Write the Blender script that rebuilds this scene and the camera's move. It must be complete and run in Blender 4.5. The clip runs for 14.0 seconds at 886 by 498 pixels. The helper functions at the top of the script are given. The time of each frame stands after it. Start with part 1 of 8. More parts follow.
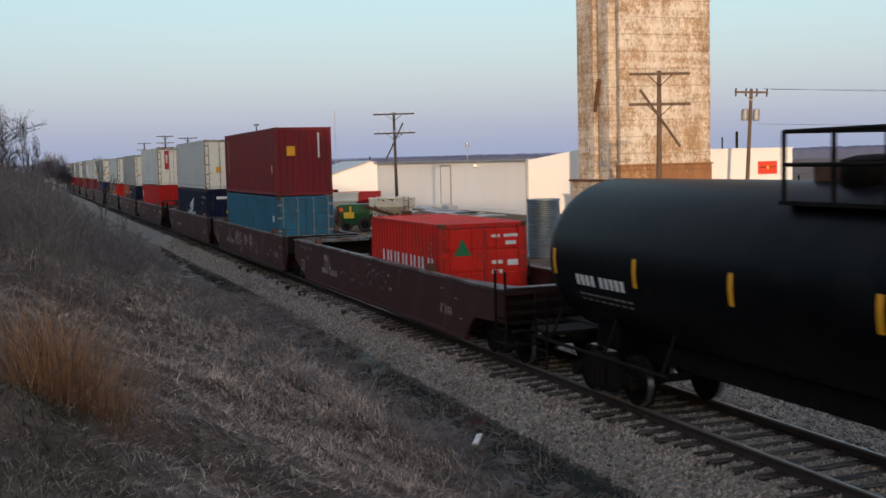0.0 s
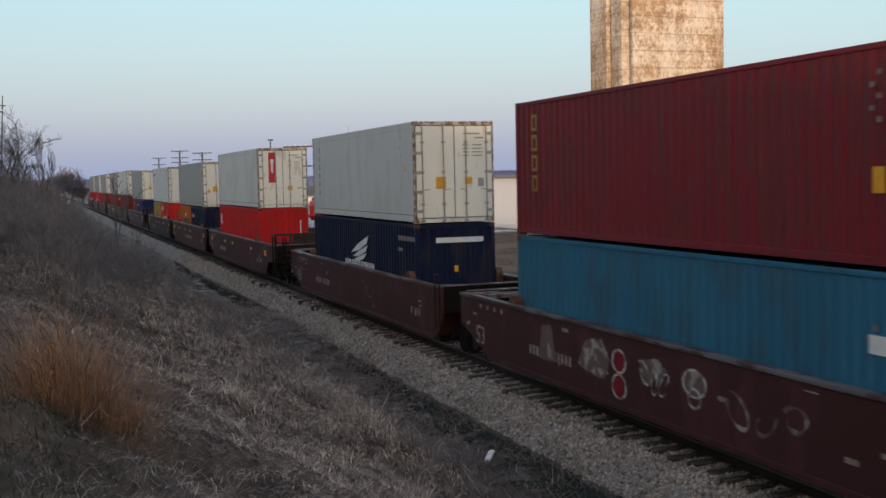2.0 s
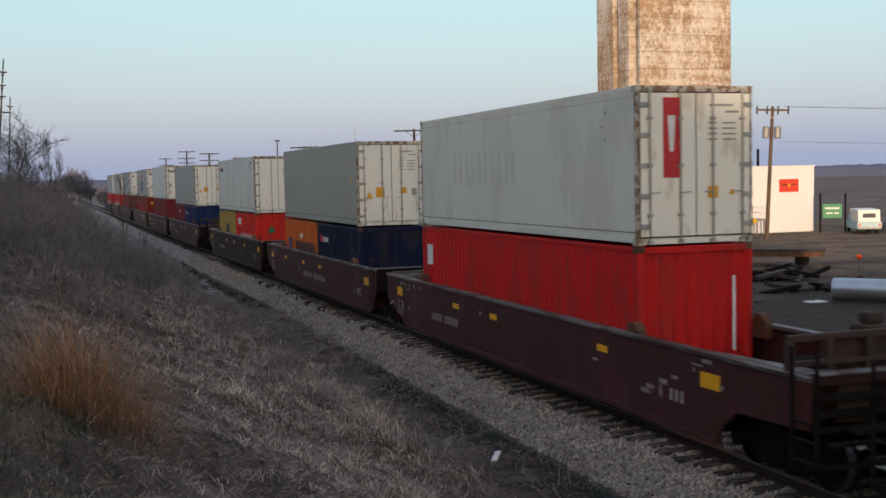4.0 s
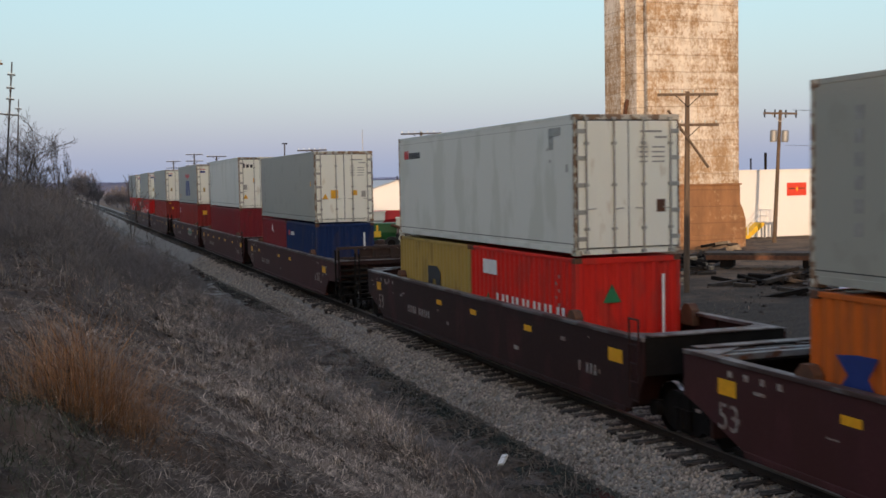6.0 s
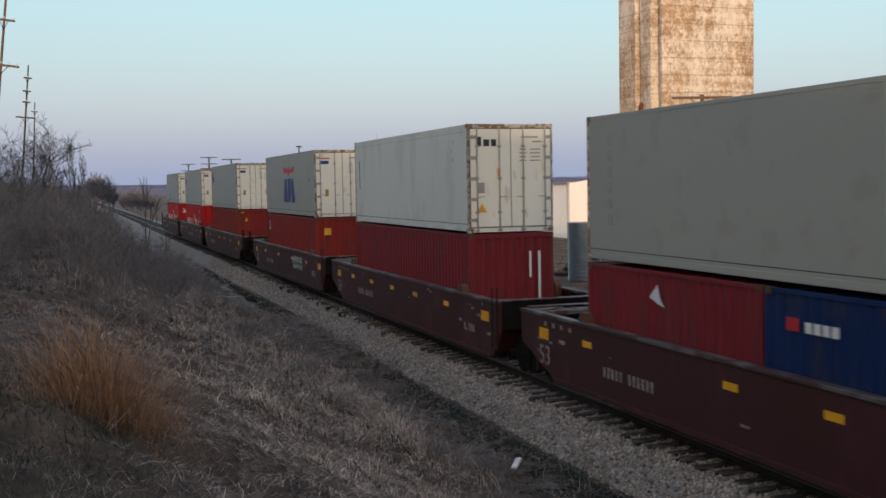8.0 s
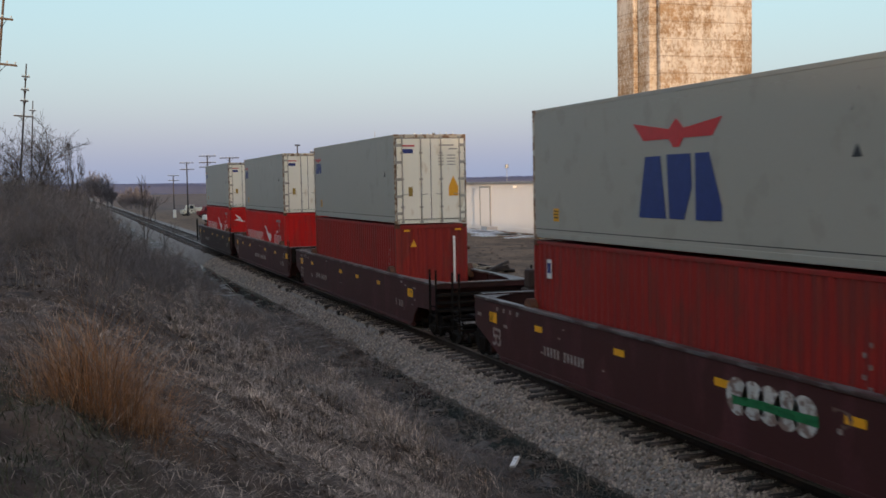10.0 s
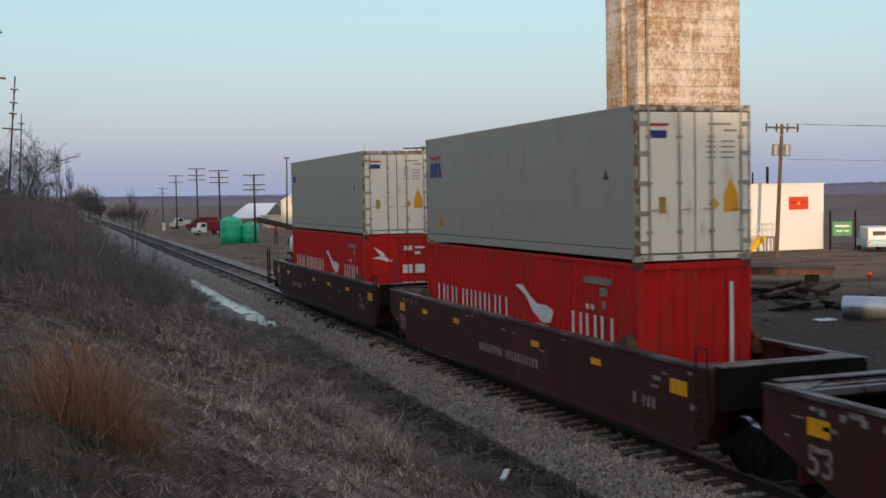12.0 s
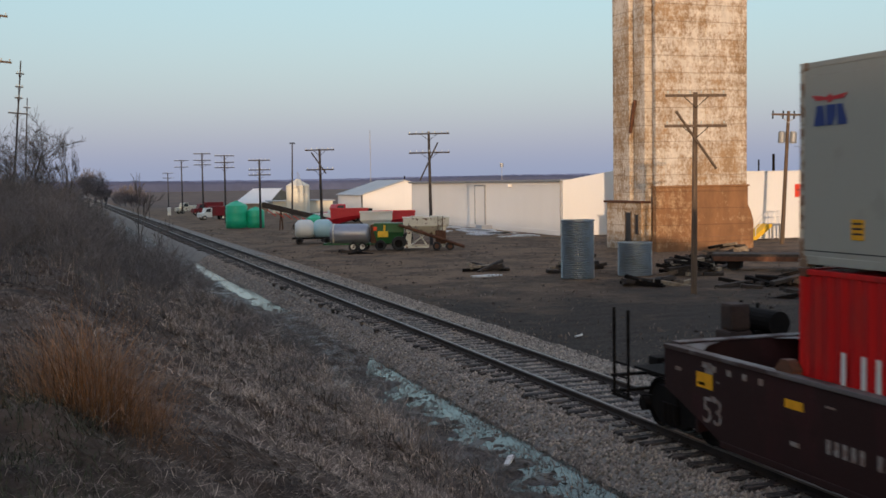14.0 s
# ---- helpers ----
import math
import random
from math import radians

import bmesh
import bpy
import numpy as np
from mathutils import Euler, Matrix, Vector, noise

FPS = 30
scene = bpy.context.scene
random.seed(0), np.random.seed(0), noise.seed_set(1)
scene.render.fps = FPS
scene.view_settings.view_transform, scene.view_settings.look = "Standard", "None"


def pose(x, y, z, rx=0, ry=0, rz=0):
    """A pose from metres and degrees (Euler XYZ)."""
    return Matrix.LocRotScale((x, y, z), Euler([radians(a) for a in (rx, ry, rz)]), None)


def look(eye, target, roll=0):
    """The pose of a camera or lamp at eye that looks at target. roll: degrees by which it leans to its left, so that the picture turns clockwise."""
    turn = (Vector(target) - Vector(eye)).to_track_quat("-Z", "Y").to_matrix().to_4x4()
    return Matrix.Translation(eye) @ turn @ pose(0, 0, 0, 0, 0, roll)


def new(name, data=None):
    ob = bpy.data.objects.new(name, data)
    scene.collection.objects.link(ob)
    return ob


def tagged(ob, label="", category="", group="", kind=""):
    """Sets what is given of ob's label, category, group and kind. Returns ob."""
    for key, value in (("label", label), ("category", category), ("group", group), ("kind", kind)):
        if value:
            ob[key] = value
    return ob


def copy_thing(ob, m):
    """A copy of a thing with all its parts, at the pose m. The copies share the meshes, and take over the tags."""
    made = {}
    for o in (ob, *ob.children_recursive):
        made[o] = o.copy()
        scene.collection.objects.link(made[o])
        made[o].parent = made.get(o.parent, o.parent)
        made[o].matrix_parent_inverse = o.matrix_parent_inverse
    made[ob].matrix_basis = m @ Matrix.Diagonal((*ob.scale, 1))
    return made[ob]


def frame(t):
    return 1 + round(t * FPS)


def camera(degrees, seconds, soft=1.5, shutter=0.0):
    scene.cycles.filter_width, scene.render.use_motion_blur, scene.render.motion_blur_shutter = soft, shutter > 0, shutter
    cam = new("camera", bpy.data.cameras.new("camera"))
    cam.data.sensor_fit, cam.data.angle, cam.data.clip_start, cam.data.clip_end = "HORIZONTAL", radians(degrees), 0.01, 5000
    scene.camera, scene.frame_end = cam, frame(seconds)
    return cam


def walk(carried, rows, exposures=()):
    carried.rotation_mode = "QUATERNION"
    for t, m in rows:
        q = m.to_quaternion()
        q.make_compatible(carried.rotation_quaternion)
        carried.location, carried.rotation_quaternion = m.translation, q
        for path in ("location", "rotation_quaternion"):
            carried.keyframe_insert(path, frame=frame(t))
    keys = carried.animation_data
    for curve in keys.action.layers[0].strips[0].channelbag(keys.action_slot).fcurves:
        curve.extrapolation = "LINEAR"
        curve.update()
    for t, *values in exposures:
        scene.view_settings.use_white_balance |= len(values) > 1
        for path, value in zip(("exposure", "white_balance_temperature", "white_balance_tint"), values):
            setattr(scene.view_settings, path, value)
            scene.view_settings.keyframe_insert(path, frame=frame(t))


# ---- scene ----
cam = camera(43.02, 14.0, soft=1.6, shutter=0.15)
EYE = Vector((-11.276, 0.0, 4.592))


def aim(yaw, pitch, roll):
    y, p = radians(yaw), radians(pitch)
    way = Vector((-math.sin(y) * math.cos(p), math.cos(y) * math.cos(p), math.sin(p)))
    return look(EYE, EYE + way * 50, roll)


CAMERA_ROWS = [
    (0.0, -20.494, -4.436, -1.401), (0.5, -20.664, -4.142, -1.506), (1.0, -20.042, -3.894, -0.985),
    (1.5, -19.915, -3.586, -1.035), (2.0, -19.85, -3.626, -1.198), (2.5, -19.733, -3.5, -1.022),
    (3.0, -19.502, -3.65, -1.158), (5.5, -19.515, -3.405, -1.138), (6.0, -19.163, -3.416, -1.079),
    (6.5, -18.689, -3.466, -0.897), (7.0, -18.551, -3.365, -0.693), (7.5, -18.401, -3.232, -0.96),
    (10.0, -18.533, -3.328, -1.053), (10.5, -18.42, -3.197, -1.106), (11.0, -18.619, -3.18, -1.145),
    (11.5, -18.899, -2.77, -1.099), (12.0, -19.076, -2.695, -1.087), (12.5, -19.137, -2.5, -1.188),
    (13.0, -18.771, -2.664, -1.111), (13.5, -18.529, -2.991, -0.914), (14.0, -18.803, -3.405, -0.87)]
walk(cam, [(t, aim(a, b, c)) for t, a, b, c in CAMERA_ROWS], [(0.0, 0.92), (10.0, 0.9), (12.0, 0.84), (14.0, 0.74)])

# ---- light: a low sun behind the camera, most of it blocked by an added unseen hill ----
SUN_EL, SUN_AZ = 5.0, 25.0          # degrees above the horizon; degrees from -y towards -x
world = bpy.data.worlds.new("world")
scene.world = world
world.use_nodes = True
wn = world.node_tree
sky = wn.nodes.new("ShaderNodeTexSky")
sky.sky_type, sky.sun_disc = "NISHITA", False
sky.sun_elevation, sky.sun_rotation = radians(SUN_EL), radians(180 + SUN_AZ)
sky.air_density, sky.dust_density, sky.ozone_density = 1.2, 3.0, 1.8
veil = wn.nodes.new("ShaderNodeMix")          # light scattered more than once in the hazy air, even all round
veil.data_type, veil.blend_type = "RGBA", "ADD"
veil.inputs[0].default_value = 1.0
aloft, lift, haze = wn.nodes.new("ShaderNodeTexCoord"), wn.nodes.new("ShaderNodeSeparateXYZ"), wn.nodes.new("ShaderNodeMix")
climb = wn.nodes.new("ShaderNodeMapRange")
climb.interpolation_type = "SMOOTHSTEP"
climb.inputs["From Max"].default_value = 0.22
haze.data_type = "RGBA"
haze.inputs[6].default_value = (1.9, 2.27, 3.35, 1)
haze.inputs[7].default_value = (1.75, 2.7, 3.3, 1)
wn.links.new(aloft.outputs["Generated"], lift.inputs[0])
wn.links.new(lift.outputs[2], climb.inputs[0])
wn.links.new(climb.outputs[0], haze.inputs[0])
top, zenith = wn.nodes.new("ShaderNodeMapRange"), wn.nodes.new("ShaderNodeMix")
top.inputs["From Min"].default_value, top.inputs["From Max"].default_value = 0.2, 0.6
zenith.data_type = "RGBA"
zenith.inputs[7].default_value = (2.35, 2.45, 3.1, 1)
wn.links.new(lift.outputs[2], top.inputs[0])
wn.links.new(top.outputs[0], zenith.inputs[0])
wn.links.new(haze.outputs[2], zenith.inputs[6])
wn.links.new(zenith.outputs[2], veil.inputs[7])
wn.links.new(sky.outputs[0], veil.inputs[6])
wn.links.new(veil.outputs[2], wn.nodes["Background"].inputs[0])
wn.nodes["Background"].inputs[1].default_value = 0.09
lamp = bpy.data.lights.new("sun", "SUN")
lamp.energy, lamp.angle, lamp.color = 1.9, radians(0.6), (1.0, 0.69, 0.45)
sun = new("sun", lamp)
e, a = radians(SUN_EL), radians(SUN_AZ)
to_sun = Vector((-math.sin(a) * math.cos(e), -math.cos(a) * math.cos(e), math.sin(e)))
sun.matrix_world = look(to_sun * 100, (0, 0, 0))

# ---- materials ----


def surface(name, colour, rough=0.6, metal=0.0, var=0.18, scale=2.0, fine=40.0, bump=0.15, wear=None, stretch=(1, 1, 1), spec=0.5, island=0.0):
    """A colour with broad and fine variation, relief, and an optional wear colour: (colour, share, scale)."""
    m = bpy.data.materials.new(name)
    m.use_nodes = True
    nt = m.node_tree
    bsdf = nt.nodes["Principled BSDF"]
    tc, mp, oi = (nt.nodes.new("ShaderNode" + k) for k in ("TexCoord", "Mapping", "ObjectInfo"))
    mp.inputs["Scale"].default_value = stretch
    add = nt.nodes.new("ShaderNodeVectorMath")
    add.operation = "MULTIPLY_ADD"
    add.inputs[1].default_value = (17, 31, 7)
    nt.links.new(oi.outputs["Random"], add.inputs[0])
    nt.links.new(tc.outputs["Object"], add.inputs[2])
    nt.links.new(add.outputs[0], mp.inputs[0])

    def noise_at(s, detail=4.0):
        n = nt.nodes.new("ShaderNodeTexNoise")
        n.inputs["Scale"].default_value, n.inputs["Detail"].default_value = s, detail
        nt.links.new(mp.outputs[0], n.inputs["Vector"])
        return n.outputs["Fac"]

    def mix(fac, c1, c2):
        n = nt.nodes.new("ShaderNodeMix")
        n.data_type = "RGBA"
        for sock, v in ((n.inputs[0], fac), (n.inputs[6], c1), (n.inputs[7], c2)):
            if isinstance(v, bpy.types.NodeSocket):
                nt.links.new(v, sock)
            else:
                sock.default_value = v
        return n.outputs[2]

    def ramp(fac, lo, hi):
        n = nt.nodes.new("ShaderNodeMapRange")
        n.inputs["From Min"].default_value, n.inputs["From Max"].default_value = lo, hi
        nt.links.new(fac, n.inputs[0])
        return n.outputs[0]

    dark = [c * (1 - var) for c in colour] + [1]
    light = [min(1, c * (1 + var)) for c in colour] + [1]
    broad, small = noise_at(scale), noise_at(fine, 6.0)
    col = mix(ramp(broad, 0.3, 0.7), dark, light)
    col = mix(ramp(small, 0.35, 0.65), col, mix(0.5, col, [c * (1 - var) for c in colour] + [1]))
    if wear:
        wcol, share, ws = wear
        fac = ramp(noise_at(ws, 8.0), 0.62 - share * 0.5, 0.7 - share * 0.5)
        col = mix(fac, col, list(wcol) + [1])
    if island:
        geo = nt.nodes.new("ShaderNodeNewGeometry")
        hs = nt.nodes.new("ShaderNodeHueSaturation")
        nt.links.new(ramp(geo.outputs["Random Per Island"], -0.5 / max(island, 0.01) + 0.5, 0.5 / max(island, 0.01) + 0.5), hs.inputs["Value"])
        hs.inputs["Value"].default_value = 1
        scl = nt.nodes.new("ShaderNodeMath")
        scl.operation = "MULTIPLY_ADD"
        scl.inputs[1].default_value, scl.inputs[2].default_value = 2 * island, 1 - island
        nt.links.new(geo.outputs["Random Per Island"], scl.inputs[0])
        nt.links.new(scl.outputs[0], hs.inputs["Value"])
        nt.links.new(col, hs.inputs["Color"])
        col = hs.outputs[0]
    nt.links.new(col, bsdf.inputs["Base Color"])
    r = nt.nodes.new("ShaderNodeMapRange")
    r.inputs["To Min"].default_value, r.inputs["To Max"].default_value = max(0, rough - 0.12), min(1, rough + 0.12)
    nt.links.new(small, r.inputs[0])
    nt.links.new(r.outputs[0], bsdf.inputs["Roughness"])
    bsdf.inputs["Metallic"].default_value = metal
    bsdf.inputs["Specular IOR Level"].default_value = spec
    if bump:
        b = nt.nodes.new("ShaderNodeBump")
        b.inputs["Strength"].default_value, b.inputs["Distance"].default_value = bump, 0.02
        nt.links.new(small, b.inputs["Height"])
        nt.links.new(b.outputs[0], bsdf.inputs["Normal"])
    return m


RUST = (0.11, 0.045, 0.022)
DIRT = (0.06, 0.045, 0.035)
M = {}
M["well"] = surface("brown well car paint", (0.068, 0.022, 0.024), 0.6, var=0.35, scale=0.9, wear=((0.05, 0.0165, 0.016), 0.42, 1.3), stretch=(1, 1, 0.45), spec=0.2)
# Darker copy of the well paint; dim light and grime share its colour.
M["well_dim"] = surface("well car paint darkened for dim light and grime", (0.047, 0.0155, 0.0155), 0.6, var=0.35, scale=0.8, wear=((0.027, 0.011, 0.010), 0.5, 1.1), stretch=(1, 1, 0.45), spec=0.2)
M["chord"] = surface("scuffed steel chord with worn paint", (0.14, 0.124, 0.121), 0.55, 0.1, var=0.3, scale=1.2, wear=((0.05, 0.026, 0.022), 0.34, 2.5), stretch=(1, 0.4, 1))
M["dark_iron"] = surface("dark grimy iron", (0.011, 0.009, 0.008), 0.85, 0.0, var=0.35, scale=3, spec=0.1)
M["deck"] = surface("worn grey steel deck", (0.17, 0.172, 0.18), 0.55, 0.2, var=0.3, scale=3, wear=(RUST, 0.22, 4))
M["steel_bright"] = surface("polished wheel tread steel", (0.45, 0.45, 0.46), 0.3, 1.0, var=0.15)
M["rail_side"] = surface("rusty rail steel", (0.030, 0.019, 0.015), 0.75, 0.2, var=0.3, scale=4)
M["tank_black"] = surface("black tank paint", (0.0032, 0.0036, 0.0048), 0.42, 0.0, var=0.2, scale=0.8, wear=((0.006, 0.006, 0.007), 0.25, 1.2), bump=0.04, spec=0.06)
M["yellow_mark"] = surface("yellow reflective sheet", (0.75, 0.36, 0.01), 0.45, var=0.12, scale=8, bump=0.05)
M["white_mark"] = surface("worn white stencil paint", (0.27, 0.25, 0.235), 0.7, var=0.3, scale=6, wear=((0.2, 0.14, 0.12), 0.3, 9))
M["white_clean"] = surface("white lettering paint", (0.70, 0.70, 0.68), 0.55, var=0.12, scale=6)
M["blue_mark"] = surface("deep blue lettering paint", (0.012, 0.03, 0.17), 0.5, var=0.12, scale=6)
M["red_mark"] = surface("red lettering paint", (0.50, 0.02, 0.025), 0.5, var=0.12, scale=6)
M["black_mark"] = surface("dark lettering paint", (0.02, 0.02, 0.025), 0.55, var=0.2, scale=6)
M["green_mark"] = surface("green emblem paint", (0.01, 0.15, 0.05), 0.5, var=0.15, scale=6)
M["reefer"] = surface("pale grey container paint", (0.54, 0.555, 0.525), 0.5, spec=0.35, var=0.03, scale=0.8, fine=25, bump=0.03, wear=((0.49, 0.50, 0.465), 0.2, 1.6), stretch=(1, 1, 0.35))
M["reefer_grey"] = surface("mid grey container paint", (0.335, 0.335, 0.295), 0.5, spec=0.35, var=0.025, scale=0.35, fine=25, bump=0.03, wear=((0.305, 0.303, 0.262), 0.1, 1.5))
M["reefer_white"] = surface("white container paint", (0.64, 0.645, 0.595), 0.5, spec=0.35, var=0.03, scale=0.35, fine=25, bump=0.03, wear=((0.56, 0.57, 0.51), 0.22, 1.2), stretch=(1, 1, 0.35))
M["reefer_door"] = surface("cream container door paint", (0.80, 0.79, 0.70), 0.45, var=0.04, scale=1.5, bump=0.04, wear=((0.66, 0.61, 0.50), 0.04, 3), stretch=(1, 1, 0.4))
M["reefer_edge"] = surface("scuffed cream frame with rust", (0.50, 0.46, 0.38), 0.6, var=0.2, scale=3, bump=0.1, wear=((0.20, 0.12, 0.07), 0.34, 6))
M["pale_stencil"] = surface("faded grey stencil", (0.30, 0.30, 0.28), 0.6, var=0.2, scale=6)
M["gasket"] = surface("dark rubber gasket", (0.03, 0.03, 0.03), 0.7)
M["galv"] = surface("galvanised lock bar", (0.36, 0.35, 0.32), 0.45, 0.5, var=0.2, scale=6)
M["dull_steel"] = surface("dull weathered steel", (0.25, 0.255, 0.25), 0.5, 0.4, var=0.25, scale=6)
M["rust"] = surface("rusty steel", RUST, 0.8, 0.1, var=0.4, scale=4)
PAINT = {"maroon": (0.185, 0.021, 0.028), "brick": (0.235, 0.025, 0.022), "blue": (0.03, 0.135, 0.22), "navy": (0.006, 0.011, 0.036),
         "royal": (0.009, 0.024, 0.09), "red": (0.50, 0.015, 0.015), "orange": (0.52, 0.12, 0.02), "tan": (0.36, 0.25, 0.07), "scarlet": (0.60, 0.024, 0.016)}
for key, col in PAINT.items():
    M[key] = surface(key + " container paint", col, 0.5, var=0.10, scale=0.7, bump=0.05, wear=(tuple(0.72 * c + 0.28 * r for c, r in zip(col, DIRT)), 0.22, 1.8), stretch=(1, 1, 0.4), spec=0.15)

# ---- mesh helpers ----


def part(name, bm, material, parent=None, label="", smooth=False):
    """Link a bmesh as one mesh object under a thing or a part."""
    me = bpy.data.meshes.new(name)
    bmesh.ops.recalc_face_normals(bm, faces=bm.faces)
    bm.to_mesh(me)
    bm.free()
    me.materials.append(M[material] if isinstance(material, str) else material)
    if smooth:
        me.shade_smooth()
    ob = new(name, me)
    ob.parent = parent
    if label:
        tagged(ob, label)
    return ob


def share(name, ob, parent, m):
    """Another part on the same mesh as ob, at the pose m."""
    o = new(name, ob.data)
    o.parent, o.matrix_basis = parent, m
    return o


def thing(name, label, category, m=None, group="", kind=""):
    ob = new(name)
    ob.empty_display_size = 0.3
    if m is not None:
        ob.matrix_basis = m
    return tagged(ob, label, category, group, kind)


def box(bm, x0, x1, y0, y1, z0, z1, bevel=0.0):
    r = bmesh.ops.create_cube(bm, size=1, matrix=Matrix.Translation(((x0 + x1) / 2, (y0 + y1) / 2, (z0 + z1) / 2)) @ Matrix.Diagonal((abs(x1 - x0), abs(y1 - y0), abs(z1 - z0), 1)))
    if bevel:
        es = list({ed for v in r["verts"] for ed in v.link_edges})
        bmesh.ops.bevel(bm, geom=es, offset=bevel, segments=2, affect="EDGES", profile=0.6)
    return bm


def boxes(*rows, bevel=0.0):
    bm = bmesh.new()
    for r in rows:
        box(bm, *r, bevel=bevel)
    return bm


def rod(bm, p, q, r, n=10, r2=None):
    """A round bar from p to q."""
    p, q = Vector(p), Vector(q)
    d = q - p
    m = Matrix.Translation((p + q) / 2) @ d.to_track_quat("Z", "Y").to_matrix().to_4x4()
    bmesh.ops.create_cone(bm, cap_ends=True, segments=n, radius1=r, radius2=r if r2 is None else r2, depth=d.length, matrix=m)
    return bm


def rods(*rows, n=10):
    bm = bmesh.new()
    for p, q, r in rows:
        rod(bm, p, q, r, n)
    return bm


def prism(bm, outline, lo, hi, axis="x"):
    """An outline in two coordinates drawn out along an axis: x takes (y, z), y takes (x, z), z takes (x, y)."""
    def at(u, v, w):
        return {"x": (w, u, v), "y": (u, w, v), "z": (u, v, w)}[axis]
    a = [bm.verts.new(at(u, v, lo)) for u, v in outline]
    b = [bm.verts.new(at(u, v, hi)) for u, v in outline]
    n = len(outline)
    bm.faces.new(a)
    bm.faces.new(b[::-1])
    for i in range(n):
        bm.faces.new((a[i], b[i], b[(i + 1) % n], a[(i + 1) % n]))
    return bm


def turned(bm, profile, n=32, m=None):
    """A surface turned about z from (radius, height) pairs."""
    m = m or Matrix()
    rings = []
    for r, z in profile:
        if r < 1e-6:
            rings.append([bm.verts.new(m @ Vector((0, 0, z)))])
        else:
            rings.append([bm.verts.new(m @ Vector((r * math.cos(2 * math.pi * k / n), r * math.sin(2 * math.pi * k / n), z))) for k in range(n)])
    for lo, hi in zip(rings, rings[1:]):
        for k in range(n):
            j = (k + 1) % n
            if len(lo) == 1:
                bm.faces.new((lo[0], hi[k], hi[j]))
            elif len(hi) == 1:
                bm.faces.new((lo[k], lo[j], hi[0]))
            else:
                bm.faces.new((lo[k], lo[j], hi[j], hi[k]))
    return bm


ALONG_Y = Matrix.Rotation(radians(-90), 4, "X")   # takes z to y


def sheet_mesh(name, verts, faces, material, kind="", label="", category="", smooth=False):
    me = bpy.data.meshes.new(name)
    me.from_pydata(verts, [], faces)
    me.materials.append(M[material] if isinstance(material, str) else material)
    if smooth:
        me.shade_smooth()
    return tagged(new(name, me), label, category, "", kind)


def indexed(name, verts, faces, material):
    """A mesh from arrays: vertices (k, 3) and faces (k, 3 or 4)."""
    verts, faces = np.asarray(verts, dtype=np.float32), np.asarray(faces, dtype=np.int32)
    me = bpy.data.meshes.new(name)
    me.vertices.add(len(verts))
    me.vertices.foreach_set("co", verts.ravel())
    me.loops.add(faces.size)
    me.loops.foreach_set("vertex_index", faces.ravel())
    me.polygons.add(len(faces))
    me.polygons.foreach_set("loop_start", np.arange(len(faces), dtype=np.int32) * faces.shape[1])
    me.update(calc_edges=True)
    me.materials.append(M[material] if isinstance(material, str) else material)
    return new(name, me)


# ---- ground ----


def smooth01(x):
    x = np.clip(x, 0, 1)
    return x * x * (3 - 2 * x)


def ripple(x, y, s, seed=0):
    k = seed * 1.7
    return (np.sin(x / s + k) * np.cos(y / s * 1.13 + 2 * k) + 0.6 * np.sin(x / s * 2.3 - y / s * 1.9 + k) + 0.4 * np.sin(x / s * 4.1 + y / s * 3.7 + 3 * k)
            + 0.25 * np.cos(x / s * 7.9 - y / s * 8.3 + k)) / 2.25


DITCH = -0.745


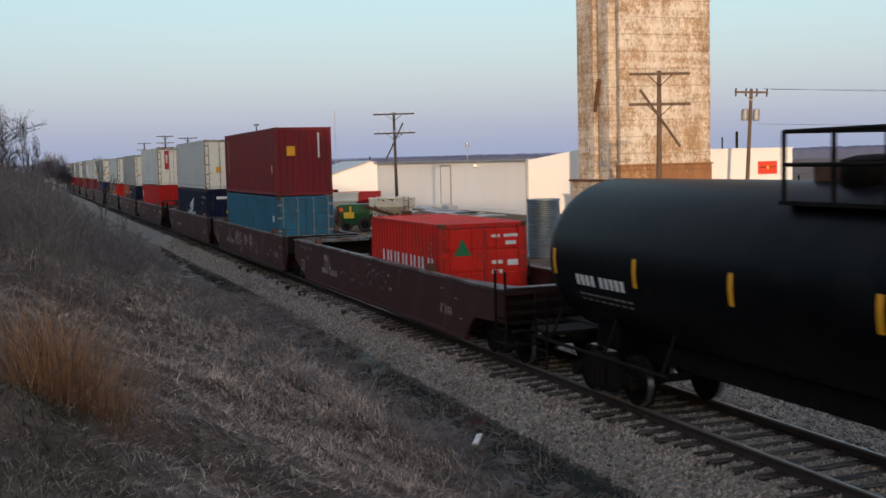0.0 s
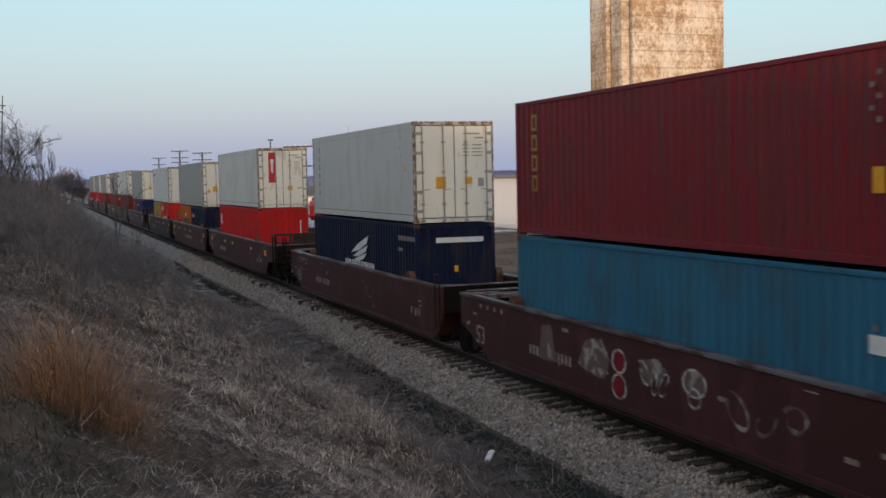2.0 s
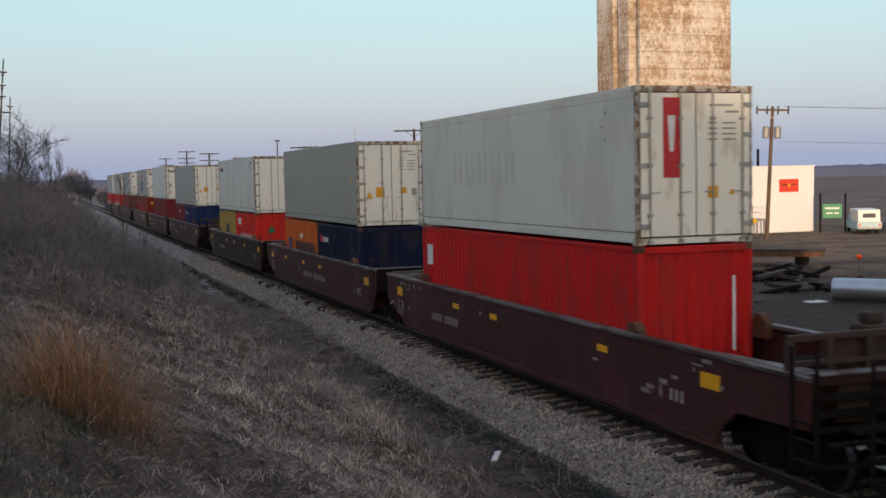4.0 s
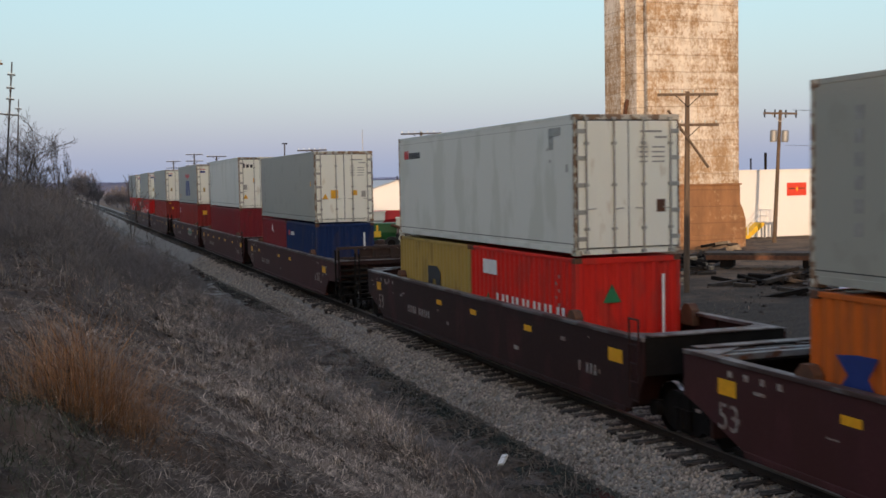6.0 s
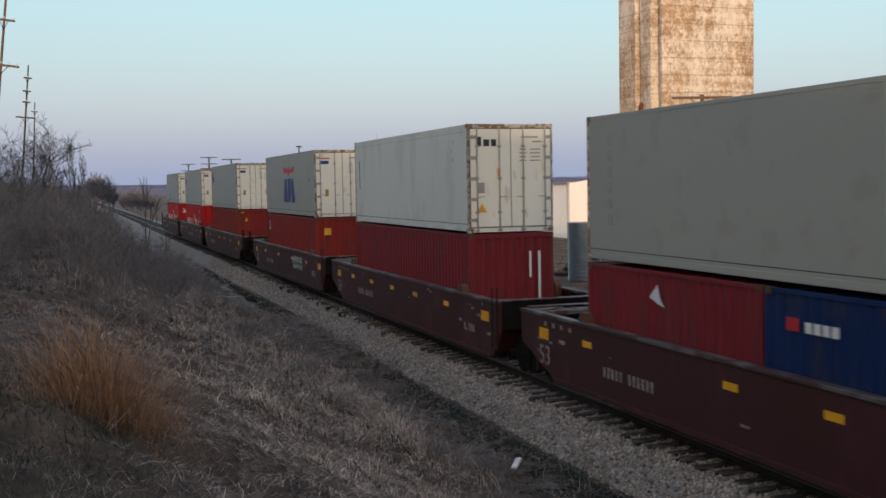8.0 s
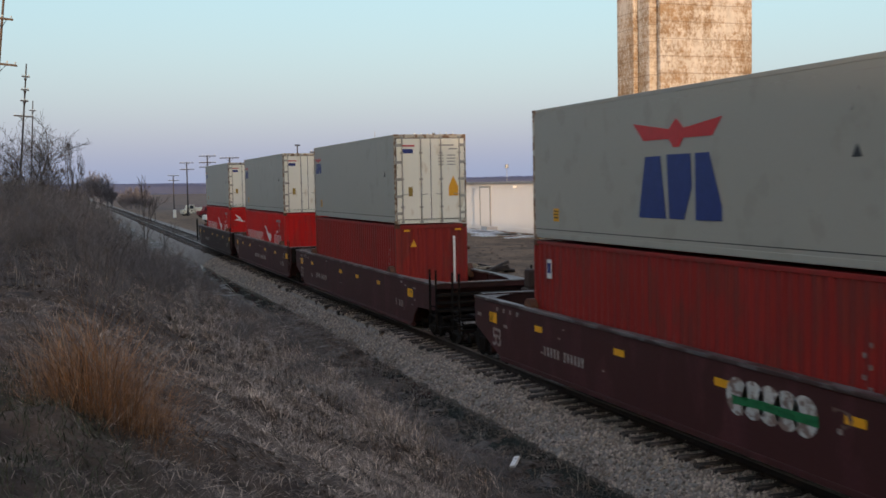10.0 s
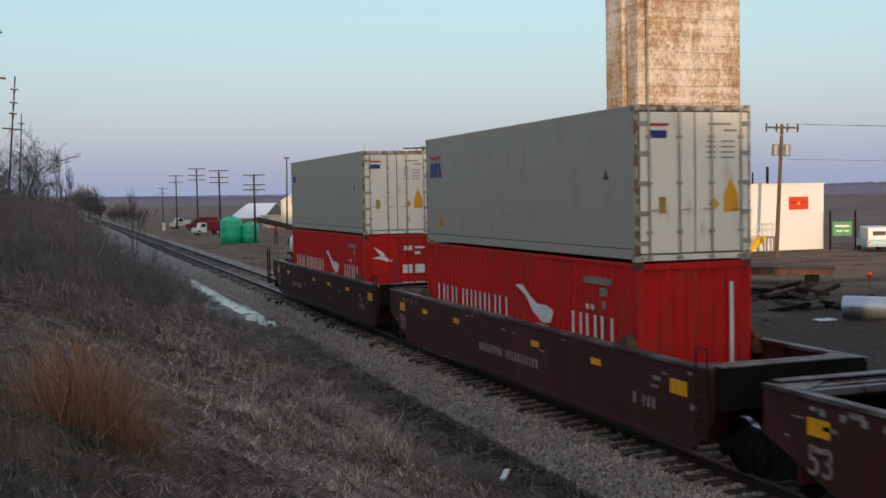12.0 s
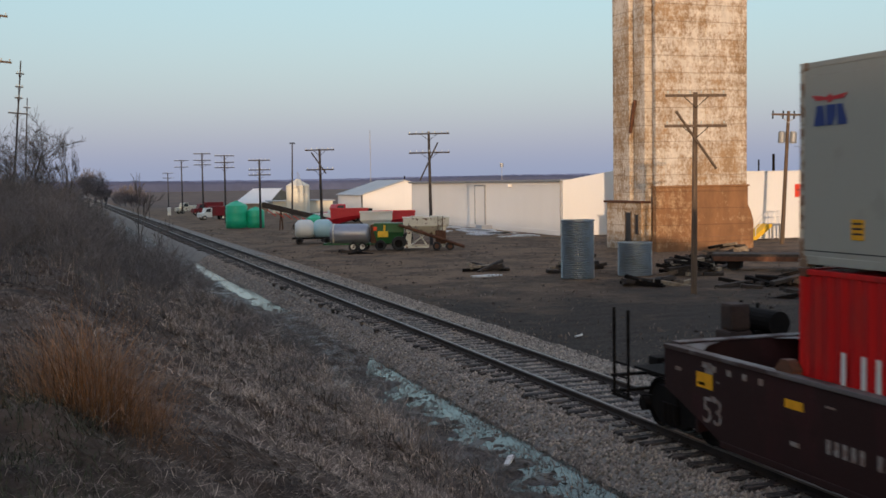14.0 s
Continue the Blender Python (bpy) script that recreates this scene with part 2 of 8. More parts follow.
def height(x, y):
    x, y = np.asarray(x, dtype=float), np.asarray(y, dtype=float)
    keep = 0.12 + 0.88 * (1 - smooth01((y - 40) / 110))
    xe = x + 0.18 * ripple(x * 0, y, 1.9, 1) * smooth01((-2.5 - x) / 0.5) + (0.13 * ripple(x * 0, y, 0.7, 11) + 0.07 * ripple(x * 0, y, 0.23, 19)) * smooth01((-1.7 - x) / 0.4)
    left = np.interp(-xe, [0, 0.9, 1.2, 1.5, 1.78, 2.32, 2.45, 3.1, 3.6, 4.3, 5.0, 11.4, 14, 30, 4000], [-0.19, -0.195, -0.205, -0.255, -0.35, -0.72, -0.80, -0.765, -0.735, -0.66, -0.33, 3.0, 3.3, 3.6, 3.6])
    rise = np.where(-xe > 3.6, (left + 0.64) * keep - 0.64, left)
    left = np.where(-xe > 3.8, rise, left)
    toe = 0.32 * smooth01((y - 32) / 6) * smooth01((62 - y) / 8)
    left = np.where((-x > 1.5) & (-x < 2.45), np.interp(-xe + toe, [1.5, 1.78, 2.32, 2.45, 2.8], [-0.255, -0.35, -0.72, -0.80, -0.80]), left)
    floor = smooth01((-xe - 2.35) / 0.2) * smooth01((4.3 + xe) / 0.6)
    pool = smooth01((y - 14) / 3) * smooth01((33.6 - y) / 1.6)
    bar = smooth01((y - 32.6) / 1.8) * smooth01((46.5 - y) / 2)
    left = left + floor * (0.15 * bar - (0.040 - 0.042 * smooth01((-xe - 2.7) / 0.5)) * pool)
    right = np.interp(x, [0, 0.9, 1.25, 1.9, 3.3, 5, 4000], [-0.19, -0.195, -0.21, -0.33, -0.52, -0.58, -0.58])
    z = np.where(x < 0, left, right)
    rough = smooth01((np.abs(x) - 2.4) / 1.2)
    z = z + 0.06 * ripple(x, y, 0.62, 35) * smooth01((-4.2 - x) / 0.8) * smooth01((x + 10.0) / 1.5)
    z = z + rough * (0.07 * ripple(x, y, 0.8, 2) + 0.06 * ripple(x, y, 0.31, 3)) * np.where(x < 0, 1.0, 0.55)
    z = z + smooth01((-x - 4) / 3) * (0.14 * ripple(x, y, 2.7, 4) + 0.10 * ripple(x, y, 1.5, 33)) * keep
    z = z + (0.05 * ripple(x, y, 0.33, 6) + 0.04 * ripple(x, y * 0.6, 0.95, 8) + 0.055 * ripple(x * 0.5, y, 0.15, 23)) * smooth01((-2.3 - x) / 0.35) * smooth01((x + 4.2) / 0.7)
    z = z + 0.018 * (1 - rough) * ripple(x, y, 0.13, 5)
    z = z + (0.05 * ripple(0.8 * x + 0.6 * y, 0.6 * x - 0.8 * y, 0.27, 47) + 0.03 * ripple(0.5 * x - 0.9 * y, 0.9 * x + 0.5 * y, 0.11, 48)) * smooth01((-2.6 - x) / 0.3) * smooth01((x + 4.6) / 0.5)
    # Out-of-view hill, added to keep the sun off the train and near yard.
    ridge = smooth01((-50 - x) / 22) * smooth01((x + 320) / 60) * smooth01((190 - y) / 40) * smooth01((y + 175) / 40)
    return z + (17.9 + 1.0 * smooth01((y + 95) / 15)) * ridge


def ground_material():
    m = bpy.data.materials.new("soil, gravel and dead grass")
    m.use_nodes = True
    nt = m.node_tree
    bsdf = nt.nodes["Principled BSDF"]
    tc, sep = nt.nodes.new("ShaderNodeTexCoord"), nt.nodes.new("ShaderNodeSeparateXYZ")
    nt.links.new(tc.outputs["Object"], sep.inputs[0])

    def nz(s, d=6.0):
        n = nt.nodes.new("ShaderNodeTexNoise")
        n.inputs["Scale"].default_value, n.inputs["Detail"].default_value = s, d
        nt.links.new(tc.outputs["Object"], n.inputs["Vector"])
        return n.outputs["Fac"]

    def math_node(op, a, b, c=None):
        n = nt.nodes.new("ShaderNodeMath")
        n.operation = op
        for i, v in enumerate((a, b, c)):
            if v is None:
                continue
            if isinstance(v, bpy.types.NodeSocket):
                nt.links.new(v, n.inputs[i])
            else:
                n.inputs[i].default_value = v
        return n.outputs[0]

    def rng(v, lo, hi):
        n = nt.nodes.new("ShaderNodeMapRange")
        n.inputs["From Min"].default_value, n.inputs["From Max"].default_value = lo, hi
        nt.links.new(v, n.inputs[0])
        return n.outputs[0]

    def mix(f, a, b):
        n = nt.nodes.new("ShaderNodeMix")
        n.data_type = "RGBA"
        for sock, v in ((n.inputs[0], f), (n.inputs[6], a), (n.inputs[7], b)):
            if isinstance(v, bpy.types.NodeSocket):
                nt.links.new(v, sock)
            else:
                sock.default_value = (*v, 1) if isinstance(v, tuple) else v
        return n.outputs[2]

    n1, n2, n3, n4 = nz(0.35), nz(2.2), nz(14.0), nz(0.06)
    x = math_node("MULTIPLY_ADD", n2, 0.9, math_node("SUBTRACT", sep.outputs[0], 0.45))
    bank = mix(rng(n2, 0.35, 0.65), (0.034, 0.024, 0.019), (0.105, 0.073, 0.054))
    mud = mix(rng(n3, 0.4, 0.6), (0.024, 0.019, 0.015), (0.098, 0.074, 0.055))
    stone = mix(rng(n3, 0.3, 0.7), (0.12, 0.11, 0.10), (0.28, 0.26, 0.23))
    yard = mix(rng(n1, 0.42, 0.6), mix(rng(n2, 0.35, 0.6), (0.050, 0.033, 0.022), (0.135, 0.090, 0.057)), mix(rng(n3, 0.35, 0.65), (0.105, 0.068, 0.043), (0.25, 0.163, 0.102)))
    field = mix(rng(n4, 0.4, 0.6), (0.10, 0.073, 0.066), (0.155, 0.115, 0.092))
    soft = rng(math_node("MULTIPLY_ADD", n1, 3.2, math_node("MULTIPLY_ADD", n2, 1.6, math_node("SUBTRACT", sep.outputs[0], 2.4))), -6.0, -5.2)
    col = mix(soft, bank, mud)
    narrow = math_node("MULTIPLY", rng(sep.outputs[1], 32, 38), rng(math_node("MULTIPLY", sep.outputs[1], -1.0), -62, -54))
    stony = rng(math_node("MULTIPLY_ADD", narrow, -0.32, x), -2.6, -2.45)
    col = mix(stony, col, stone)
    wet = mix(rng(n3, 0.4, 0.62), (0.014, 0.011, 0.009), (0.056, 0.042, 0.032))
    yard = mix(rng(math_node("MULTIPLY_ADD", n1, 26.0, math_node("MULTIPLY_ADD", n2, 8.0, sep.outputs[1])), 56.0, 76.0), wet, yard)
    col = mix(rng(x, 2.7, 3.2), col, yard)
    near = math_node("MAXIMUM", rng(sep.outputs[1], 230, 300), rng(sep.outputs[0], 55, 75))
    near = math_node("MULTIPLY", near, rng(sep.outputs[0], 3, 6))
    col = mix(near, col, field)
    nt.links.new(col, bsdf.inputs["Base Color"])
    damp = math_node("MULTIPLY", math_node("SUBTRACT", soft, stony), rng(n2, 0.42, 0.58))
    damp = math_node("MAXIMUM", damp, 0.0)
    nt.links.new(math_node("MULTIPLY_ADD", damp, -0.5, 0.9), bsdf.inputs["Roughness"])
    nt.links.new(math_node("MULTIPLY_ADD", damp, 0.3, 0.2), bsdf.inputs["Specular IOR Level"])
    b = nt.nodes.new("ShaderNodeBump")
    b.inputs["Strength"].default_value, b.inputs["Distance"].default_value = 0.6, 0.04
    nt.links.new(math_node("MULTIPLY_ADD", n3, 1.0, n2), b.inputs["Height"])
    nt.links.new(b.outputs[0], bsdf.inputs["Normal"])
    return m


M["ground"] = ground_material()


def axis_steps(marks):
    out = []
    for lo, hi, step in marks:
        out += list(np.arange(lo, hi - step * 0.01, step))
    return np.array(out + [marks[-1][1]])


def build_ground():
    xs = axis_steps([(-3000, -400, 400), (-400, -100, 20), (-100, -20, 4), (-20, -13, 0.5), (-13, -1.4, 0.11), (-1.4, 1.6, 0.3), (1.6, 4, 0.2), (4, 24, 1.0), (24, 100, 8), (100, 400, 50), (400, 4000, 600)])
    ys = axis_steps([(-3000, -200, 400), (-200, -20, 6), (-20, 4, 1.0), (4, 22, 0.12), (22, 45, 0.2), (45, 90, 0.5), (90, 200, 2.5), (200, 500, 20), (500, 4800, 430)])
    gx, gy = np.meshgrid(xs, ys)
    v = np.stack([gx, gy, height(gx, gy)], -1).reshape(-1, 3)
    n, k = len(xs), len(ys)
    i = (np.arange(k - 1)[:, None] * n + np.arange(n - 1)[None, :]).ravel()
    ob = indexed("ground", v, np.stack([i, i + 1, i + n + 1, i + n], -1), "ground")
    ob.data.shade_smooth()
    tagged(ob, "rough ground with a dead grass bank, gravel bed and muddy yard", "ground", "", "structure")


build_ground()

# ---- ditch water ----


def water_material():
    m = bpy.data.materials.new("still ditch water")
    m.use_nodes = True
    nt = m.node_tree
    b = nt.nodes["Principled BSDF"]
    b.inputs["Base Color"].default_value = (0.034, 0.042, 0.037, 1)
    b.inputs["Roughness"].default_value, b.inputs["IOR"].default_value = 0.11, 1.33
    b.inputs["Specular IOR Level"].default_value = 0.42
    n, bp = nt.nodes.new("ShaderNodeTexNoise"), nt.nodes.new("ShaderNodeBump")
    n.inputs["Scale"].default_value = 8.0
    bp.inputs["Strength"].default_value, bp.inputs["Distance"].default_value = 0.6, 0.02
    nt.links.new(n.outputs["Fac"], bp.inputs["Height"])
    nt.links.new(bp.outputs[0], b.inputs["Normal"])
    return m


M["water"] = water_material()
M["snow"] = surface("old grey snow", (0.62, 0.64, 0.66), 0.7, var=0.12, scale=3, wear=((0.2, 0.18, 0.16), 0.2, 5))


def build_water(y0, y1, wide, label):
    ys = np.arange(y0, y1 + 0.01, 0.5)
    taper = np.sqrt(np.clip((ys - y0) / 3, 0, 1)) * np.clip((y1 - ys) / 8, 0, 1) ** 0.9
    b = -2.25 + 0.05 * ripple(ys * 0, ys, 0.8, 9)
    a = b - 0.05 - (wide + 0.2 * ripple(ys * 0, ys, 1.2, 7)) * taper
    v = [(p, y, DITCH) for p, y in zip(a, ys)] + [(q, y, DITCH) for q, y in zip(b, ys)]
    n = len(ys)
    sheet_mesh("water", v, [(i, i + n, i + n + 1, i + 1) for i in range(n - 1)], "water", "structure", label, "water", True)


build_water(12, 33.6, 2.1, "shallow standing water in the trackside ditch")
build_water(45, 80, 0.9, "narrow strip of water further along the ditch")

# ---- track ----
M["brake_rust"] = surface("brown grimy cast iron", (0.045, 0.024, 0.017), 0.8, 0.1, var=0.4, scale=4)
M["sleeper"] = surface("weathered grey brown timber", (0.115, 0.088, 0.072), 0.85, var=0.4, scale=5, fine=60, bump=0.5, stretch=(1, 6, 6), wear=((0.02, 0.017, 0.015), 0.4, 3))
M["rail_top"] = surface("worn rail head", (0.20, 0.175, 0.155), 0.42, 0.7, var=0.15, scale=2)
M["stone"] = surface("grey crushed ballast stone", (0.30, 0.255, 0.215), 0.9, var=0.25, scale=2, fine=30, island=0.6)


def build_track():
    track = thing("railway_track", "straight railway track on timber sleepers in grey gravel", "railway track", kind="structure")
    for s in (-1, 1):
        x = s * 0.755
        head = [(x - 0.036, -0.035), (x - 0.036, -0.008), (x - 0.028, 0), (x + 0.028, 0), (x + 0.036, -0.008), (x + 0.036, -0.035)]
        web = [(x - 0.07, -0.165), (x + 0.07, -0.165), (x + 0.07, -0.15), (x + 0.012, -0.13), (x + 0.012, -0.045), (x + 0.034, -0.036), (x - 0.034, -0.036), (x - 0.012, -0.045), (x - 0.012, -0.13), (x - 0.07, -0.15)]
        rail = part("rail", prism(bmesh.new(), web, -60, 900, "y"), "rail_side", track, "rusty steel rail with a bright head")
        part("rail_head", prism(bmesh.new(), head, -60, 900, "y"), "rail_top", rail)
    # sleepers
    rnd = random.Random(5)
    forms = []
    for k in range(4):
        bm = box(bmesh.new(), -1.27 - 0.07 * k, 1.30, -0.115, 0.115, -0.17, 0, bevel=0.03)
        for v in bm.verts:
            v.co += Vector((rnd.uniform(-0.03, 0.03), rnd.uniform(-0.012, 0.012), rnd.uniform(-0.008, 0.008)))
        forms.append(bm)
    first = []
    for k, bm in enumerate(forms):
        first.append(part("sleeper", bm, "sleeper", track))
        first[-1].matrix_basis = pose(rnd.uniform(-0.06, 0.06), 9.0 + 0.52 * k, -0.166, 0, 0, rnd.uniform(-1.5, 1.5))
    for k in range(4, 300):
        share("sleeper", first[k % 4], track, pose(rnd.uniform(-0.12, 0.09), 9.0 + 0.52 * k + rnd.uniform(-0.05, 0.05), -0.166 + rnd.uniform(-0.02, 0.002), 0, 0, rnd.uniform(-1.8, 1.8)))
    bm = bmesh.new()
    for k in [*range(-90, 0), *range(300, 1000)]:
        box(bm, -1.3, 1.3, 9 + 0.52 * k - 0.115, 9 + 0.52 * k + 0.115, -0.34, -0.166)
    tagged(part("far_sleepers", bm, "sleeper", track), kind="stuff")
    bm = bmesh.new()
    for k in range(0, 110):
        for s in (-1, 1):
            y = 9 + 0.52 * k
            box(bm, s * 0.755 - 0.17, s * 0.755 + 0.17, y - 0.09, y + 0.09, -0.168, -0.152)
            for q in (-0.095, 0.095):
                box(bm, s * 0.755 + q - 0.014, s * 0.755 + q + 0.014, y - 0.03, y, -0.153, -0.12)
    tagged(part("plates_and_spikes", bm, "rail_side", track), kind="stuff")
    return track


build_track()


def build_ballast():
    rng = np.random.default_rng(3)
    n = 100000
    x = rng.uniform(-2.8, 3.2, n)
    y = 9 + 70 * rng.random(n) ** 1.7
    side = np.abs(x)
    keep = ~((np.abs(x) < 1.34) & (np.abs((y - 9.0 + 0.26) % 0.52 - 0.26) < 0.15)) & (rng.random(n) < np.where(x < -1.25, 1.0, np.where(x > 1.3, 0.6, 0.75))) & (rng.random(n) > np.clip((-2.25 - x + 0.32 * smooth01((y - 32) / 6) * smooth01((62 - y) / 8)) / 0.45, 0, 0.96))
    x, y = x[keep], y[keep]
    n = len(x)
    r = rng.uniform(0.02, 0.045, n)
    z = height(x, y) + np.where(np.abs(x) < 1.3, 0.0, 0.006)
    base = np.array([(1, 0, 0), (0, 1, 0), (-1, 0, 0), (0, -1, 0), (0, 0, 1), (0, 0, -1)], dtype=float)
    v = base[None] * r[:, None, None] * rng.uniform(0.6, 1.35, (n, 6, 3)) + rng.normal(0, 0.25, (n, 6, 3)) * r[:, None, None]
    ang = rng.uniform(0, 6.28, n)
    c, s = np.cos(ang)[:, None], np.sin(ang)[:, None]
    v = np.stack([v[..., 0] * c - v[..., 1] * s, v[..., 0] * s + v[..., 1] * c, v[..., 2]], -1) + np.stack([x, y, z], -1)[:, None, :]
    f = np.array([(0, 1, 4), (1, 2, 4), (2, 3, 4), (3, 0, 4), (1, 0, 5), (2, 1, 5), (3, 2, 5), (0, 3, 5)])
    ob = indexed("ballast_stones", v.reshape(-1, 3), (f[None] + 6 * np.arange(n)[:, None, None]).reshape(-1, 3), "stone")
    tagged(ob, "loose grey crushed stones of the track bed", "gravel", "", "stuff")


build_ballast()

# ---- train ----
SPEED = 17.97
MOVERS, AXLES = [], []


def rides(ob, y, z=0.0):
    ob.matrix_basis = pose(0, y, z)
    MOVERS.append((ob, y, z))
    return ob


def bogie(parent, y, name="bogie"):
    """A two-axle bogie: cast side frames, springs and two wheelsets."""
    b = new(name)
    b.parent, b.matrix_basis = parent, pose(0, y, 0)
    for s in (-1, 1):
        bm = bmesh.new()
        out = [(-1.15, 0.36), (-1.15, 0.56), (-0.75, 0.62), (-0.45, 0.86), (0.45, 0.86), (0.75, 0.62), (1.15, 0.56), (1.15, 0.36), (0.7, 0.38), (0.4, 0.18), (-0.4, 0.18), (-0.7, 0.38)]
        prism(bm, out, s * 1.0 - 0.07, s * 1.0 + 0.07, "x")
        part("side_frame", bm, "dark_iron", b)
        bm = bmesh.new()
        for q in (-0.18, 0, 0.18):
            rod(bm, (s * 1.09, q, 0.26), (s * 1.09, q, 0.60), 0.075, 10)
        part("spring", bm, "dark_iron", b)
        for q in (-0.86, 0.86):
            bm = bmesh.new()
            rod(bm, (s * 1.0, q, 0.46), (s * 1.2, q, 0.46), 0.13, 14)
            part("bearing_cap", bm, "dark_iron", b)
    part("bolster", boxes((-1.1, 1.1, -0.2, 0.2, 0.55, 0.85)), "dark_iron", b)
    for q in (-0.86, 0.86):
        bm = bmesh.new()
        rod(bm, (-1.0, 0, 0), (1.0, 0, 0), 0.08, 12)
        for s in (-1, 1):
            turned(bm, [(0, -0.03), (0.38, -0.03), (0.40, -0.065), (0.455, -0.065), (0.46, 0.065), (0.49, 0.075), (0.49, 0.1), (0.40, 0.1), (0.37, 0.04), (0, 0.05)], 28, Matrix.Translation((s * 0.76, 0, 0)) @ Matrix.Rotation(radians(-90 * s), 4, "Y"))
        w = part("wheelset", bm, "dark_iron", b)
        w.matrix_basis = pose(0, q, 0.46)
        AXLES.append((w, q))
        for s in (-1, 1):
            bm = bmesh.new()
            turned(bm, [(0.462, -0.06), (0.466, 0.05), (0.452, 0.05), (0.452, -0.06), (0.462, -0.06)], 28, Matrix.Translation((s * 0.76, 0, 0)) @ Matrix.Rotation(radians(-90 * s), 4, "Y"))
            part("tread", bm, "steel_bright", w, "polished wheel tread")
    return b


def text_part(words, size, material, parent, m, name="number"):
    c = bpy.data.curves.new("text", "FONT")
    c.body, c.size, c.extrude = words, size, 0.004
    c.align_x, c.align_y = "CENTER", "CENTER"
    tmp = new("text", c)
    me = bpy.data.meshes.new_from_object(tmp.evaluated_get(bpy.context.evaluated_depsgraph_get()))
    bpy.data.objects.remove(tmp)
    me.materials.clear()
    me.materials.append(M[material])
    ob = new(name, me)
    ob.parent, ob.matrix_basis = parent, m
    return ob


NEAR_SIDE = Matrix(((0, 0, -1, 0), (-1, 0, 0, 0), (0, 1, 0, 0), (0, 0, 0, 1)))   # text on the -x face, read from -x


def side_bars(rows, x, material, parent, name="stencil", label=""):
    """Flat marks on the -x face: (y0, y1, z0, z1)."""
    for y0, y1, z0, z1 in rows:
        ob = part(name, boxes((x - 0.004, x, y0, y1, z0, z1)), material, parent, label)
    return ob


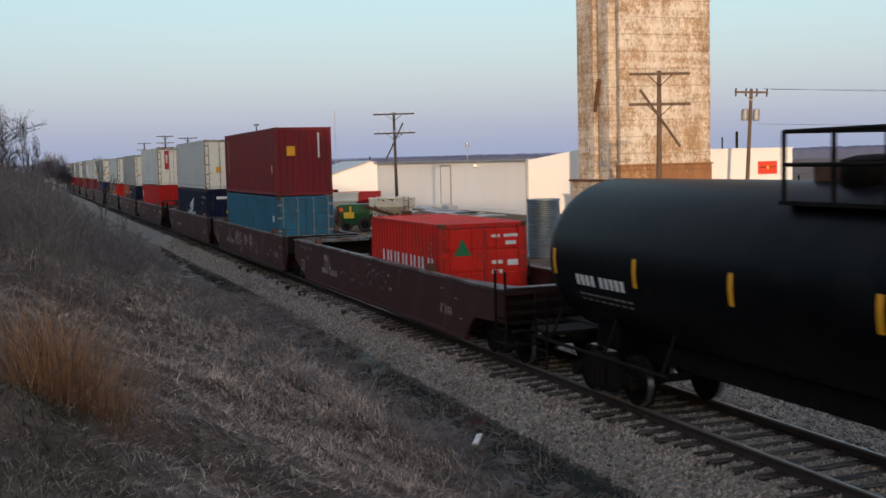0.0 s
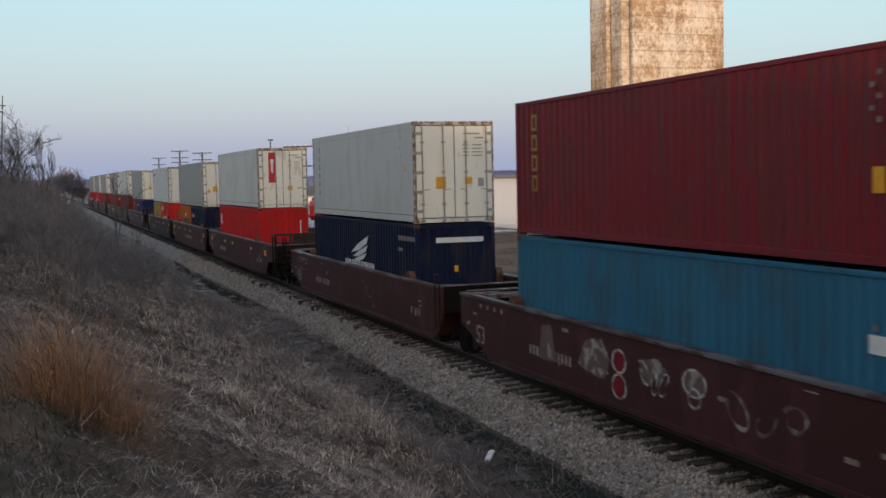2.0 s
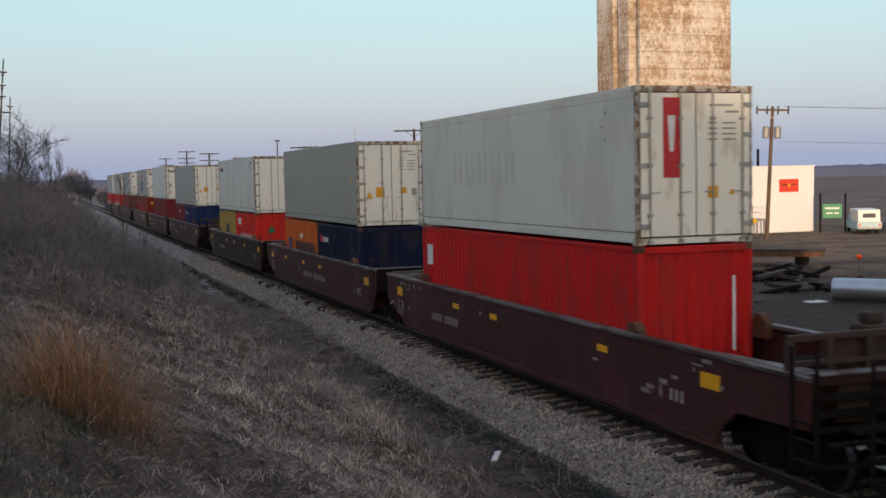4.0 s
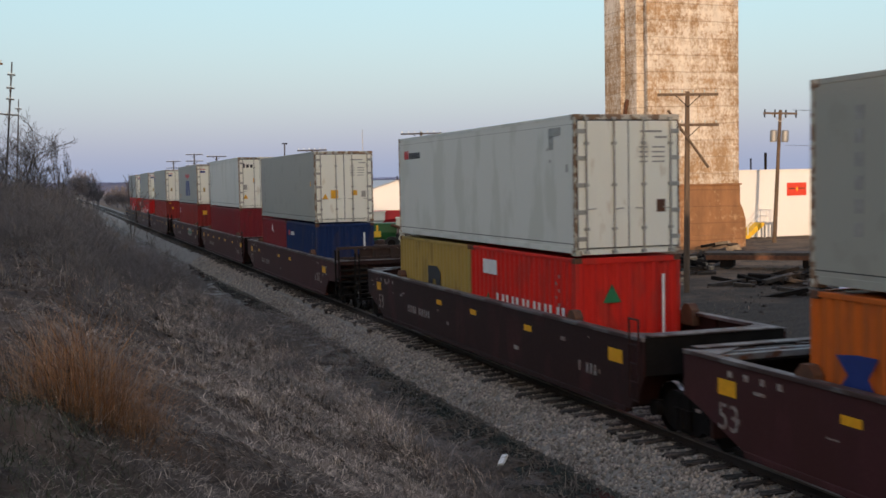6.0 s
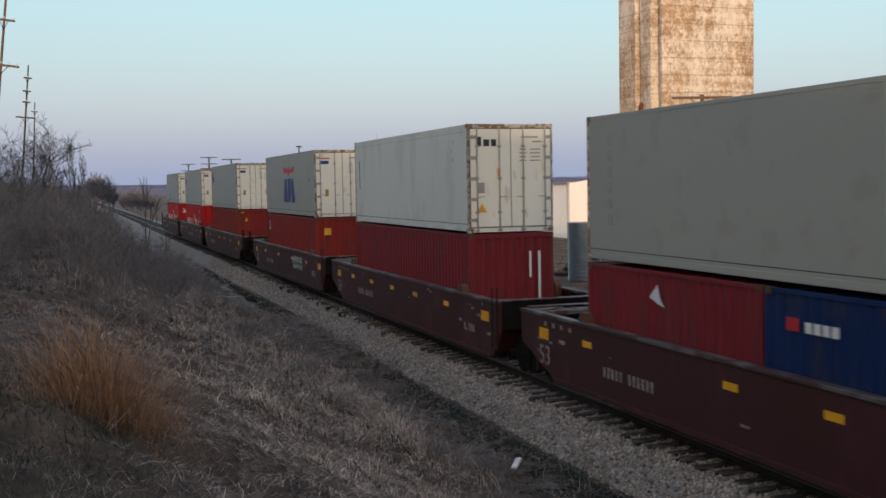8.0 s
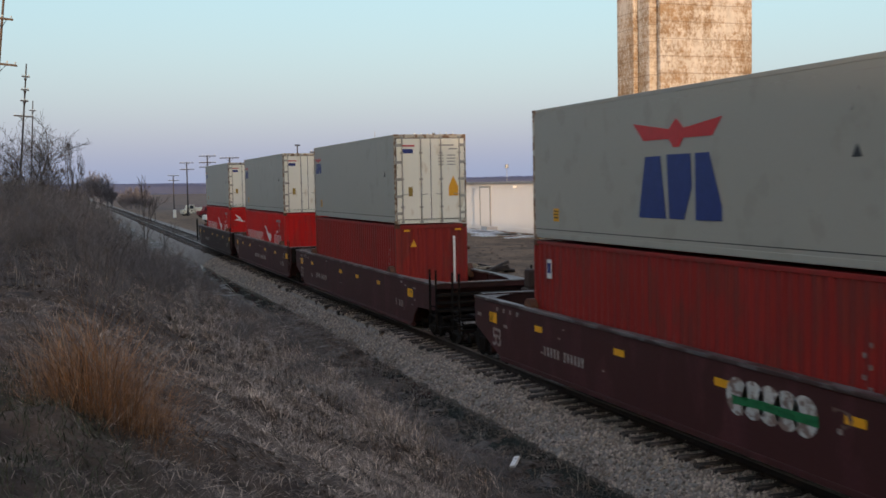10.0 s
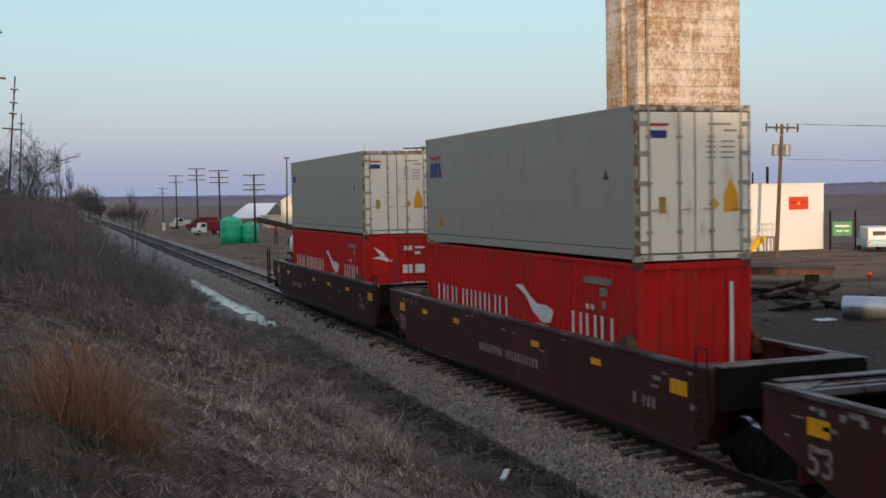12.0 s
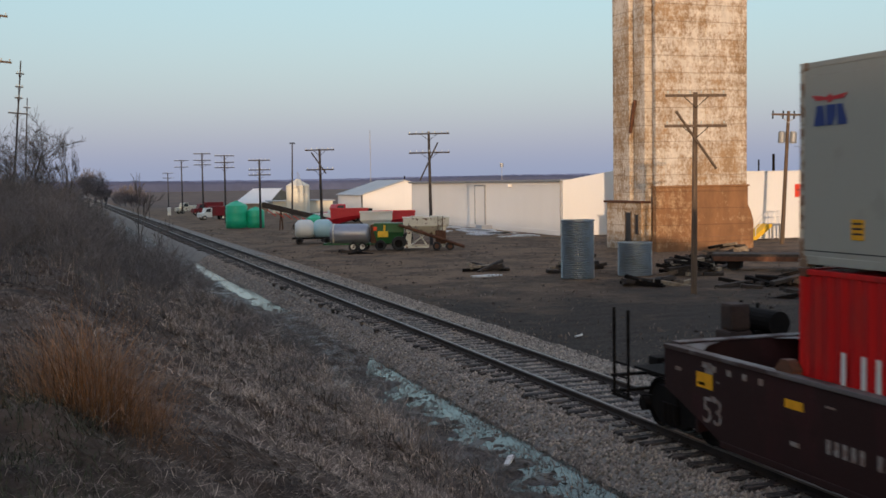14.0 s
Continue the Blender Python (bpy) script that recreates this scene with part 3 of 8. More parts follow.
def well_unit(centre, front, rear, seed, label, paint="well", tall_rail=False):
    """One well of an articulated car. front, rear: "joint" or "coupler"."""
    rnd = random.Random(seed)
    u = thing("well_car", label, "rail car", group="well cars of the train")
    f = -9.0 if front == "joint" else -11.0
    fm = -9.0 if front == "joint" else -9.6          # where the marks begin
    r = 9.0 if rear == "joint" else 9.2
    for s in (-1, 1):
        x0, x1 = (s * 1.50, s * 1.45)
        bm = bmesh.new()
        prism(bm, [(f, 1.02), (f, 1.70), (r, 1.70), (r, 1.02), (r - 0.5, 0.86), (r - 1.7, 0.42)] + ([(f + 0.5, 0.42), (f + 0.14, 0.8)] if front == "joint" else [(-8.75, 0.42), (-8.95, 0.72), (-9.3, 0.96)]), min(x0, x1), max(x0, x1), "x")
        side = part("side_sill", bm, paint, u)
        bm = bmesh.new()
        box(bm, min(s * 1.53, s * 1.34), max(s * 1.53, s * 1.34), f, r, 1.70, 1.77, bevel=0.012)
        part("top_chord", bm, "chord", side)
        bm = bmesh.new()
        box(bm, min(s * 1.53, s * 1.38), max(s * 1.53, s * 1.38), -8.4 if front == "joint" else -8.72, r - 1.75, 0.34, 0.44, bevel=0.012)
        part("bottom_chord", bm, paint, side)
        bm = bmesh.new()
        box(bm, min(s * 1.46, s * 1.38), max(s * 1.46, s * 1.38), -0.05, 0.05, 0.44, 1.70)
        post = part("stiffener", bm, paint, side)
        for k in range(11):
            y = fm + 2.2 + k * (r - fm - 4.4) / 10
            if k == 0:
                post.matrix_basis = pose(0, y, 0)
            else:
                share("stiffener", post, side, pose(0, y, 0))
    for k in range(7):
        y = -7.6 + k * 15.2 / 6
        part("cross_bearer", boxes((-1.38, 1.38, y - 0.16, y + 0.16, 0.27, 0.37)), "dark_iron", u)
    for end, y, edge in ((front, f, -1), (rear, r, 1)):
        lo, hi = sorted((y, edge * 8.25))
        part("bulkhead", boxes((-1.45, 1.45, edge * 8.25 - 0.04, edge * 8.25 + 0.04, 0.42, 1.06)), "well_dim", u)
        if end == "coupler":
            # Floor in dark iron: its colour stands for the shade inside the open end.
            part("end_deck", boxes((-1.44, 1.44, lo, hi, 1.02, 1.06)), "dark_iron", u, "dark end deck over the bogie")
        else:
            part("end_deck", boxes((-1.44, 1.44, lo, hi, 1.60, 1.64)), "dark_iron", u)
            for q in (0.12, 0.5, 0.85):
                yy = edge * 8.25 + (y - edge * 8.25) * q
                part("deck_rib", boxes((-1.30, 1.30, yy - 0.06, yy + 0.06, 1.64, 1.74), bevel=0.01), "deck", u, "worn grey steel rib")
        for s in (-1, 1):
            q = edge * 8.25
            part("corner_gusset", prism(bmesh.new(), [(s * 1.33, q), (s * 1.33, y - edge * 0.21), (s * 0.55, y - edge * 0.21), (s * 1.0, y - edge * 0.55)], 1.752, 1.768, "z"), "chord", u, "scuffed grey corner plate")
        if end == "coupler" and edge < 0:
            for z in (1.40, 1.18, 0.97):
                part("end_bar", boxes((-1.44, 1.44, y - 0.03, y + 0.12, z, z + 0.09), bevel=0.02), "dark_iron", u, "grimy dark end bar")
            part("end_plate", boxes((-1.44, 1.44, y + 0.3, y + 0.34, 1.06, 1.70)), "well_dim", u)
        # Beams at joints go darker still, for the shade between the cars.
        part("end_beam", boxes((-1.45, 1.45, y - 0.02, y + 0.16, 1.63, 1.77), bevel=0.012) if end == "coupler" and edge < 0 else boxes((-1.45, 1.45, y - 0.16, y + 0.02, 1.08, 1.77) if edge > 0 else (-1.45, 1.45, y - 0.02, y + 0.16, 1.08, 1.77), bevel=0.012), "dark_iron" if end == "joint" else "well_dim", u)
        part("beam_cap", boxes((-1.34, 1.34, y - 0.2, y + 0.05, 1.774, 1.80) if edge > 0 else (-1.34, 1.34, y - 0.05, y + 0.2, 1.774, 1.80), bevel=0.008), "chord", u, "scuffed grey beam cap")
        part("draft_sill", boxes((-0.32, 0.32, lo - 0.3, hi + 0.3, 0.70, 1.0)), "dark_iron", u)
        for s in (-1, 1):
            bm = bmesh.new()
            prism(bm, [(edge * 5.95 - 0.24, 1.50), (edge * 5.95 + 0.24, 1.50), (edge * 5.95 + 0.2, 1.82), (edge * 5.95 + 0.08, 1.95), (edge * 5.95 - 0.08, 1.95), (edge * 5.95 - 0.2, 1.82)], s * 1.335 - 0.09, s * 1.335 + 0.09, "x")
            part("container_guide", bm, "rust", u, "rust red cast container guide")
        if end == "coupler":
            e2 = edge * 11.3
            lo2, hi2 = sorted((y, e2))
            part("end_platform", boxes((-0.95, 1.42, lo2, hi2, 0.98, 1.03)), "dark_iron", u)
            bm = bmesh.new()
            for z in (0.55, 0.85):
                box(bm, -1.42, 1.42, e2 - 0.06, e2 + 0.06, z, z + 0.05)
            box(bm, -1.42, -1.36, *sorted((edge * 10.6, e2)), 0.50, 0.56)
            box(bm, 1.36, 1.42, *sorted((edge * 10.6, e2)), 0.50, 0.56)
            part("end_sill", bm, "dark_iron", u)
            for s in (-1, 1):
                bm = bmesh.new()
                lx = 1.4 if edge > 0 else 1.56
                for yy in (edge * 10.7, edge * 11.25):
                    rod(bm, (s * lx, yy, 0.55), (s * lx, yy, 2.18), 0.032, 8)
                for z in (0.6, 0.9, 1.15):
                    rod(bm, (s * lx, edge * 10.7, z), (s * lx, edge * 11.25, z), 0.022, 8)
                part("ladder", bm, "dark_iron", u)
            bm = boxes((-0.12, 0.12, min(e2, e2 + edge * 0.75), max(e2, e2 + edge * 0.75), 0.76, 0.98), (-0.2, 0.2, min(e2 + edge * 0.45, e2 + edge * 0.8), max(e2 + edge * 0.45, e2 + edge * 0.8), 0.66, 1.06), bevel=0.03)
            part("coupler", bm, "dark_iron", u)
            if edge > 0:
                bm = bmesh.new()
                rod(bm, (1.15, edge * 9.65, 1.90), (1.15, edge * 11.0, 1.90), 0.23, 18)
                part("air_tank", bm, "dark_iron", u, "grimy dark air reservoir")
                part("tank_cradle", boxes((0.85, 1.42, edge * 10.0 - 0.06, edge * 10.0 + 0.06, 1.02, 1.75), (0.85, 1.42, edge * 10.7 - 0.06, edge * 10.7 + 0.06, 1.02, 1.75), (0.87, 1.40, *sorted((edge * 10.0, edge * 10.7)), 1.02, 1.1)), "dark_iron", u)
                bm = boxes((0.25, 0.75, edge * 10.15 - 0.25, edge * 10.15 + 0.25, 1.02, 1.78), (0.3, 0.7, edge * 10.1 - 0.2, edge * 10.1 + 0.2, 1.78, 2.28), bevel=0.06)
                part("brake_valve", bm, "brake_rust", u, "rusty brake valve housing")
            elif tall_rail:
                for x in (-1.38, -0.7, 0.0, 0.7, 1.38):
                    part("rail_post", boxes((x - 0.055, x + 0.055, -10.455, -10.345, 1.06, 2.2)), "brake_rust", u)
                for z, d in ((1.45, 0.04), (1.85, 0.04), (2.22, 0.05)):
                    part("handrail", boxes((-1.42, 1.42, -10.4 - d, -10.4 + d, z - d, z + d), bevel=0.01), "brake_rust", u, "rusty brown end railing")
                part("brake_box", boxes((-0.95, -0.4, -10.9, -10.5, 1.06, 1.66), bevel=0.04), "brake_rust", u)
                part("screen_plate", boxes((-0.55, 1.2, -10.33, -10.30, 1.45, 2.16), bevel=0.01), "brake_rust", u, "rusty brown plate behind the railing")
                part("brake_valve", boxes((0.1, 0.6, -10.25, -9.85, 1.06, 2.3), (0.2, 0.5, -10.18, -9.92, 2.3, 2.48), bevel=0.06), "brake_rust", u, "rusty brake valve housing")
                part("air_tank", rod(bmesh.new(), (-1.0, -9.9, 1.62), (-0.1, -9.9, 1.62), 0.24, 18), "dark_iron", u, "grimy dark air reservoir")
            bogie(u, edge * 9.675)
    if rear == "joint":
        bogie(u, 9.675)
    # marks on the near side
    x = -1.50
    ys = [-4.95, -2.05, 0.47, 3.0, 5.6]
    ys = {44: [4.87, 1.4, -1.45], 45: [2.06, -0.53, -3.91], 48: [5.18, 1.39, -2.11, -5.3]}.get(seed, ys)
    for y in ys:
        if (rnd.random() < 0.6 or seed in (44, 45, 48)) and seed > 42:
            side_bars([(y - 0.21, y + 0.21, 1.29, 1.42)], x, "yellow_mark", u, "reflector", "yellow reflective strip")
    if seed > 42:
        side_bars([(r - 1.5, r - 1.02, 1.2, 1.45)], x, "yellow_mark", u, "reflector")
        side_bars([(fm + 0.75, fm + 1.3, 1.2, 1.45)], x, "yellow_mark", u, "reflector")
    if front == "joint":
        bm = rods(((-1.54, f + 0.08, 0.6), (-1.54, f + 0.08, 2.1), 0.02), ((-1.54, f + 0.42, 0.6), (-1.54, f + 0.42, 2.1), 0.02), *[((-1.54, f + 0.08, z), (-1.54, f + 0.42, z), 0.016) for z in (0.62, 0.95, 1.28, 1.62, 2.08)], n=8)
        part("ladder", bm, "well_dim", u, "dull brown end ladder")
    for label_y, n in (((1.35, 21) if seed in (44, 50) else (4.9, 12)), (fm + 2.6, 5)):
        rows, y = [], label_y
        for k in range(n):
            if k != n // 2 - 1:
                rows.append((y - 0.11, y - 0.02, 0.82, 1.02))
            y -= 0.17
        side_bars(rows, x, "white_mark", u, "stencil", "worn white stencilled marks")
    rows = []
    for k in range(18):
        y, z = rnd.choice((rnd.uniform(fm + 0.4, fm + 2.4), rnd.uniform(r - 2.4, r - 0.4), rnd.uniform(fm + 2, r - 2))), rnd.uniform(0.75, 1.6)
        rows.append((y, y + rnd.uniform(0.05, 0.3), z, z + rnd.uniform(0.02, 0.09)))
    for k in range(4):
        rows.append((7.6 - k * 0.42, 7.72 - k * 0.42, 1.5, 1.6))
    side_bars(rows, x, "white_mark", u, "stencil")
    text_part("53", 0.60, "white_mark", u, Matrix.Translation((x - 0.003, 7.7, 0.84)) @ NEAR_SIDE)
    return rides(u, centre)


def scribble(u, y0, y1, z0, z1, n, seed, material="white_mark", width=0.07):
    """Sprayed loops of paint on the near side."""
    rnd = random.Random(seed)
    for k in range(n):
        cy = y0 + (y1 - y0) * (k + 0.5) / n
        w, h = (y1 - y0) / n * rnd.uniform(0.35, 0.6), (z1 - z0) * rnd.uniform(0.3, 0.5)
        cz = (z0 + z1) / 2 + rnd.uniform(-0.12, 0.12)
        a0, turn, skew = rnd.uniform(0, 6.28), rnd.uniform(3.5, 7.5), rnd.uniform(-0.5, 0.5)
        bm = bmesh.new()
        prev = None
        for q in range(15):
            a = a0 + turn * q / 14
            r = 1 - 0.4 * q / 14
            c = Vector((0, cy + w * r * math.cos(a) + skew * h * math.sin(a), cz + h * r * math.sin(a)))
            t = Vector((0, -w * math.sin(a), h * math.cos(a))).normalized() * (width * (0.6 + 0.4 * math.sin(3 * a)) / 2)
            e1, e2 = c + Vector((-1.5065, -t.z, t.y)), c + Vector((-1.5065, t.z, -t.y))
            now = (bm.verts.new(e1), bm.verts.new(e2))
            if prev:
                bm.faces.new((prev[0], prev[1], now[1], now[0]))
            prev = now
        part("graffiti", bm, material, u, "sprayed pale graffiti loops")


M["spray_grey"] = surface("sprayed pale grey paint", (0.30, 0.285, 0.25), 0.7, var=0.3, scale=3, wear=((0.13, 0.09, 0.08), 0.45, 4), spec=0.15)
M["spray_white"] = surface("sprayed white paint", (0.46, 0.47, 0.45), 0.7, var=0.2, scale=4, wear=((0.2, 0.15, 0.13), 0.3, 6), spec=0.15)
M["spray_red"] = surface("sprayed dark red paint", (0.17, 0.012, 0.02), 0.6, var=0.25, scale=4, spec=0.15)


def sprayed(u, points, material, at=-1.5035):
    """A filled patch of sprayed paint with an uneven edge, given by its outline (y, z)."""
    rnd = random.Random(int(points[0][0] * 100))
    out = []
    for (y0, z0), (y1, z1) in zip(points, points[1:] + points[:1]):
        for q in range(5):
            out.append((y0 + (y1 - y0) * q / 5 + rnd.uniform(-0.03, 0.03), z0 + (z1 - z0) * q / 5 + rnd.uniform(-0.03, 0.03)))
    part("graffiti", prism(bmesh.new(), out, at - 0.002, at, "x"), material, u, "sprayed graffiti patch")


def sprayed_ring(u, cy, cz, ry, rz, width, material, fill=None):
    """A sprayed outline of a rounded shape, filled or open."""
    def oval(k):
        return [(cy + (ry * k) * math.cos(a), cz + (rz * k) * math.sin(a)) for a in [6.2832 * q / 22 for q in range(22)]]
    bm = bmesh.new()
    outer, inner = oval(1.0), oval(1 - width / ry)
    v = [[bm.verts.new((-1.507, y, z)) for y, z in ring] for ring in (outer, inner)]
    for q in range(22):
        p = (q + 1) % 22
        bm.faces.new((v[0][q], v[0][p], v[1][p], v[1][q]))
    part("graffiti", bm, material, u, "sprayed pale graffiti outline")
    if fill:
        part("graffiti", prism(bmesh.new(), inner, -1.5045, -1.5025, "x"), fill, u, "sprayed graffiti patch")


def corrugated(bm, along, lo, hi, z0, z1, face, depth=0.026, period=0.278, thick=0.055, out=-1):
    """A trapezoid-ribbed wall. along "y": stands at x = face; along "x": at y = face. out: the sign of its outward direction."""
    n = max(2, round((hi - lo) / period))
    p = (hi - lo) / n
    pts = []
    for k in range(n):
        a = lo + k * p
        pts += [(a, 0), (a + p * 0.26, 0), (a + p * 0.5, 1), (a + p * 0.76, 1)]
    pts.append((hi, 0))
    line = [(u, face - out * (d * depth)) for u, d in pts] + [(hi, face - out * thick), (lo, face - out * thick)]
    if along == "y":
        prism(bm, [(w, u) for u, w in line], z0, z1, "z")
    else:
        prism(bm, line, z0, z1, "z")
    return bm


def outline_mark(points, face, at, material, parent, name="emblem", label=""):
    """A flat painted shape. face "side": points (y, z) on x = at; "end": points (x, z) on y = at."""
    bm = bmesh.new()
    prism(bm, points, at - 0.005, at, "x" if face == "side" else "y")
    return part(name, bm, material, parent, label)


def rects_mark(rows, face, at, material, parent, name="marking", label=""):
    for a0, a1, z0, z1 in rows:
        r = (at - 0.005, at, a0, a1, z0, z1) if face == "side" else (a0, a1, at - 0.005, at, z0, z1)
        part(name, boxes(r), material, parent, label)


def door_end(c, hgt, mat, ribbed):
    """Two door leaves with lock bars, handles and hinges on the -y end."""
    iron = "galv" if not ribbed else "dull_steel" if mat == "blue" else mat
    for s in (-1, 1):
        x0, x1 = sorted((s * 0.012, s * 1.15))
        bm = bmesh.new()
        if ribbed:
            box(bm, x0, x1, -0.005, 0.04, 0.16, hgt - 0.14)
        else:
            box(bm, x0, x1, -0.03, 0.04, 0.16, hgt - 0.14, bevel=0.012)
        leaf = part("door", bm, mat, c)
        for q in range(4 if ribbed else 0):
            z = 0.16 + (hgt - 0.3) * q / 4
            part("door_panel", boxes((x0 + 0.05, x1 - 0.05, -0.03, 0.0, z + 0.04, z + (hgt - 0.3) / 4 - 0.03), bevel=0.02), mat, leaf)
        for q in (0.28, 0.83):
            x = s * 1.15 * q + s * 0.02
            bm = rods(((x, -0.06, 0.08), (x, -0.06, hgt - 0.06), 0.021), n=8)
            for z in (0.07, hgt - 0.09, 0.55, hgt * 0.5, hgt - 0.6):
                box(bm, x - 0.05, x + 0.05, -0.075, -0.02, z - 0.03, z + 0.03)
            part("lock_bar", bm, iron, leaf, "galvanised lock bar" if iron == "galv" else "dull steel lock bar" if iron == "dull_steel" else "painted lock bar")
            bm = rods(((x, -0.08, 0.95), (x - s * 0.2, -0.08, 0.97), 0.012), n=8)
            part("handle", bm, iron, leaf)
        for k in range(5):
            z = 0.35 + (hgt - 0.7) * k / 4
            bm = boxes((min(s * 0.99, s * 1.2), max(s * 0.99, s * 1.2), -0.05, -0.02, z - 0.045, z + 0.045), bevel=0.008)
            part("hinge", bm, iron, leaf)
    part("gasket", boxes((-1.16, 1.16, 0.0, 0.03, 0.13, 0.165), (-1.16, 1.16, 0.0, 0.03, hgt - 0.145, hgt - 0.11), (-0.014, 0.014, -0.012, 0.03, 0.16, hgt - 0.14), (-1.17, -1.145, -0.012, 0.03, 0.16, hgt - 0.14), (1.145, 1.17, -0.012, 0.03, 0.16, hgt - 0.14)), "gasket", c)


def container(label, y, z, length, hgt, paint, front="wall", ribbed=True, end_paint=None, group="containers on the train"):
    c = thing("shipping_container", label, "container", group=group)
    L, H = length, hgt
    end_paint = end_paint or paint
    for s in (-1, 1):
        x0, x1 = sorted((s * 1.219, s * 1.13))
        for yy in (0.0, L - 0.09):
            part("corner_post", boxes((x0, x1, yy, yy + 0.09, 0.11, H - 0.11), bevel=0.012), "reefer_edge" if not ribbed else paint, c)
    for s in (-1, 1):
        x0, x1 = sorted((s * 1.215, s * 1.14))
        part("bottom_rail", boxes((x0, x1, 0.15, L - 0.15, 0.05, 0.17), bevel=0.01), paint, c)
        if not ribbed:
            xa, xb = sorted((s * 1.2095, s * 1.19))
            part("rail_seam", boxes((xa, xb, 0.1, L - 0.1, 0.235, 0.252)), "gasket", c, "dark seam above the bottom rail")
            part("rail_seam", boxes((xa, xb, 0.1, L - 0.1, H - 0.205, H - 0.195)), "galv", c)
        part("top_rail", boxes((x0, x1, 0.15, L - 0.15, H - 0.085, H - 0.005), bevel=0.01), paint, c)
        bm = bmesh.new()
        if ribbed:
            corrugated(bm, "y", 0.09, L - 0.09, 0.16, H - 0.08, s * 1.205, out=s)
        else:
            x0, x1 = sorted((s * 1.208, s * 1.15))
            box(bm, x0, x1, 0.09, L - 0.09, 0.165, H - 0.08)
        part("side_panel", bm, paint, c)
    bm = bmesh.new()
    if ribbed:
        out = [(0.09, H - 0.06), (0.09, H - 0.03)]
        for k in range(int((L - 0.6) / 0.42)):
            y0 = 0.3 + k * 0.42
            out += [(y0, H - 0.03), (y0 + 0.03, H - 0.012), (y0 + 0.15, H - 0.012), (y0 + 0.18, H - 0.03)]
        prism(bm, out + [(L - 0.09, H - 0.03), (L - 0.09, H - 0.06)], -1.15, 1.15, "x")
    else:
        box(bm, -1.15, 1.15, 0.09, L - 0.09, H - 0.06, H - 0.012)
    part("roof", bm, paint, c)
    part("floor", boxes((-1.13, 1.13, 0.1, L - 0.1, 0.06, 0.16)), "dark_iron", c)
    for yy, o in ((0.0, -1), (L, 1)):
        y0, y1 = sorted((yy, yy - o * 0.08))
        part("end_rail", boxes((-1.13, 1.13, y0, y1, H - 0.13, H - 0.005), bevel=0.01), "reefer_edge" if not ribbed else end_paint, c)
        part("end_sill", boxes((-1.13, 1.13, y0, y1, 0.02, 0.16), bevel=0.01), end_paint, c)
    bm = bmesh.new()
    corrugated(bm, "x", -1.13, 1.13, 0.16, H - 0.13, L - 0.02, out=1, depth=0.045, period=0.45)
    part("end_wall", bm, paint, c)
    if not ribbed:
        part("cooling_unit", boxes((-1.12, 1.12, L - 0.02, L + 0.09, 1.55, H - 0.3), bevel=0.02), "gasket", c, "dark cooling machinery housing")
    if front == "wall":
        bm = bmesh.new()
        corrugated(bm, "x", -1.13, 1.13, 0.16, H - 0.13, 0.015, out=-1, depth=0.05, period=0.30)
        part("end_wall", bm, end_paint, c)
    else:
        door_end(c, H, end_paint, ribbed)
    for s in (-1, 1):
        for yy in (0, L - 0.178):
            for zz in (0, H - 0.118):
                x0, x1 = sorted((s * 1.222, s * 1.06))
                part("corner_casting", boxes((x0, x1, yy - 0.003, yy + 0.181, zz, zz + 0.118), bevel=0.015), "rust" if ribbed else "reefer_edge", c)
    return rides(c, y, z)


def code_bars(c, y, z, at=-1.222, material="white_mark", n=5, step=0.15, size=0.07):
    """A column of small owner code marks on the side."""
    rows = [(y - size / 2 + 0.13 * (k % 2), y + size / 2 + 0.13 * (k % 2), z - k * step - size, z - k * step) for k in range(n)]
    rects_mark(rows, "side", at, material, c)


def stroke_letters(y, z, h, widths, gap, stroke):
    """Plain upright bars, two a letter, from the rear (+y) towards the front."""
    rows = []
    for w in widths:
        rows.append((y - stroke, y, z, z + h))
        if w > stroke * 1.6:
            rows.append((y - w, y - w + stroke, z, z + h))
        y -= w + gap
    return rows


def placard(c, x, z, w, h, material="yellow_mark", y=-0.034, face="end"):
    return rects_mark([(x - w / 2, x + w / 2, z - h / 2, z + h / 2)], face, y, material, c, "placard")


def triangle(c, x, z, s, material="yellow_mark", y=-0.034, face="end"):
    return outline_mark([(x - s / 2, z), (x + s / 2, z), (x, z + s * 0.9)], face, y, material, c, "placard")


def reefer_end(c, big_x=0.0, extra=()):
    """Small plates on the right leaf of a cream door end."""
    rows = [(0.28 + 0.0, 0.28 + 0.5, 2.52, 2.56), (0.62, 0.9, 2.40, 2.44)] + [(0.25 + 0.3 * (k % 2), 0.44 + 0.4 * (k % 2), 2.2 - 0.1 * (k // 2), 2.23 - 0.1 * (k // 2)) for k in range(8)]
    rects_mark(rows, "end", -0.034, "pale_stencil", c, "stencil")


HC, STD, L40, L20 = 2.896, 2.591, 12.19, 6.06
LOW = 0.385
FRONTS = [46.72, 66.09, 89.77, 108.84, 128.54, 152.37, 171.72, 191.02, 214.45, 233.88, 253.02]


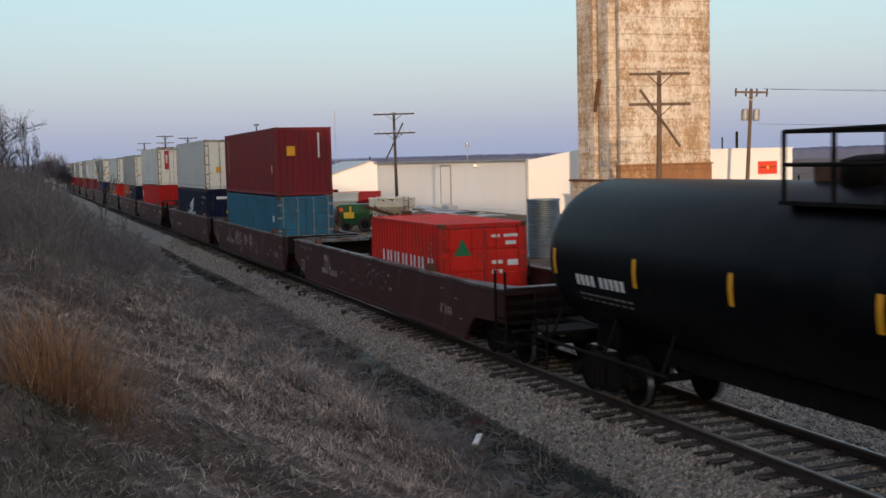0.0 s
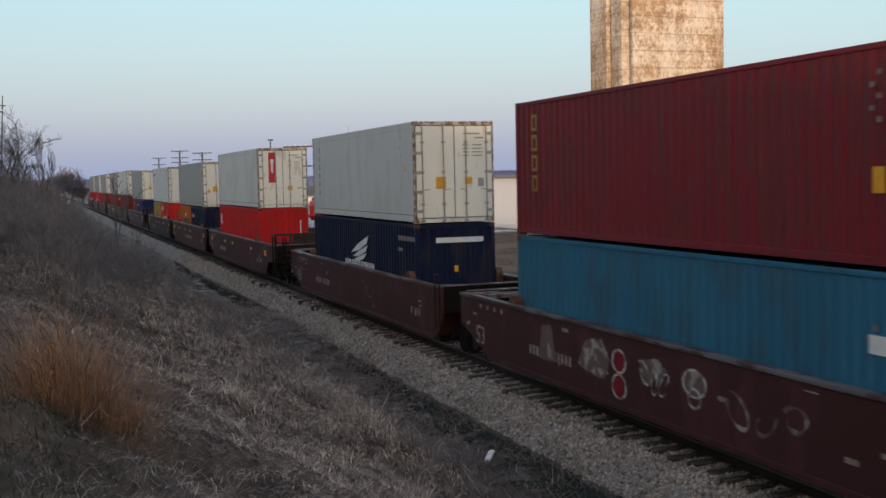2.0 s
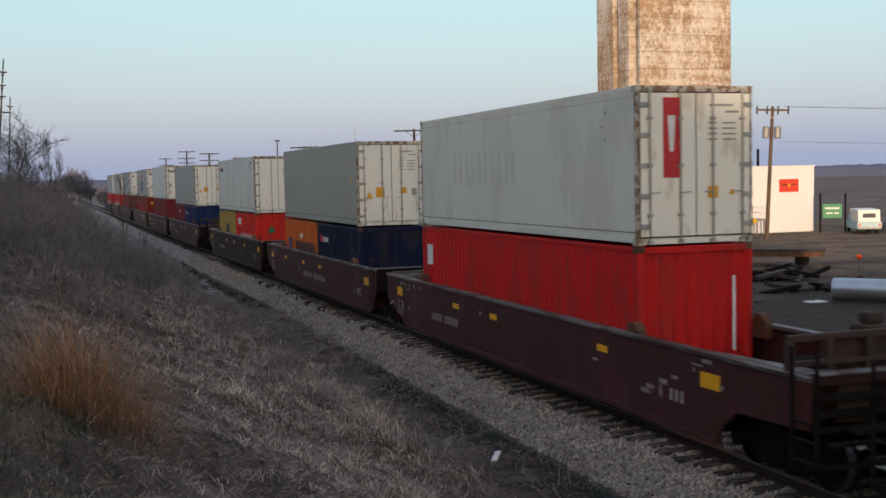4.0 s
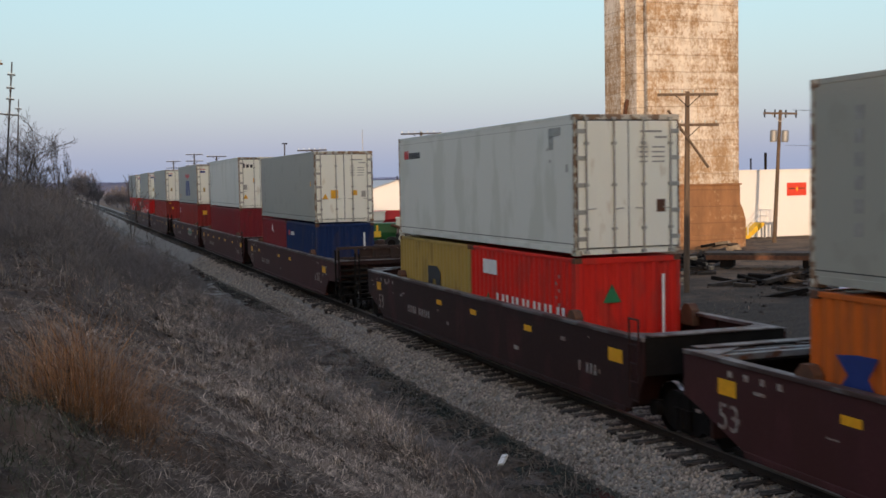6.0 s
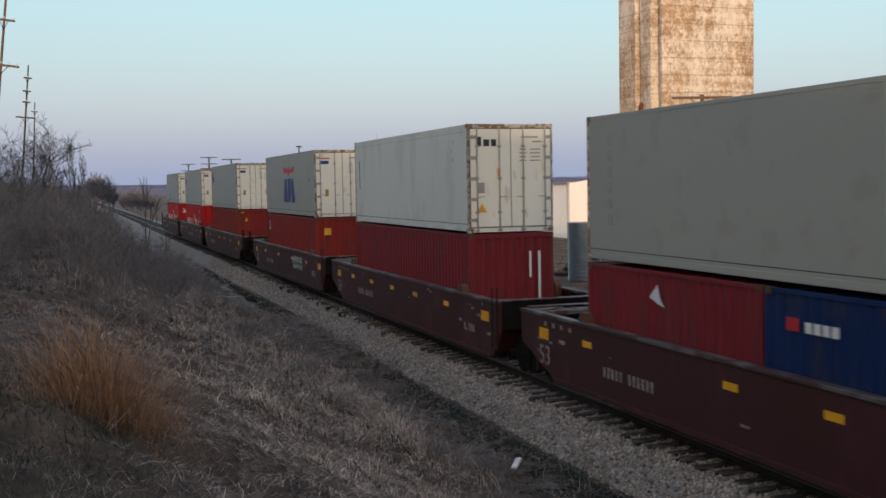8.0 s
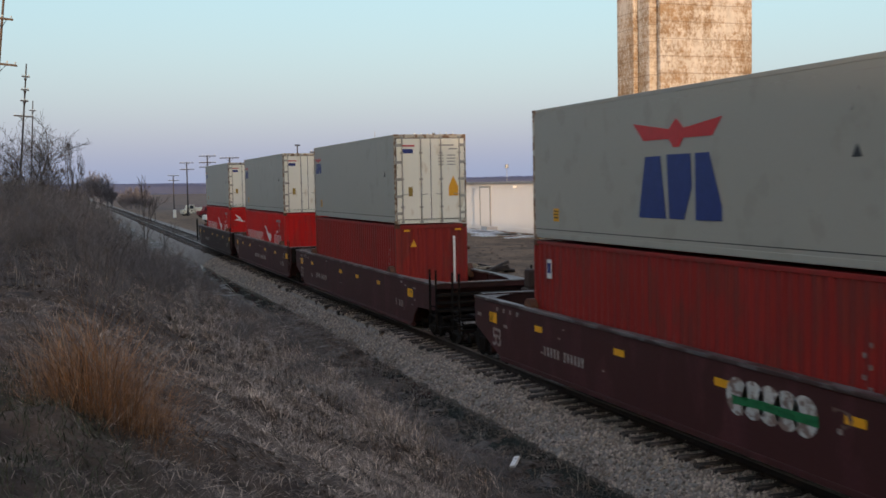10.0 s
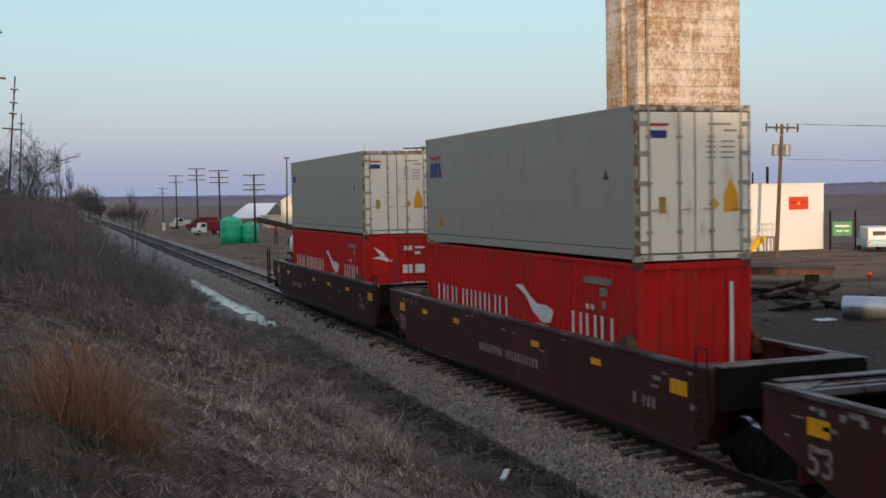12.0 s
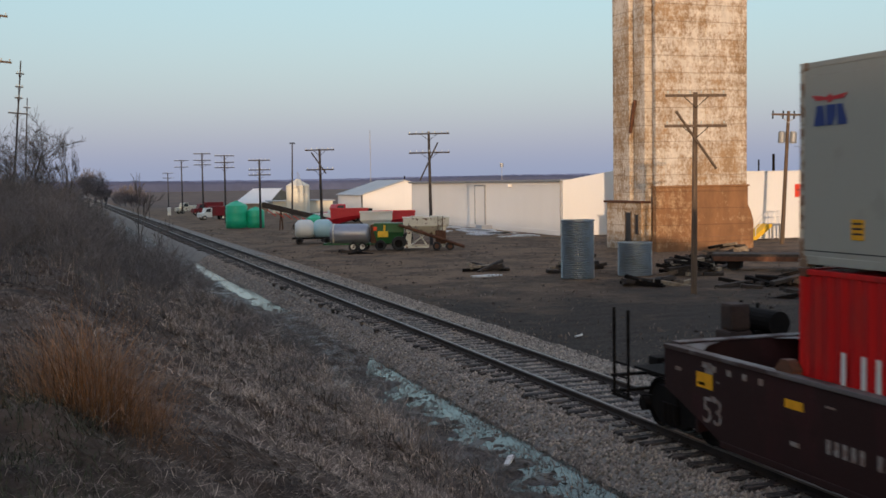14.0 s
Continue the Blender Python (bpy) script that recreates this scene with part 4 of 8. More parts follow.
def build_wells():
    mids = [52.82, 114.94, 177.82, 239.98]
    k = 0
    for mid in mids:
        for d, f, r in ((-19.36, "coupler", "joint"), (0, "joint", "joint"), (19.36, "joint", "coupler")):
            # Cars 5 and 11 take the darkened paint so that they look dimmer.
            u = well_unit(mid + d, f, r, 40 + k, "maroon brown steel well car with white stencils and yellow reflectors" if k not in (5, 11) else "dark brown steel well car with yellow reflectors", "well" if k not in (5, 11) else "well_dim", k in (3, 6))
            if k == 1:
                sprayed(u, [(4.24, 1.51), (3.82, 1.56), (3.52, 0.82), (4.42, 0.78)], "spray_grey")
                sprayed(u, [(2.29, 1.43), (1.6, 1.54), (1.3, 1.22), (1.52, 0.8), (2.29, 0.84), (2.6, 0.95)], "spray_grey")
                sprayed_ring(u, 0.97, 1.22, 0.27, 0.23, 0.05, "spray_white", "spray_red")
                sprayed_ring(u, 0.97, 0.76, 0.28, 0.24, 0.05, "spray_white", "spray_red")
                sprayed(u, [(0.22, 1.36), (-0.3, 1.46), (-0.7, 1.3), (-0.45, 1.1), (-0.1, 1.02), (0.15, 0.92)], "spray_grey")
                scribble(u, -0.75, 0.25, 0.8, 1.4, 3, 3, "spray_white", 0.05)
                sprayed_ring(u, -1.5, 1.22, 0.36, 0.24, 0.06, "spray_white", "spray_grey")
                sprayed_ring(u, -1.5, 0.98, 0.2, 0.18, 0.05, "spray_white")
                scribble(u, -4.4, -2.3, 0.75, 1.4, 3, 7, "spray_grey", 0.09)
            if k == 0:
                sprayed(u, [(4.5, 1.45), (3.9, 1.5), (3.6, 1.1), (4.0, 0.95), (4.5, 1.1)], "spray_grey")
                scribble(u, -2.5, 2.5, 0.75, 1.35, 5, 5, "chord", 0.07)
            if k == 2:
                scribble(u, -3.1, -1.4, 0.7, 1.45, 3, 8, "chord", 0.08)
            if k == 8:
                for q in range(5):
                    y = -2.55 - 0.42 * q
                    sprayed_ring(u, y, 1.22, 0.30, 0.30, 0.29, "spray_white")
                sprayed(u, [(-2.4, 1.24), (-4.55, 1.28), (-4.55, 1.12), (-2.4, 1.08)], "green_mark", -1.5085)
                scribble(u, -5.3, -4.7, 1.1, 1.45, 1, 12, "spray_grey", 0.1)
            k += 1


build_wells()


def build_containers():
    f = FRONTS
    # lower row
    c = container("red corrugated twenty foot container with doors and green triangle", 27.1, LOW, L20, STD, "scarlet", "door")
    rects_mark(stroke_letters(4.9, 1.05, 0.62, [0.55, 0.5, 0.55, 0.55, 0.5, 0.6, 0.13], 0.16, 0.13), "side", -1.222, "white_clean", c, "lettering", "plain white bars")
    triangle(c, -0.62, 1.75, 0.5, "green_mark")
    rects_mark([(0.2, 0.45, 2.2, 2.28), (0.55, 1.0, 2.2, 2.28), (0.6, 0.9, 2.0, 2.1), (0.2, 0.5, 1.5, 1.6), (0.65, 0.95, 1.45, 1.6), (0.2, 0.5, 1.25, 1.35)], "end", -0.034, "white_clean", c, "stencil")
    code_bars(c, 0.7, 2.1)
    c = container("steel blue corrugated container with galvanised door bars", f[0], LOW, L40, HC, "blue", "door")
    code_bars(c, 0.8, 2.2, n=2)
    placard(c, 0.75, 1.95, 0.35, 0.25, "white_clean", -1.222, "side")
    c = container("navy blue corrugated container with white wing emblem", f[1], LOW, L40, HC, "navy", "wall")
    wing = [[(6.9, 1.75), (6.1, 2.05), (4.74, 2.4), (5.0, 2.12), (6.0, 1.85)], [(6.7, 1.62), (5.9, 1.85), (4.85, 2.08), (5.15, 1.85), (6.0, 1.66)], [(6.6, 1.52), (5.9, 1.66), (5.0, 1.82), (5.4, 1.6), (6.0, 1.5)]]
    for w in wing:
        outline_mark(w, "side", -1.222, "white_clean", c, "emblem", "white wing shape")
    rects_mark(stroke_letters(7.7, 1.15, 0.36, [0.26, 0.24, 0.28, 0.1, 0.24, 0.3, 0.3, 0.1, 0.22, 0.22, 0.1, 0.22, 0.22], 0.06, 0.08), "side", -1.222, "white_clean", c, "lettering", "plain white bars")
    rects_mark([(0.03 + 0.2 * k, 0.17 + 0.2 * k, 2.4, 2.54) for k in range(8)] + [(1.16, 1.62, 2.08, 2.18)], "side", -1.222, "white_mark", c, "stencil")
    rects_mark([(-0.6, 0.85, 2.35, 2.5)], "end", -0.01, "white_clean", c, "stencil")
    placard(c, 0.0, 1.6, 0.12, 0.18, "yellow_mark", -0.01)
    c = container("bright red corrugated container with ribbed end wall", f[2], LOW, L40, HC, "red", "wall")
    rects_mark([(11.3, 11.75, 1.85, 2.4)], "side", -1.222, "white_clean", c, "emblem")
    rects_mark([(0.78, 0.84, 0.9, 2.3)], "end", -0.005, "white_clean", c, "stencil")
    c = container("navy blue corrugated twenty foot container", f[3], LOW, L20, STD, "navy", "wall")
    rects_mark([(4.35 + 0.2 * q, 4.5 + 0.2 * q, 1.9, 2.08) for q in range(4)], "side", -1.222, "white_clean", c, "lettering", "plain white blocks")
    rects_mark([(5.2, 5.55, 1.88, 2.14)], "side", -1.224, "red_mark", c, "emblem")
    code_bars(c, 0.6, 2.0)
    c = container("orange corrugated twenty foot container with dark lettering bars", f[3] + 6.13, LOW, L20, STD, "orange", "wall")
    rects_mark(stroke_letters(3.98, 1.34, 0.40, [0.28, 0.26, 0.26, 0.26, 0.26, 0.14, 0.28, 0.1, 0.28, 0.26, 0.28], 0.09, 0.09), "side", -1.222, "black_mark", c, "lettering", "plain dark bars")
    outline_mark([(5.5, 1.2), (5.05, 1.2), (4.65, 1.22), (4.85, 1.5), (4.65, 1.8), (5.05, 1.8), (5.5, 1.75), (5.25, 1.5)], "side", -1.222, "blue_mark", c, "emblem")
    outline_mark([(3.2, 1.98), (2.95, 1.83), (2.7, 1.9), (2.45, 1.98), (2.75, 2.1), (2.95, 2.04)], "side", -1.222, "white_clean", c, "emblem")
    c = container("red corrugated twenty foot container with green triangle emblem", f[4], LOW, L20, STD, "scarlet", "wall")
    rects_mark(stroke_letters(4.34, 0.98, 0.54, [0.48, 0.45, 0.48, 0.48, 0.45, 0.5, 0.13], 0.14, 0.12), "side", -1.222, "white_clean", c, "lettering", "plain white bars")
    outline_mark([(5.15, 1.1), (4.6, 1.1), (4.87, 1.5)], "side", -1.222, "green_mark", c, "emblem")
    rects_mark([(4.3, 5.2, 1.95, 2.3)], "side", -1.222, "white_clean", c, "placard")
    triangle(c, -0.4, 1.65, 0.42, "green_mark", -0.01)
    rects_mark([(0.78, 0.84, 0.7, 2.2)], "end", -0.005, "white_clean", c, "stencil")
    code_bars(c, 0.8, 2.2)
    c = container("mustard tan corrugated twenty foot container with dark emblem", f[4] + 6.13, LOW, L20, STD, "tan", "wall")
    outline_mark([(3.4, 1.15), (3.05, 1.15), (3.0, 1.5), (2.75, 1.5), (2.7, 1.15), (2.35, 1.15), (2.35, 1.7), (2.6, 1.88), (3.4, 1.85)], "side", -1.222, "black_mark", c, "emblem")
    c = container("royal blue corrugated twenty foot container", f[5], LOW, L20, STD, "royal", "wall")
    rects_mark([(4.3 + 0.2 * q, 4.45 + 0.2 * q, 1.98, 2.14) for q in range(4)], "side", -1.222, "white_clean", c, "lettering", "plain white blocks")
    rects_mark([(5.2, 5.5, 1.98, 2.18)], "side", -1.222, "red_mark", c, "emblem")
    rects_mark([(0.76, 0.84, 0.6, 2.2)], "end", -0.005, "white_clean", c, "stencil")
    code_bars(c, 0.6, 2.2)
    c = container("maroon corrugated twenty foot container with a white mark", f[5] + 6.13, LOW, L20, STD, "maroon", "wall")
    outline_mark([(3.5, 2.1), (3.2, 2.35), (3.1, 2.1), (2.95, 1.95), (3.2, 2.0)], "side", -1.222, "white_clean", c, "emblem")
    c = container("maroon corrugated forty foot container", f[6], LOW, L40, HC, "maroon", "wall")
    rects_mark([(0.76, 0.83, 0.6, 2.4), (0.5, 0.56, 1.7, 2.4)], "end", -0.005, "white_clean", c, "stencil")
    c = container("brick red corrugated forty foot container", f[7], LOW, L40, HC, "brick", "wall")
    rects_mark([(11.2, 11.45, 2.08, 2.5)], "side", -1.222, "white_clean", c, "placard")
    rects_mark([(11.24, 11.41, 2.2, 2.42)], "side", -1.228, "blue_mark", c, "emblem")
    placard(c, -0.7, 2.3, 0.3, 0.3, "yellow_mark", -0.01)
    code_bars(c, 0.9, 2.0)
    c = container("brick red corrugated forty foot container with yellow placard", f[8], LOW, L40, HC, "brick", "wall")
    outline_mark([(-0.74, 2.18), (-0.52, 2.18), (-0.62, 2.42)], "end", -0.01, "yellow_mark", c, "placard")
    rects_mark([(0.72, 0.8, 0.5, 2.5)], "end", -0.005, "white_clean", c, "stencil")
    rects_mark([(-0.95, -0.75, 2.68, 2.74), (0.8, 1.0, 2.68, 2.74)], "end", -0.01, "yellow_mark", c, "placard")
    code_bars(c, 0.7, 2.1, n=8)
    for k in (9, 10):
        c = container("red corrugated forty foot container with white lettering bars and bird", f[k], LOW, L40, HC, "red", "wall" if k == 9 else "door")
        rects_mark(stroke_letters(11.25, 1.05, 0.75, [0.5, 0.5, 0.62, 0.42, 0.12, 0.42, 0.5, 0.5], 0.2, 0.09), "side", -1.222, "white_clean", c, "lettering", "plain white bars")
        outline_mark([(5.74, 2.13), (5.32, 2.17), (4.9, 1.93), (4.5, 1.79), (4.05, 1.8), (3.64, 1.7), (3.84, 1.43), (4.25, 1.4), (4.75, 1.6), (5.15, 1.93)], "side", -1.222, "white_clean", c, "emblem", "white bird wing shape")
        outline_mark([(4.57, 1.37), (3.9, 1.36), (4.05, 1.08), (4.91, 1.08), (5.02, 1.2)], "side", -1.222, "white_clean", c, "emblem", "white bird tail shape")
        rects_mark(stroke_letters(2.75, 1.05, 0.75, [0.45, 0.45, 0.5], 0.2, 0.09) + [(1.75, 1.88, 1.9, 2.0), (1.98, 2.1, 1.9, 2.0)], "side", -1.222, "white_clean", c, "lettering", "plain white bars")
        rects_mark([(1.0, 2.2, 2.42, 2.56), (1.2, 1.5, 2.2, 2.36), (1.25, 1.4, 1.95, 2.1)], "side", -1.222, "white_mark", c, "stencil")
        if k == 9:
            rects_mark([(0.74, 0.82, 0.7, 2.5)], "end", -0.005, "white_clean", c, "stencil")
        else:
            outline_mark([(-0.95, 2.1), (-0.6, 2.2), (-0.2, 2.0), (-0.35, 1.95), (-0.6, 2.05)], "end", -0.036, "white_clean", c, "emblem")
            outline_mark([(-0.9, 2.5), (-0.55, 2.3), (-0.45, 2.15), (-0.65, 2.2)], "end", -0.036, "white_clean", c, "emblem")
            rects_mark([(0.2, 0.5, 2.35, 2.5), (0.6, 1.0, 2.4, 2.48), (0.6, 0.8, 2.2, 2.3), (0.15, 0.5, 1.55, 1.85), (0.6, 0.95, 1.55, 1.85), (0.15, 0.5, 1.05, 1.25), (0.6, 0.95, 1.05, 1.25)], "end", -0.036, "white_clean", c, "stencil")
    # upper row
    hi_low, hi_std = LOW + HC + 0.02, LOW + STD + 0.045
    c = container("dark maroon corrugated forty foot container with yellow placard", f[0], hi_low, L40, HC, "maroon", "wall")
    placard(c, -0.55, 1.9, 0.36, 0.4, "yellow_mark", -0.01)
    placard(c, 0.75, 1.15, 0.22, 0.34, "yellow_mark", -1.222, "side")
    rects_mark([(0.62, 0.69, 1.6, 2.65)], "end", -0.005, "white_clean", c, "stencil")
    for k in range(4):          # hollow upright blocks
        z = 0.96 + 0.43 * k
        rects_mark([(11.06, 11.33, z, z + 0.06), (11.06, 11.33, z + 0.28, z + 0.34), (11.06, 11.12, z + 0.06, z + 0.28), (11.27, 11.33, z + 0.06, z + 0.28)], "side", -1.222, "tan", c, "lettering", "plain pale hollow block")
    code_bars(c, 0.75, 2.55)
    for i, z, paint, label in ((1, hi_low, "reefer", "pale grey smooth container with cream doors and yellow placards"),
                               (2, hi_low, "reefer_white", "white smooth container with cream doors and red upright emblem"),
                               (3, hi_std, "reefer_grey", "mid grey smooth container with upright dark lettering bars"),
                               (4, hi_std, "reefer_white", "white smooth container with cream doors and a small red mark"),
                               (5, hi_std, "reefer_grey", "mid grey smooth container with cream doors and warning triangle"),
                               (6, hi_low, "reefer_white", "white smooth container with dark lettering bar on its door"),
                               (7, hi_low, "reefer_grey", "mid grey smooth container with large blue and red emblem"),
                               (8, hi_low, "reefer_grey", "mid grey smooth container with yellow warning triangle"),
                               (9, hi_low, "reefer_grey", "mid grey smooth container with small blue and red emblem"),
                               (10, hi_low, "reefer_grey", "mid grey smooth container with stained cream doors")):
        c = container(label, f[i], z, L40, HC, paint, "door", False, "reefer_door")
        reefer_end(c)
        if i in (1, 3, 5):
            rects_mark([(11.1, 11.27, 0.74 + 0.31 * k, 0.93 + 0.31 * k) for k in range(6)], "side", -1.212, "pale_stencil", c, "lettering", "plain dark bars set upright")
            placard(c, -0.42, 1.15, 0.3, 0.34)
            triangle(c, 0.79, 1.5, 0.24, "yellow_mark", -1.212, "side")
            if i != 1:
                triangle(c, -0.8, 0.95, 0.26)
            placard(c, 0.42, 1.2, 0.22, 0.2)
            placard(c, 0.8, 1.15, 0.18, 0.24, "galv")
        if i == 2:
            placard(c, -0.52, 1.95, 0.34, 1.45, "red_mark")
            outline_mark([(-0.6, 2.35), (-0.44, 2.35), (-0.48, 1.7), (-0.56, 1.7)], "end", -0.04, "white_clean", c, "emblem")
            placard(c, 0.35, 0.95, 0.22, 0.22)
            triangle(c, 0.75, 0.9, 0.13)
            rects_mark(stroke_letters(9.5, 1.1, 0.8, [0.5, 0.5, 0.5, 0.5, 0.5], 0.35, 0.1), "side", -1.212, "reefer", c, "lettering", "faded grey bars")
        if i == 4:
            for u, w in ((11.62, 0.2), (11.38, 0.18)):
                outline_mark([(u, 2.28), (u, 2.44), (u - 0.05, 2.5), (u - w, 2.5), (u - w, 2.28), (u - w + 0.04, 2.25), (u - 0.05, 2.25)], "side", -1.212, "red_mark", c, "emblem", "plain red block")
            for q in range(5):
                u = 11.14 - 0.21 * q
                outline_mark([(u, 2.28), (u, 2.41), (u - 0.04, 2.44), (u - 0.14, 2.44), (u - 0.17, 2.41), (u - 0.17, 2.28), (u - 0.14, 2.25), (u - 0.04, 2.25)], "side", -1.212, "black_mark", c, "lettering", "plain dark block")
            rects_mark([(0.65, 1.26, 2.5, 2.66), (1.03, 1.25, 2.2, 2.5), (0.32, 0.42, 1.72, 1.88)], "side", -1.212, "galv", c, "stencil")
            placard(c, 0.75, 1.0, 0.2, 0.26, "rust")
        if i == 6:
            rects_mark([(-0.95, -0.85, 2.3, 2.55), (-0.78, -0.62, 2.3, 2.48), (-0.56, -0.42, 2.3, 2.48)], "end", -0.034, "black_mark", c, "lettering")
            triangle(c, -0.85, 0.55, 0.28)
            placard(c, -0.35, 1.6, 0.1, 0.22)
            placard(c, -0.86, 1.2, 0.2, 0.28, "galv")
            rects_mark([(11.5, 11.56, 1.2, 2.2)], "side", -1.212, "black_mark", c, "stencil")
        if i >= 7:
            s = {7: 1.0, 10: 0.25}.get(i, 0.36)
            y0, z0 = {7: (6.95, 0.55), 10: (11.8, 1.98)}.get(i, (11.75, 1.78))
            def pt(rows):
                return [(y0 - u * s, z0 + v * s) for u, v in rows]
            for block in ([(-0.3, 0.05), (-0.05, 1.16), (0.5, 1.16), (0.7, 0.05)], [(0.8, 0.05), (0.72, 1.18), (1.52, 1.18), (1.56, 0.6), (1.3, 0.05)], [(1.68, 0.05), (1.66, 1.18), (2.1, 1.18), (2.48, 0.3), (2.48, 0.05)]):
                outline_mark(pt(block), "side", -1.212, "blue_mark", c, "emblem", "plain deep blue block")
            outline_mark(pt([(-0.5, 1.78), (0.8, 1.62), (1.05, 1.8), (1.3, 1.62), (2.5, 1.75), (2.2, 1.45), (1.3, 1.45), (1.15, 1.3), (0.95, 1.3), (0.8, 1.45), (-0.1, 1.45)]), "side", -1.212, "red_mark", c, "emblem", "red spread wing shape")
            rects_mark([(-0.95, -0.6, 2.28, 2.42)], "end", -0.034, "blue_mark", c, "emblem")
            rects_mark([(-0.95, -0.55, 2.5, 2.55)], "end", -0.034, "red_mark", c, "emblem")
            outline_mark([(0.6, 0.9), (0.92, 0.9), (0.92, 1.2), (0.76, 1.55), (0.6, 1.2)], "end", -0.034, "yellow_mark", c, "placard")
            if i >= 9:
                outline_mark([(0.28, 1.05), (0.4, 0.93), (0.52, 1.05), (0.4, 1.17)], "end", -0.034, "yellow_mark", c, "placard")
            placard(c, -0.7, 1.05, 0.14, 0.3, "tan")
            placard(c, 10.95, 0.57, 0.26, 0.28, "yellow_mark", -1.212, "side")
            rects_mark([(10.85, 11.05, 0.5 + 0.07 * q, 0.525 + 0.07 * q) for q in range(3)], "side", -1.2175, "black_mark", c, "stencil")
            triangle(c, 1.2, 1.55, 0.2, "black_mark", -1.212, "side")
        code_bars(c, 1.2, 2.5, -1.212, "galv", 3, 0.25)


build_containers()


def tank_car():
    u = thing("tank_car", "black railway tank car with yellow reflectors", "tank car")
    R, Z, half = 1.52, 2.66, 8.0
    prof = [(0, -half), (0.55 * R, -half + 0.06), (0.85 * R, -half + 0.25), (0.97 * R, -half + 0.5), (R, -half + 0.75), (R, half - 0.75), (0.97 * R, half - 0.5), (0.85 * R, half - 0.25), (0.55 * R, half - 0.06), (0, half)]
    bm = turned(bmesh.new(), prof, 56, Matrix.Translation((0, 0, Z)) @ ALONG_Y)
    tank = part("tank", bm, "tank_black", u, smooth=True)
    def curved(y0, y1, z0, z1, material, label=""):
        bm = bmesh.new()
        n = 6
        rows = []
        for k in range(n + 1):
            z = z0 + (z1 - z0) * k / n
            x = -math.sqrt(max(0.01, (R + 0.008) ** 2 - (z - Z) ** 2))
            rows.append((bm.verts.new((x, y0, z)), bm.verts.new((x, y1, z)), bm.verts.new((x + 0.006, y0, z)), bm.verts.new((x + 0.006, y1, z))))
        for a, b in zip(rows, rows[1:]):
            bm.faces.new((a[0], a[1], b[1], b[0]))
            bm.faces.new((a[2], b[2], b[3], a[3]))
        return part("reflector" if material == "yellow_mark" else "stencil", bm, material, u, label)
    for y in (7.2, 4.15, 1.35, -1.75, -4.65):
        curved(y - 0.06, y + 0.06, 2.35, 2.85, "yellow_mark", "yellow reflective strip")
    for y in [6.35 - 0.19 * k for k in range(4)] + [5.45 - 0.19 * k for k in range(5)]:
        curved(y - 0.13, y, 2.22, 2.42, "white_clean", "white stencilled marks")
    curved(3.6, 3.9, 2.2, 2.4, "dark_iron")
    for k in range(8):
        curved(6.35 - 0.25 * k - 0.2, 6.35 - 0.25 * k, 2.03, 2.07, "white_mark")
        curved(6.35 - 0.25 * k - 0.15, 6.35 - 0.25 * k, 1.93, 1.96, "white_mark")
    part("centre_sill", boxes((-0.3, 0.3, -9.2, 9.2, 0.75, 1.15)), "dark_iron", u)
    for s in (-1, 1):
        part("saddle", boxes((-0.9, 0.9, s * 6.2 - 0.45, s * 6.2 + 0.45, 1.0, 1.5), bevel=0.05), "tank_black", u)
        part("end_deck", boxes((-1.45, 1.45, min(s * 7.6, s * 8.5), max(s * 7.6, s * 8.5), 1.05, 1.13)), "dark_iron", u)
        bogie(u, s * 6.2)
        bm = bmesh.new()
        for q in (-1, 1):
            rod(bm, (q * 1.45, s * 8.4, 0.95), (q * 1.45, s * 3.2, 0.95), 0.035, 8)
            for yy in (3.4, 5.4, 7.6):
                rod(bm, (q * 1.45, s * yy, 0.95), (q * 1.1, s * (yy + 0.1), 1.6), 0.03, 8)
        part("side_rail", bm, "dark_iron", u)
        bm = bmesh.new()
        for q in (-1, 1):
            for yy in (7.75, 8.25):
                rod(bm, (q * 1.45, s * yy, 0.35), (q * 1.45, s * yy, 1.9), 0.025, 8)
            for z in (0.4, 0.7, 1.0, 1.3):
                rod(bm, (q * 1.45, s * 7.75, z), (q * 1.45, s * 8.25, z), 0.02, 8)
        part("ladder", bm, "dark_iron", u)
        part("coupler", boxes((-0.15, 0.15, min(s * 9.0, s * 9.75), max(s * 9.0, s * 9.75), 0.74, 1.02), bevel=0.03), "dark_iron", u)
    # top platform with rails, valves and dome cover
    p = boxes((-1.15, 1.15, -2.5, 0.7, Z + R - 0.32, Z + R - 0.26))
    part("platform", p, "dark_iron", u)
    top = Z + R
    bm = bmesh.new()
    for s in (-1, 1):
        for y in (-2.45, -1.4, -0.4, 0.65):
            rod(bm, (s * 1.1, y, top - 0.3), (s * 1.1, y, top + 0.72), 0.035, 8)
        for z in (0.25, 0.72):
            rod(bm, (s * 1.1, -2.45, top + z), (s * 1.1, 0.65, top + z), 0.03, 8)
    for y in (-2.45, 0.65):
        rod(bm, (-1.1, y, top + 0.72), (1.1, y, top + 0.72), 0.03, 8)
    part("handrail", bm, "dark_iron", u)
    bm = bmesh.new()
    turned(bm, [(0, top - 0.1), (0.5, top - 0.1), (0.5, top + 0.25), (0.52, top + 0.3), (0.3, top + 0.36), (0, top + 0.38)], 24)
    part("manway", bm, "dark_iron", u, smooth=True)
    part("valve", boxes((-0.2, 0.2, 0.75, 1.15, top - 0.1, top + 0.25), (-0.15, 0.15, -1.2, -0.8, top - 0.1, top + 0.3), bevel=0.04), "rust", u)
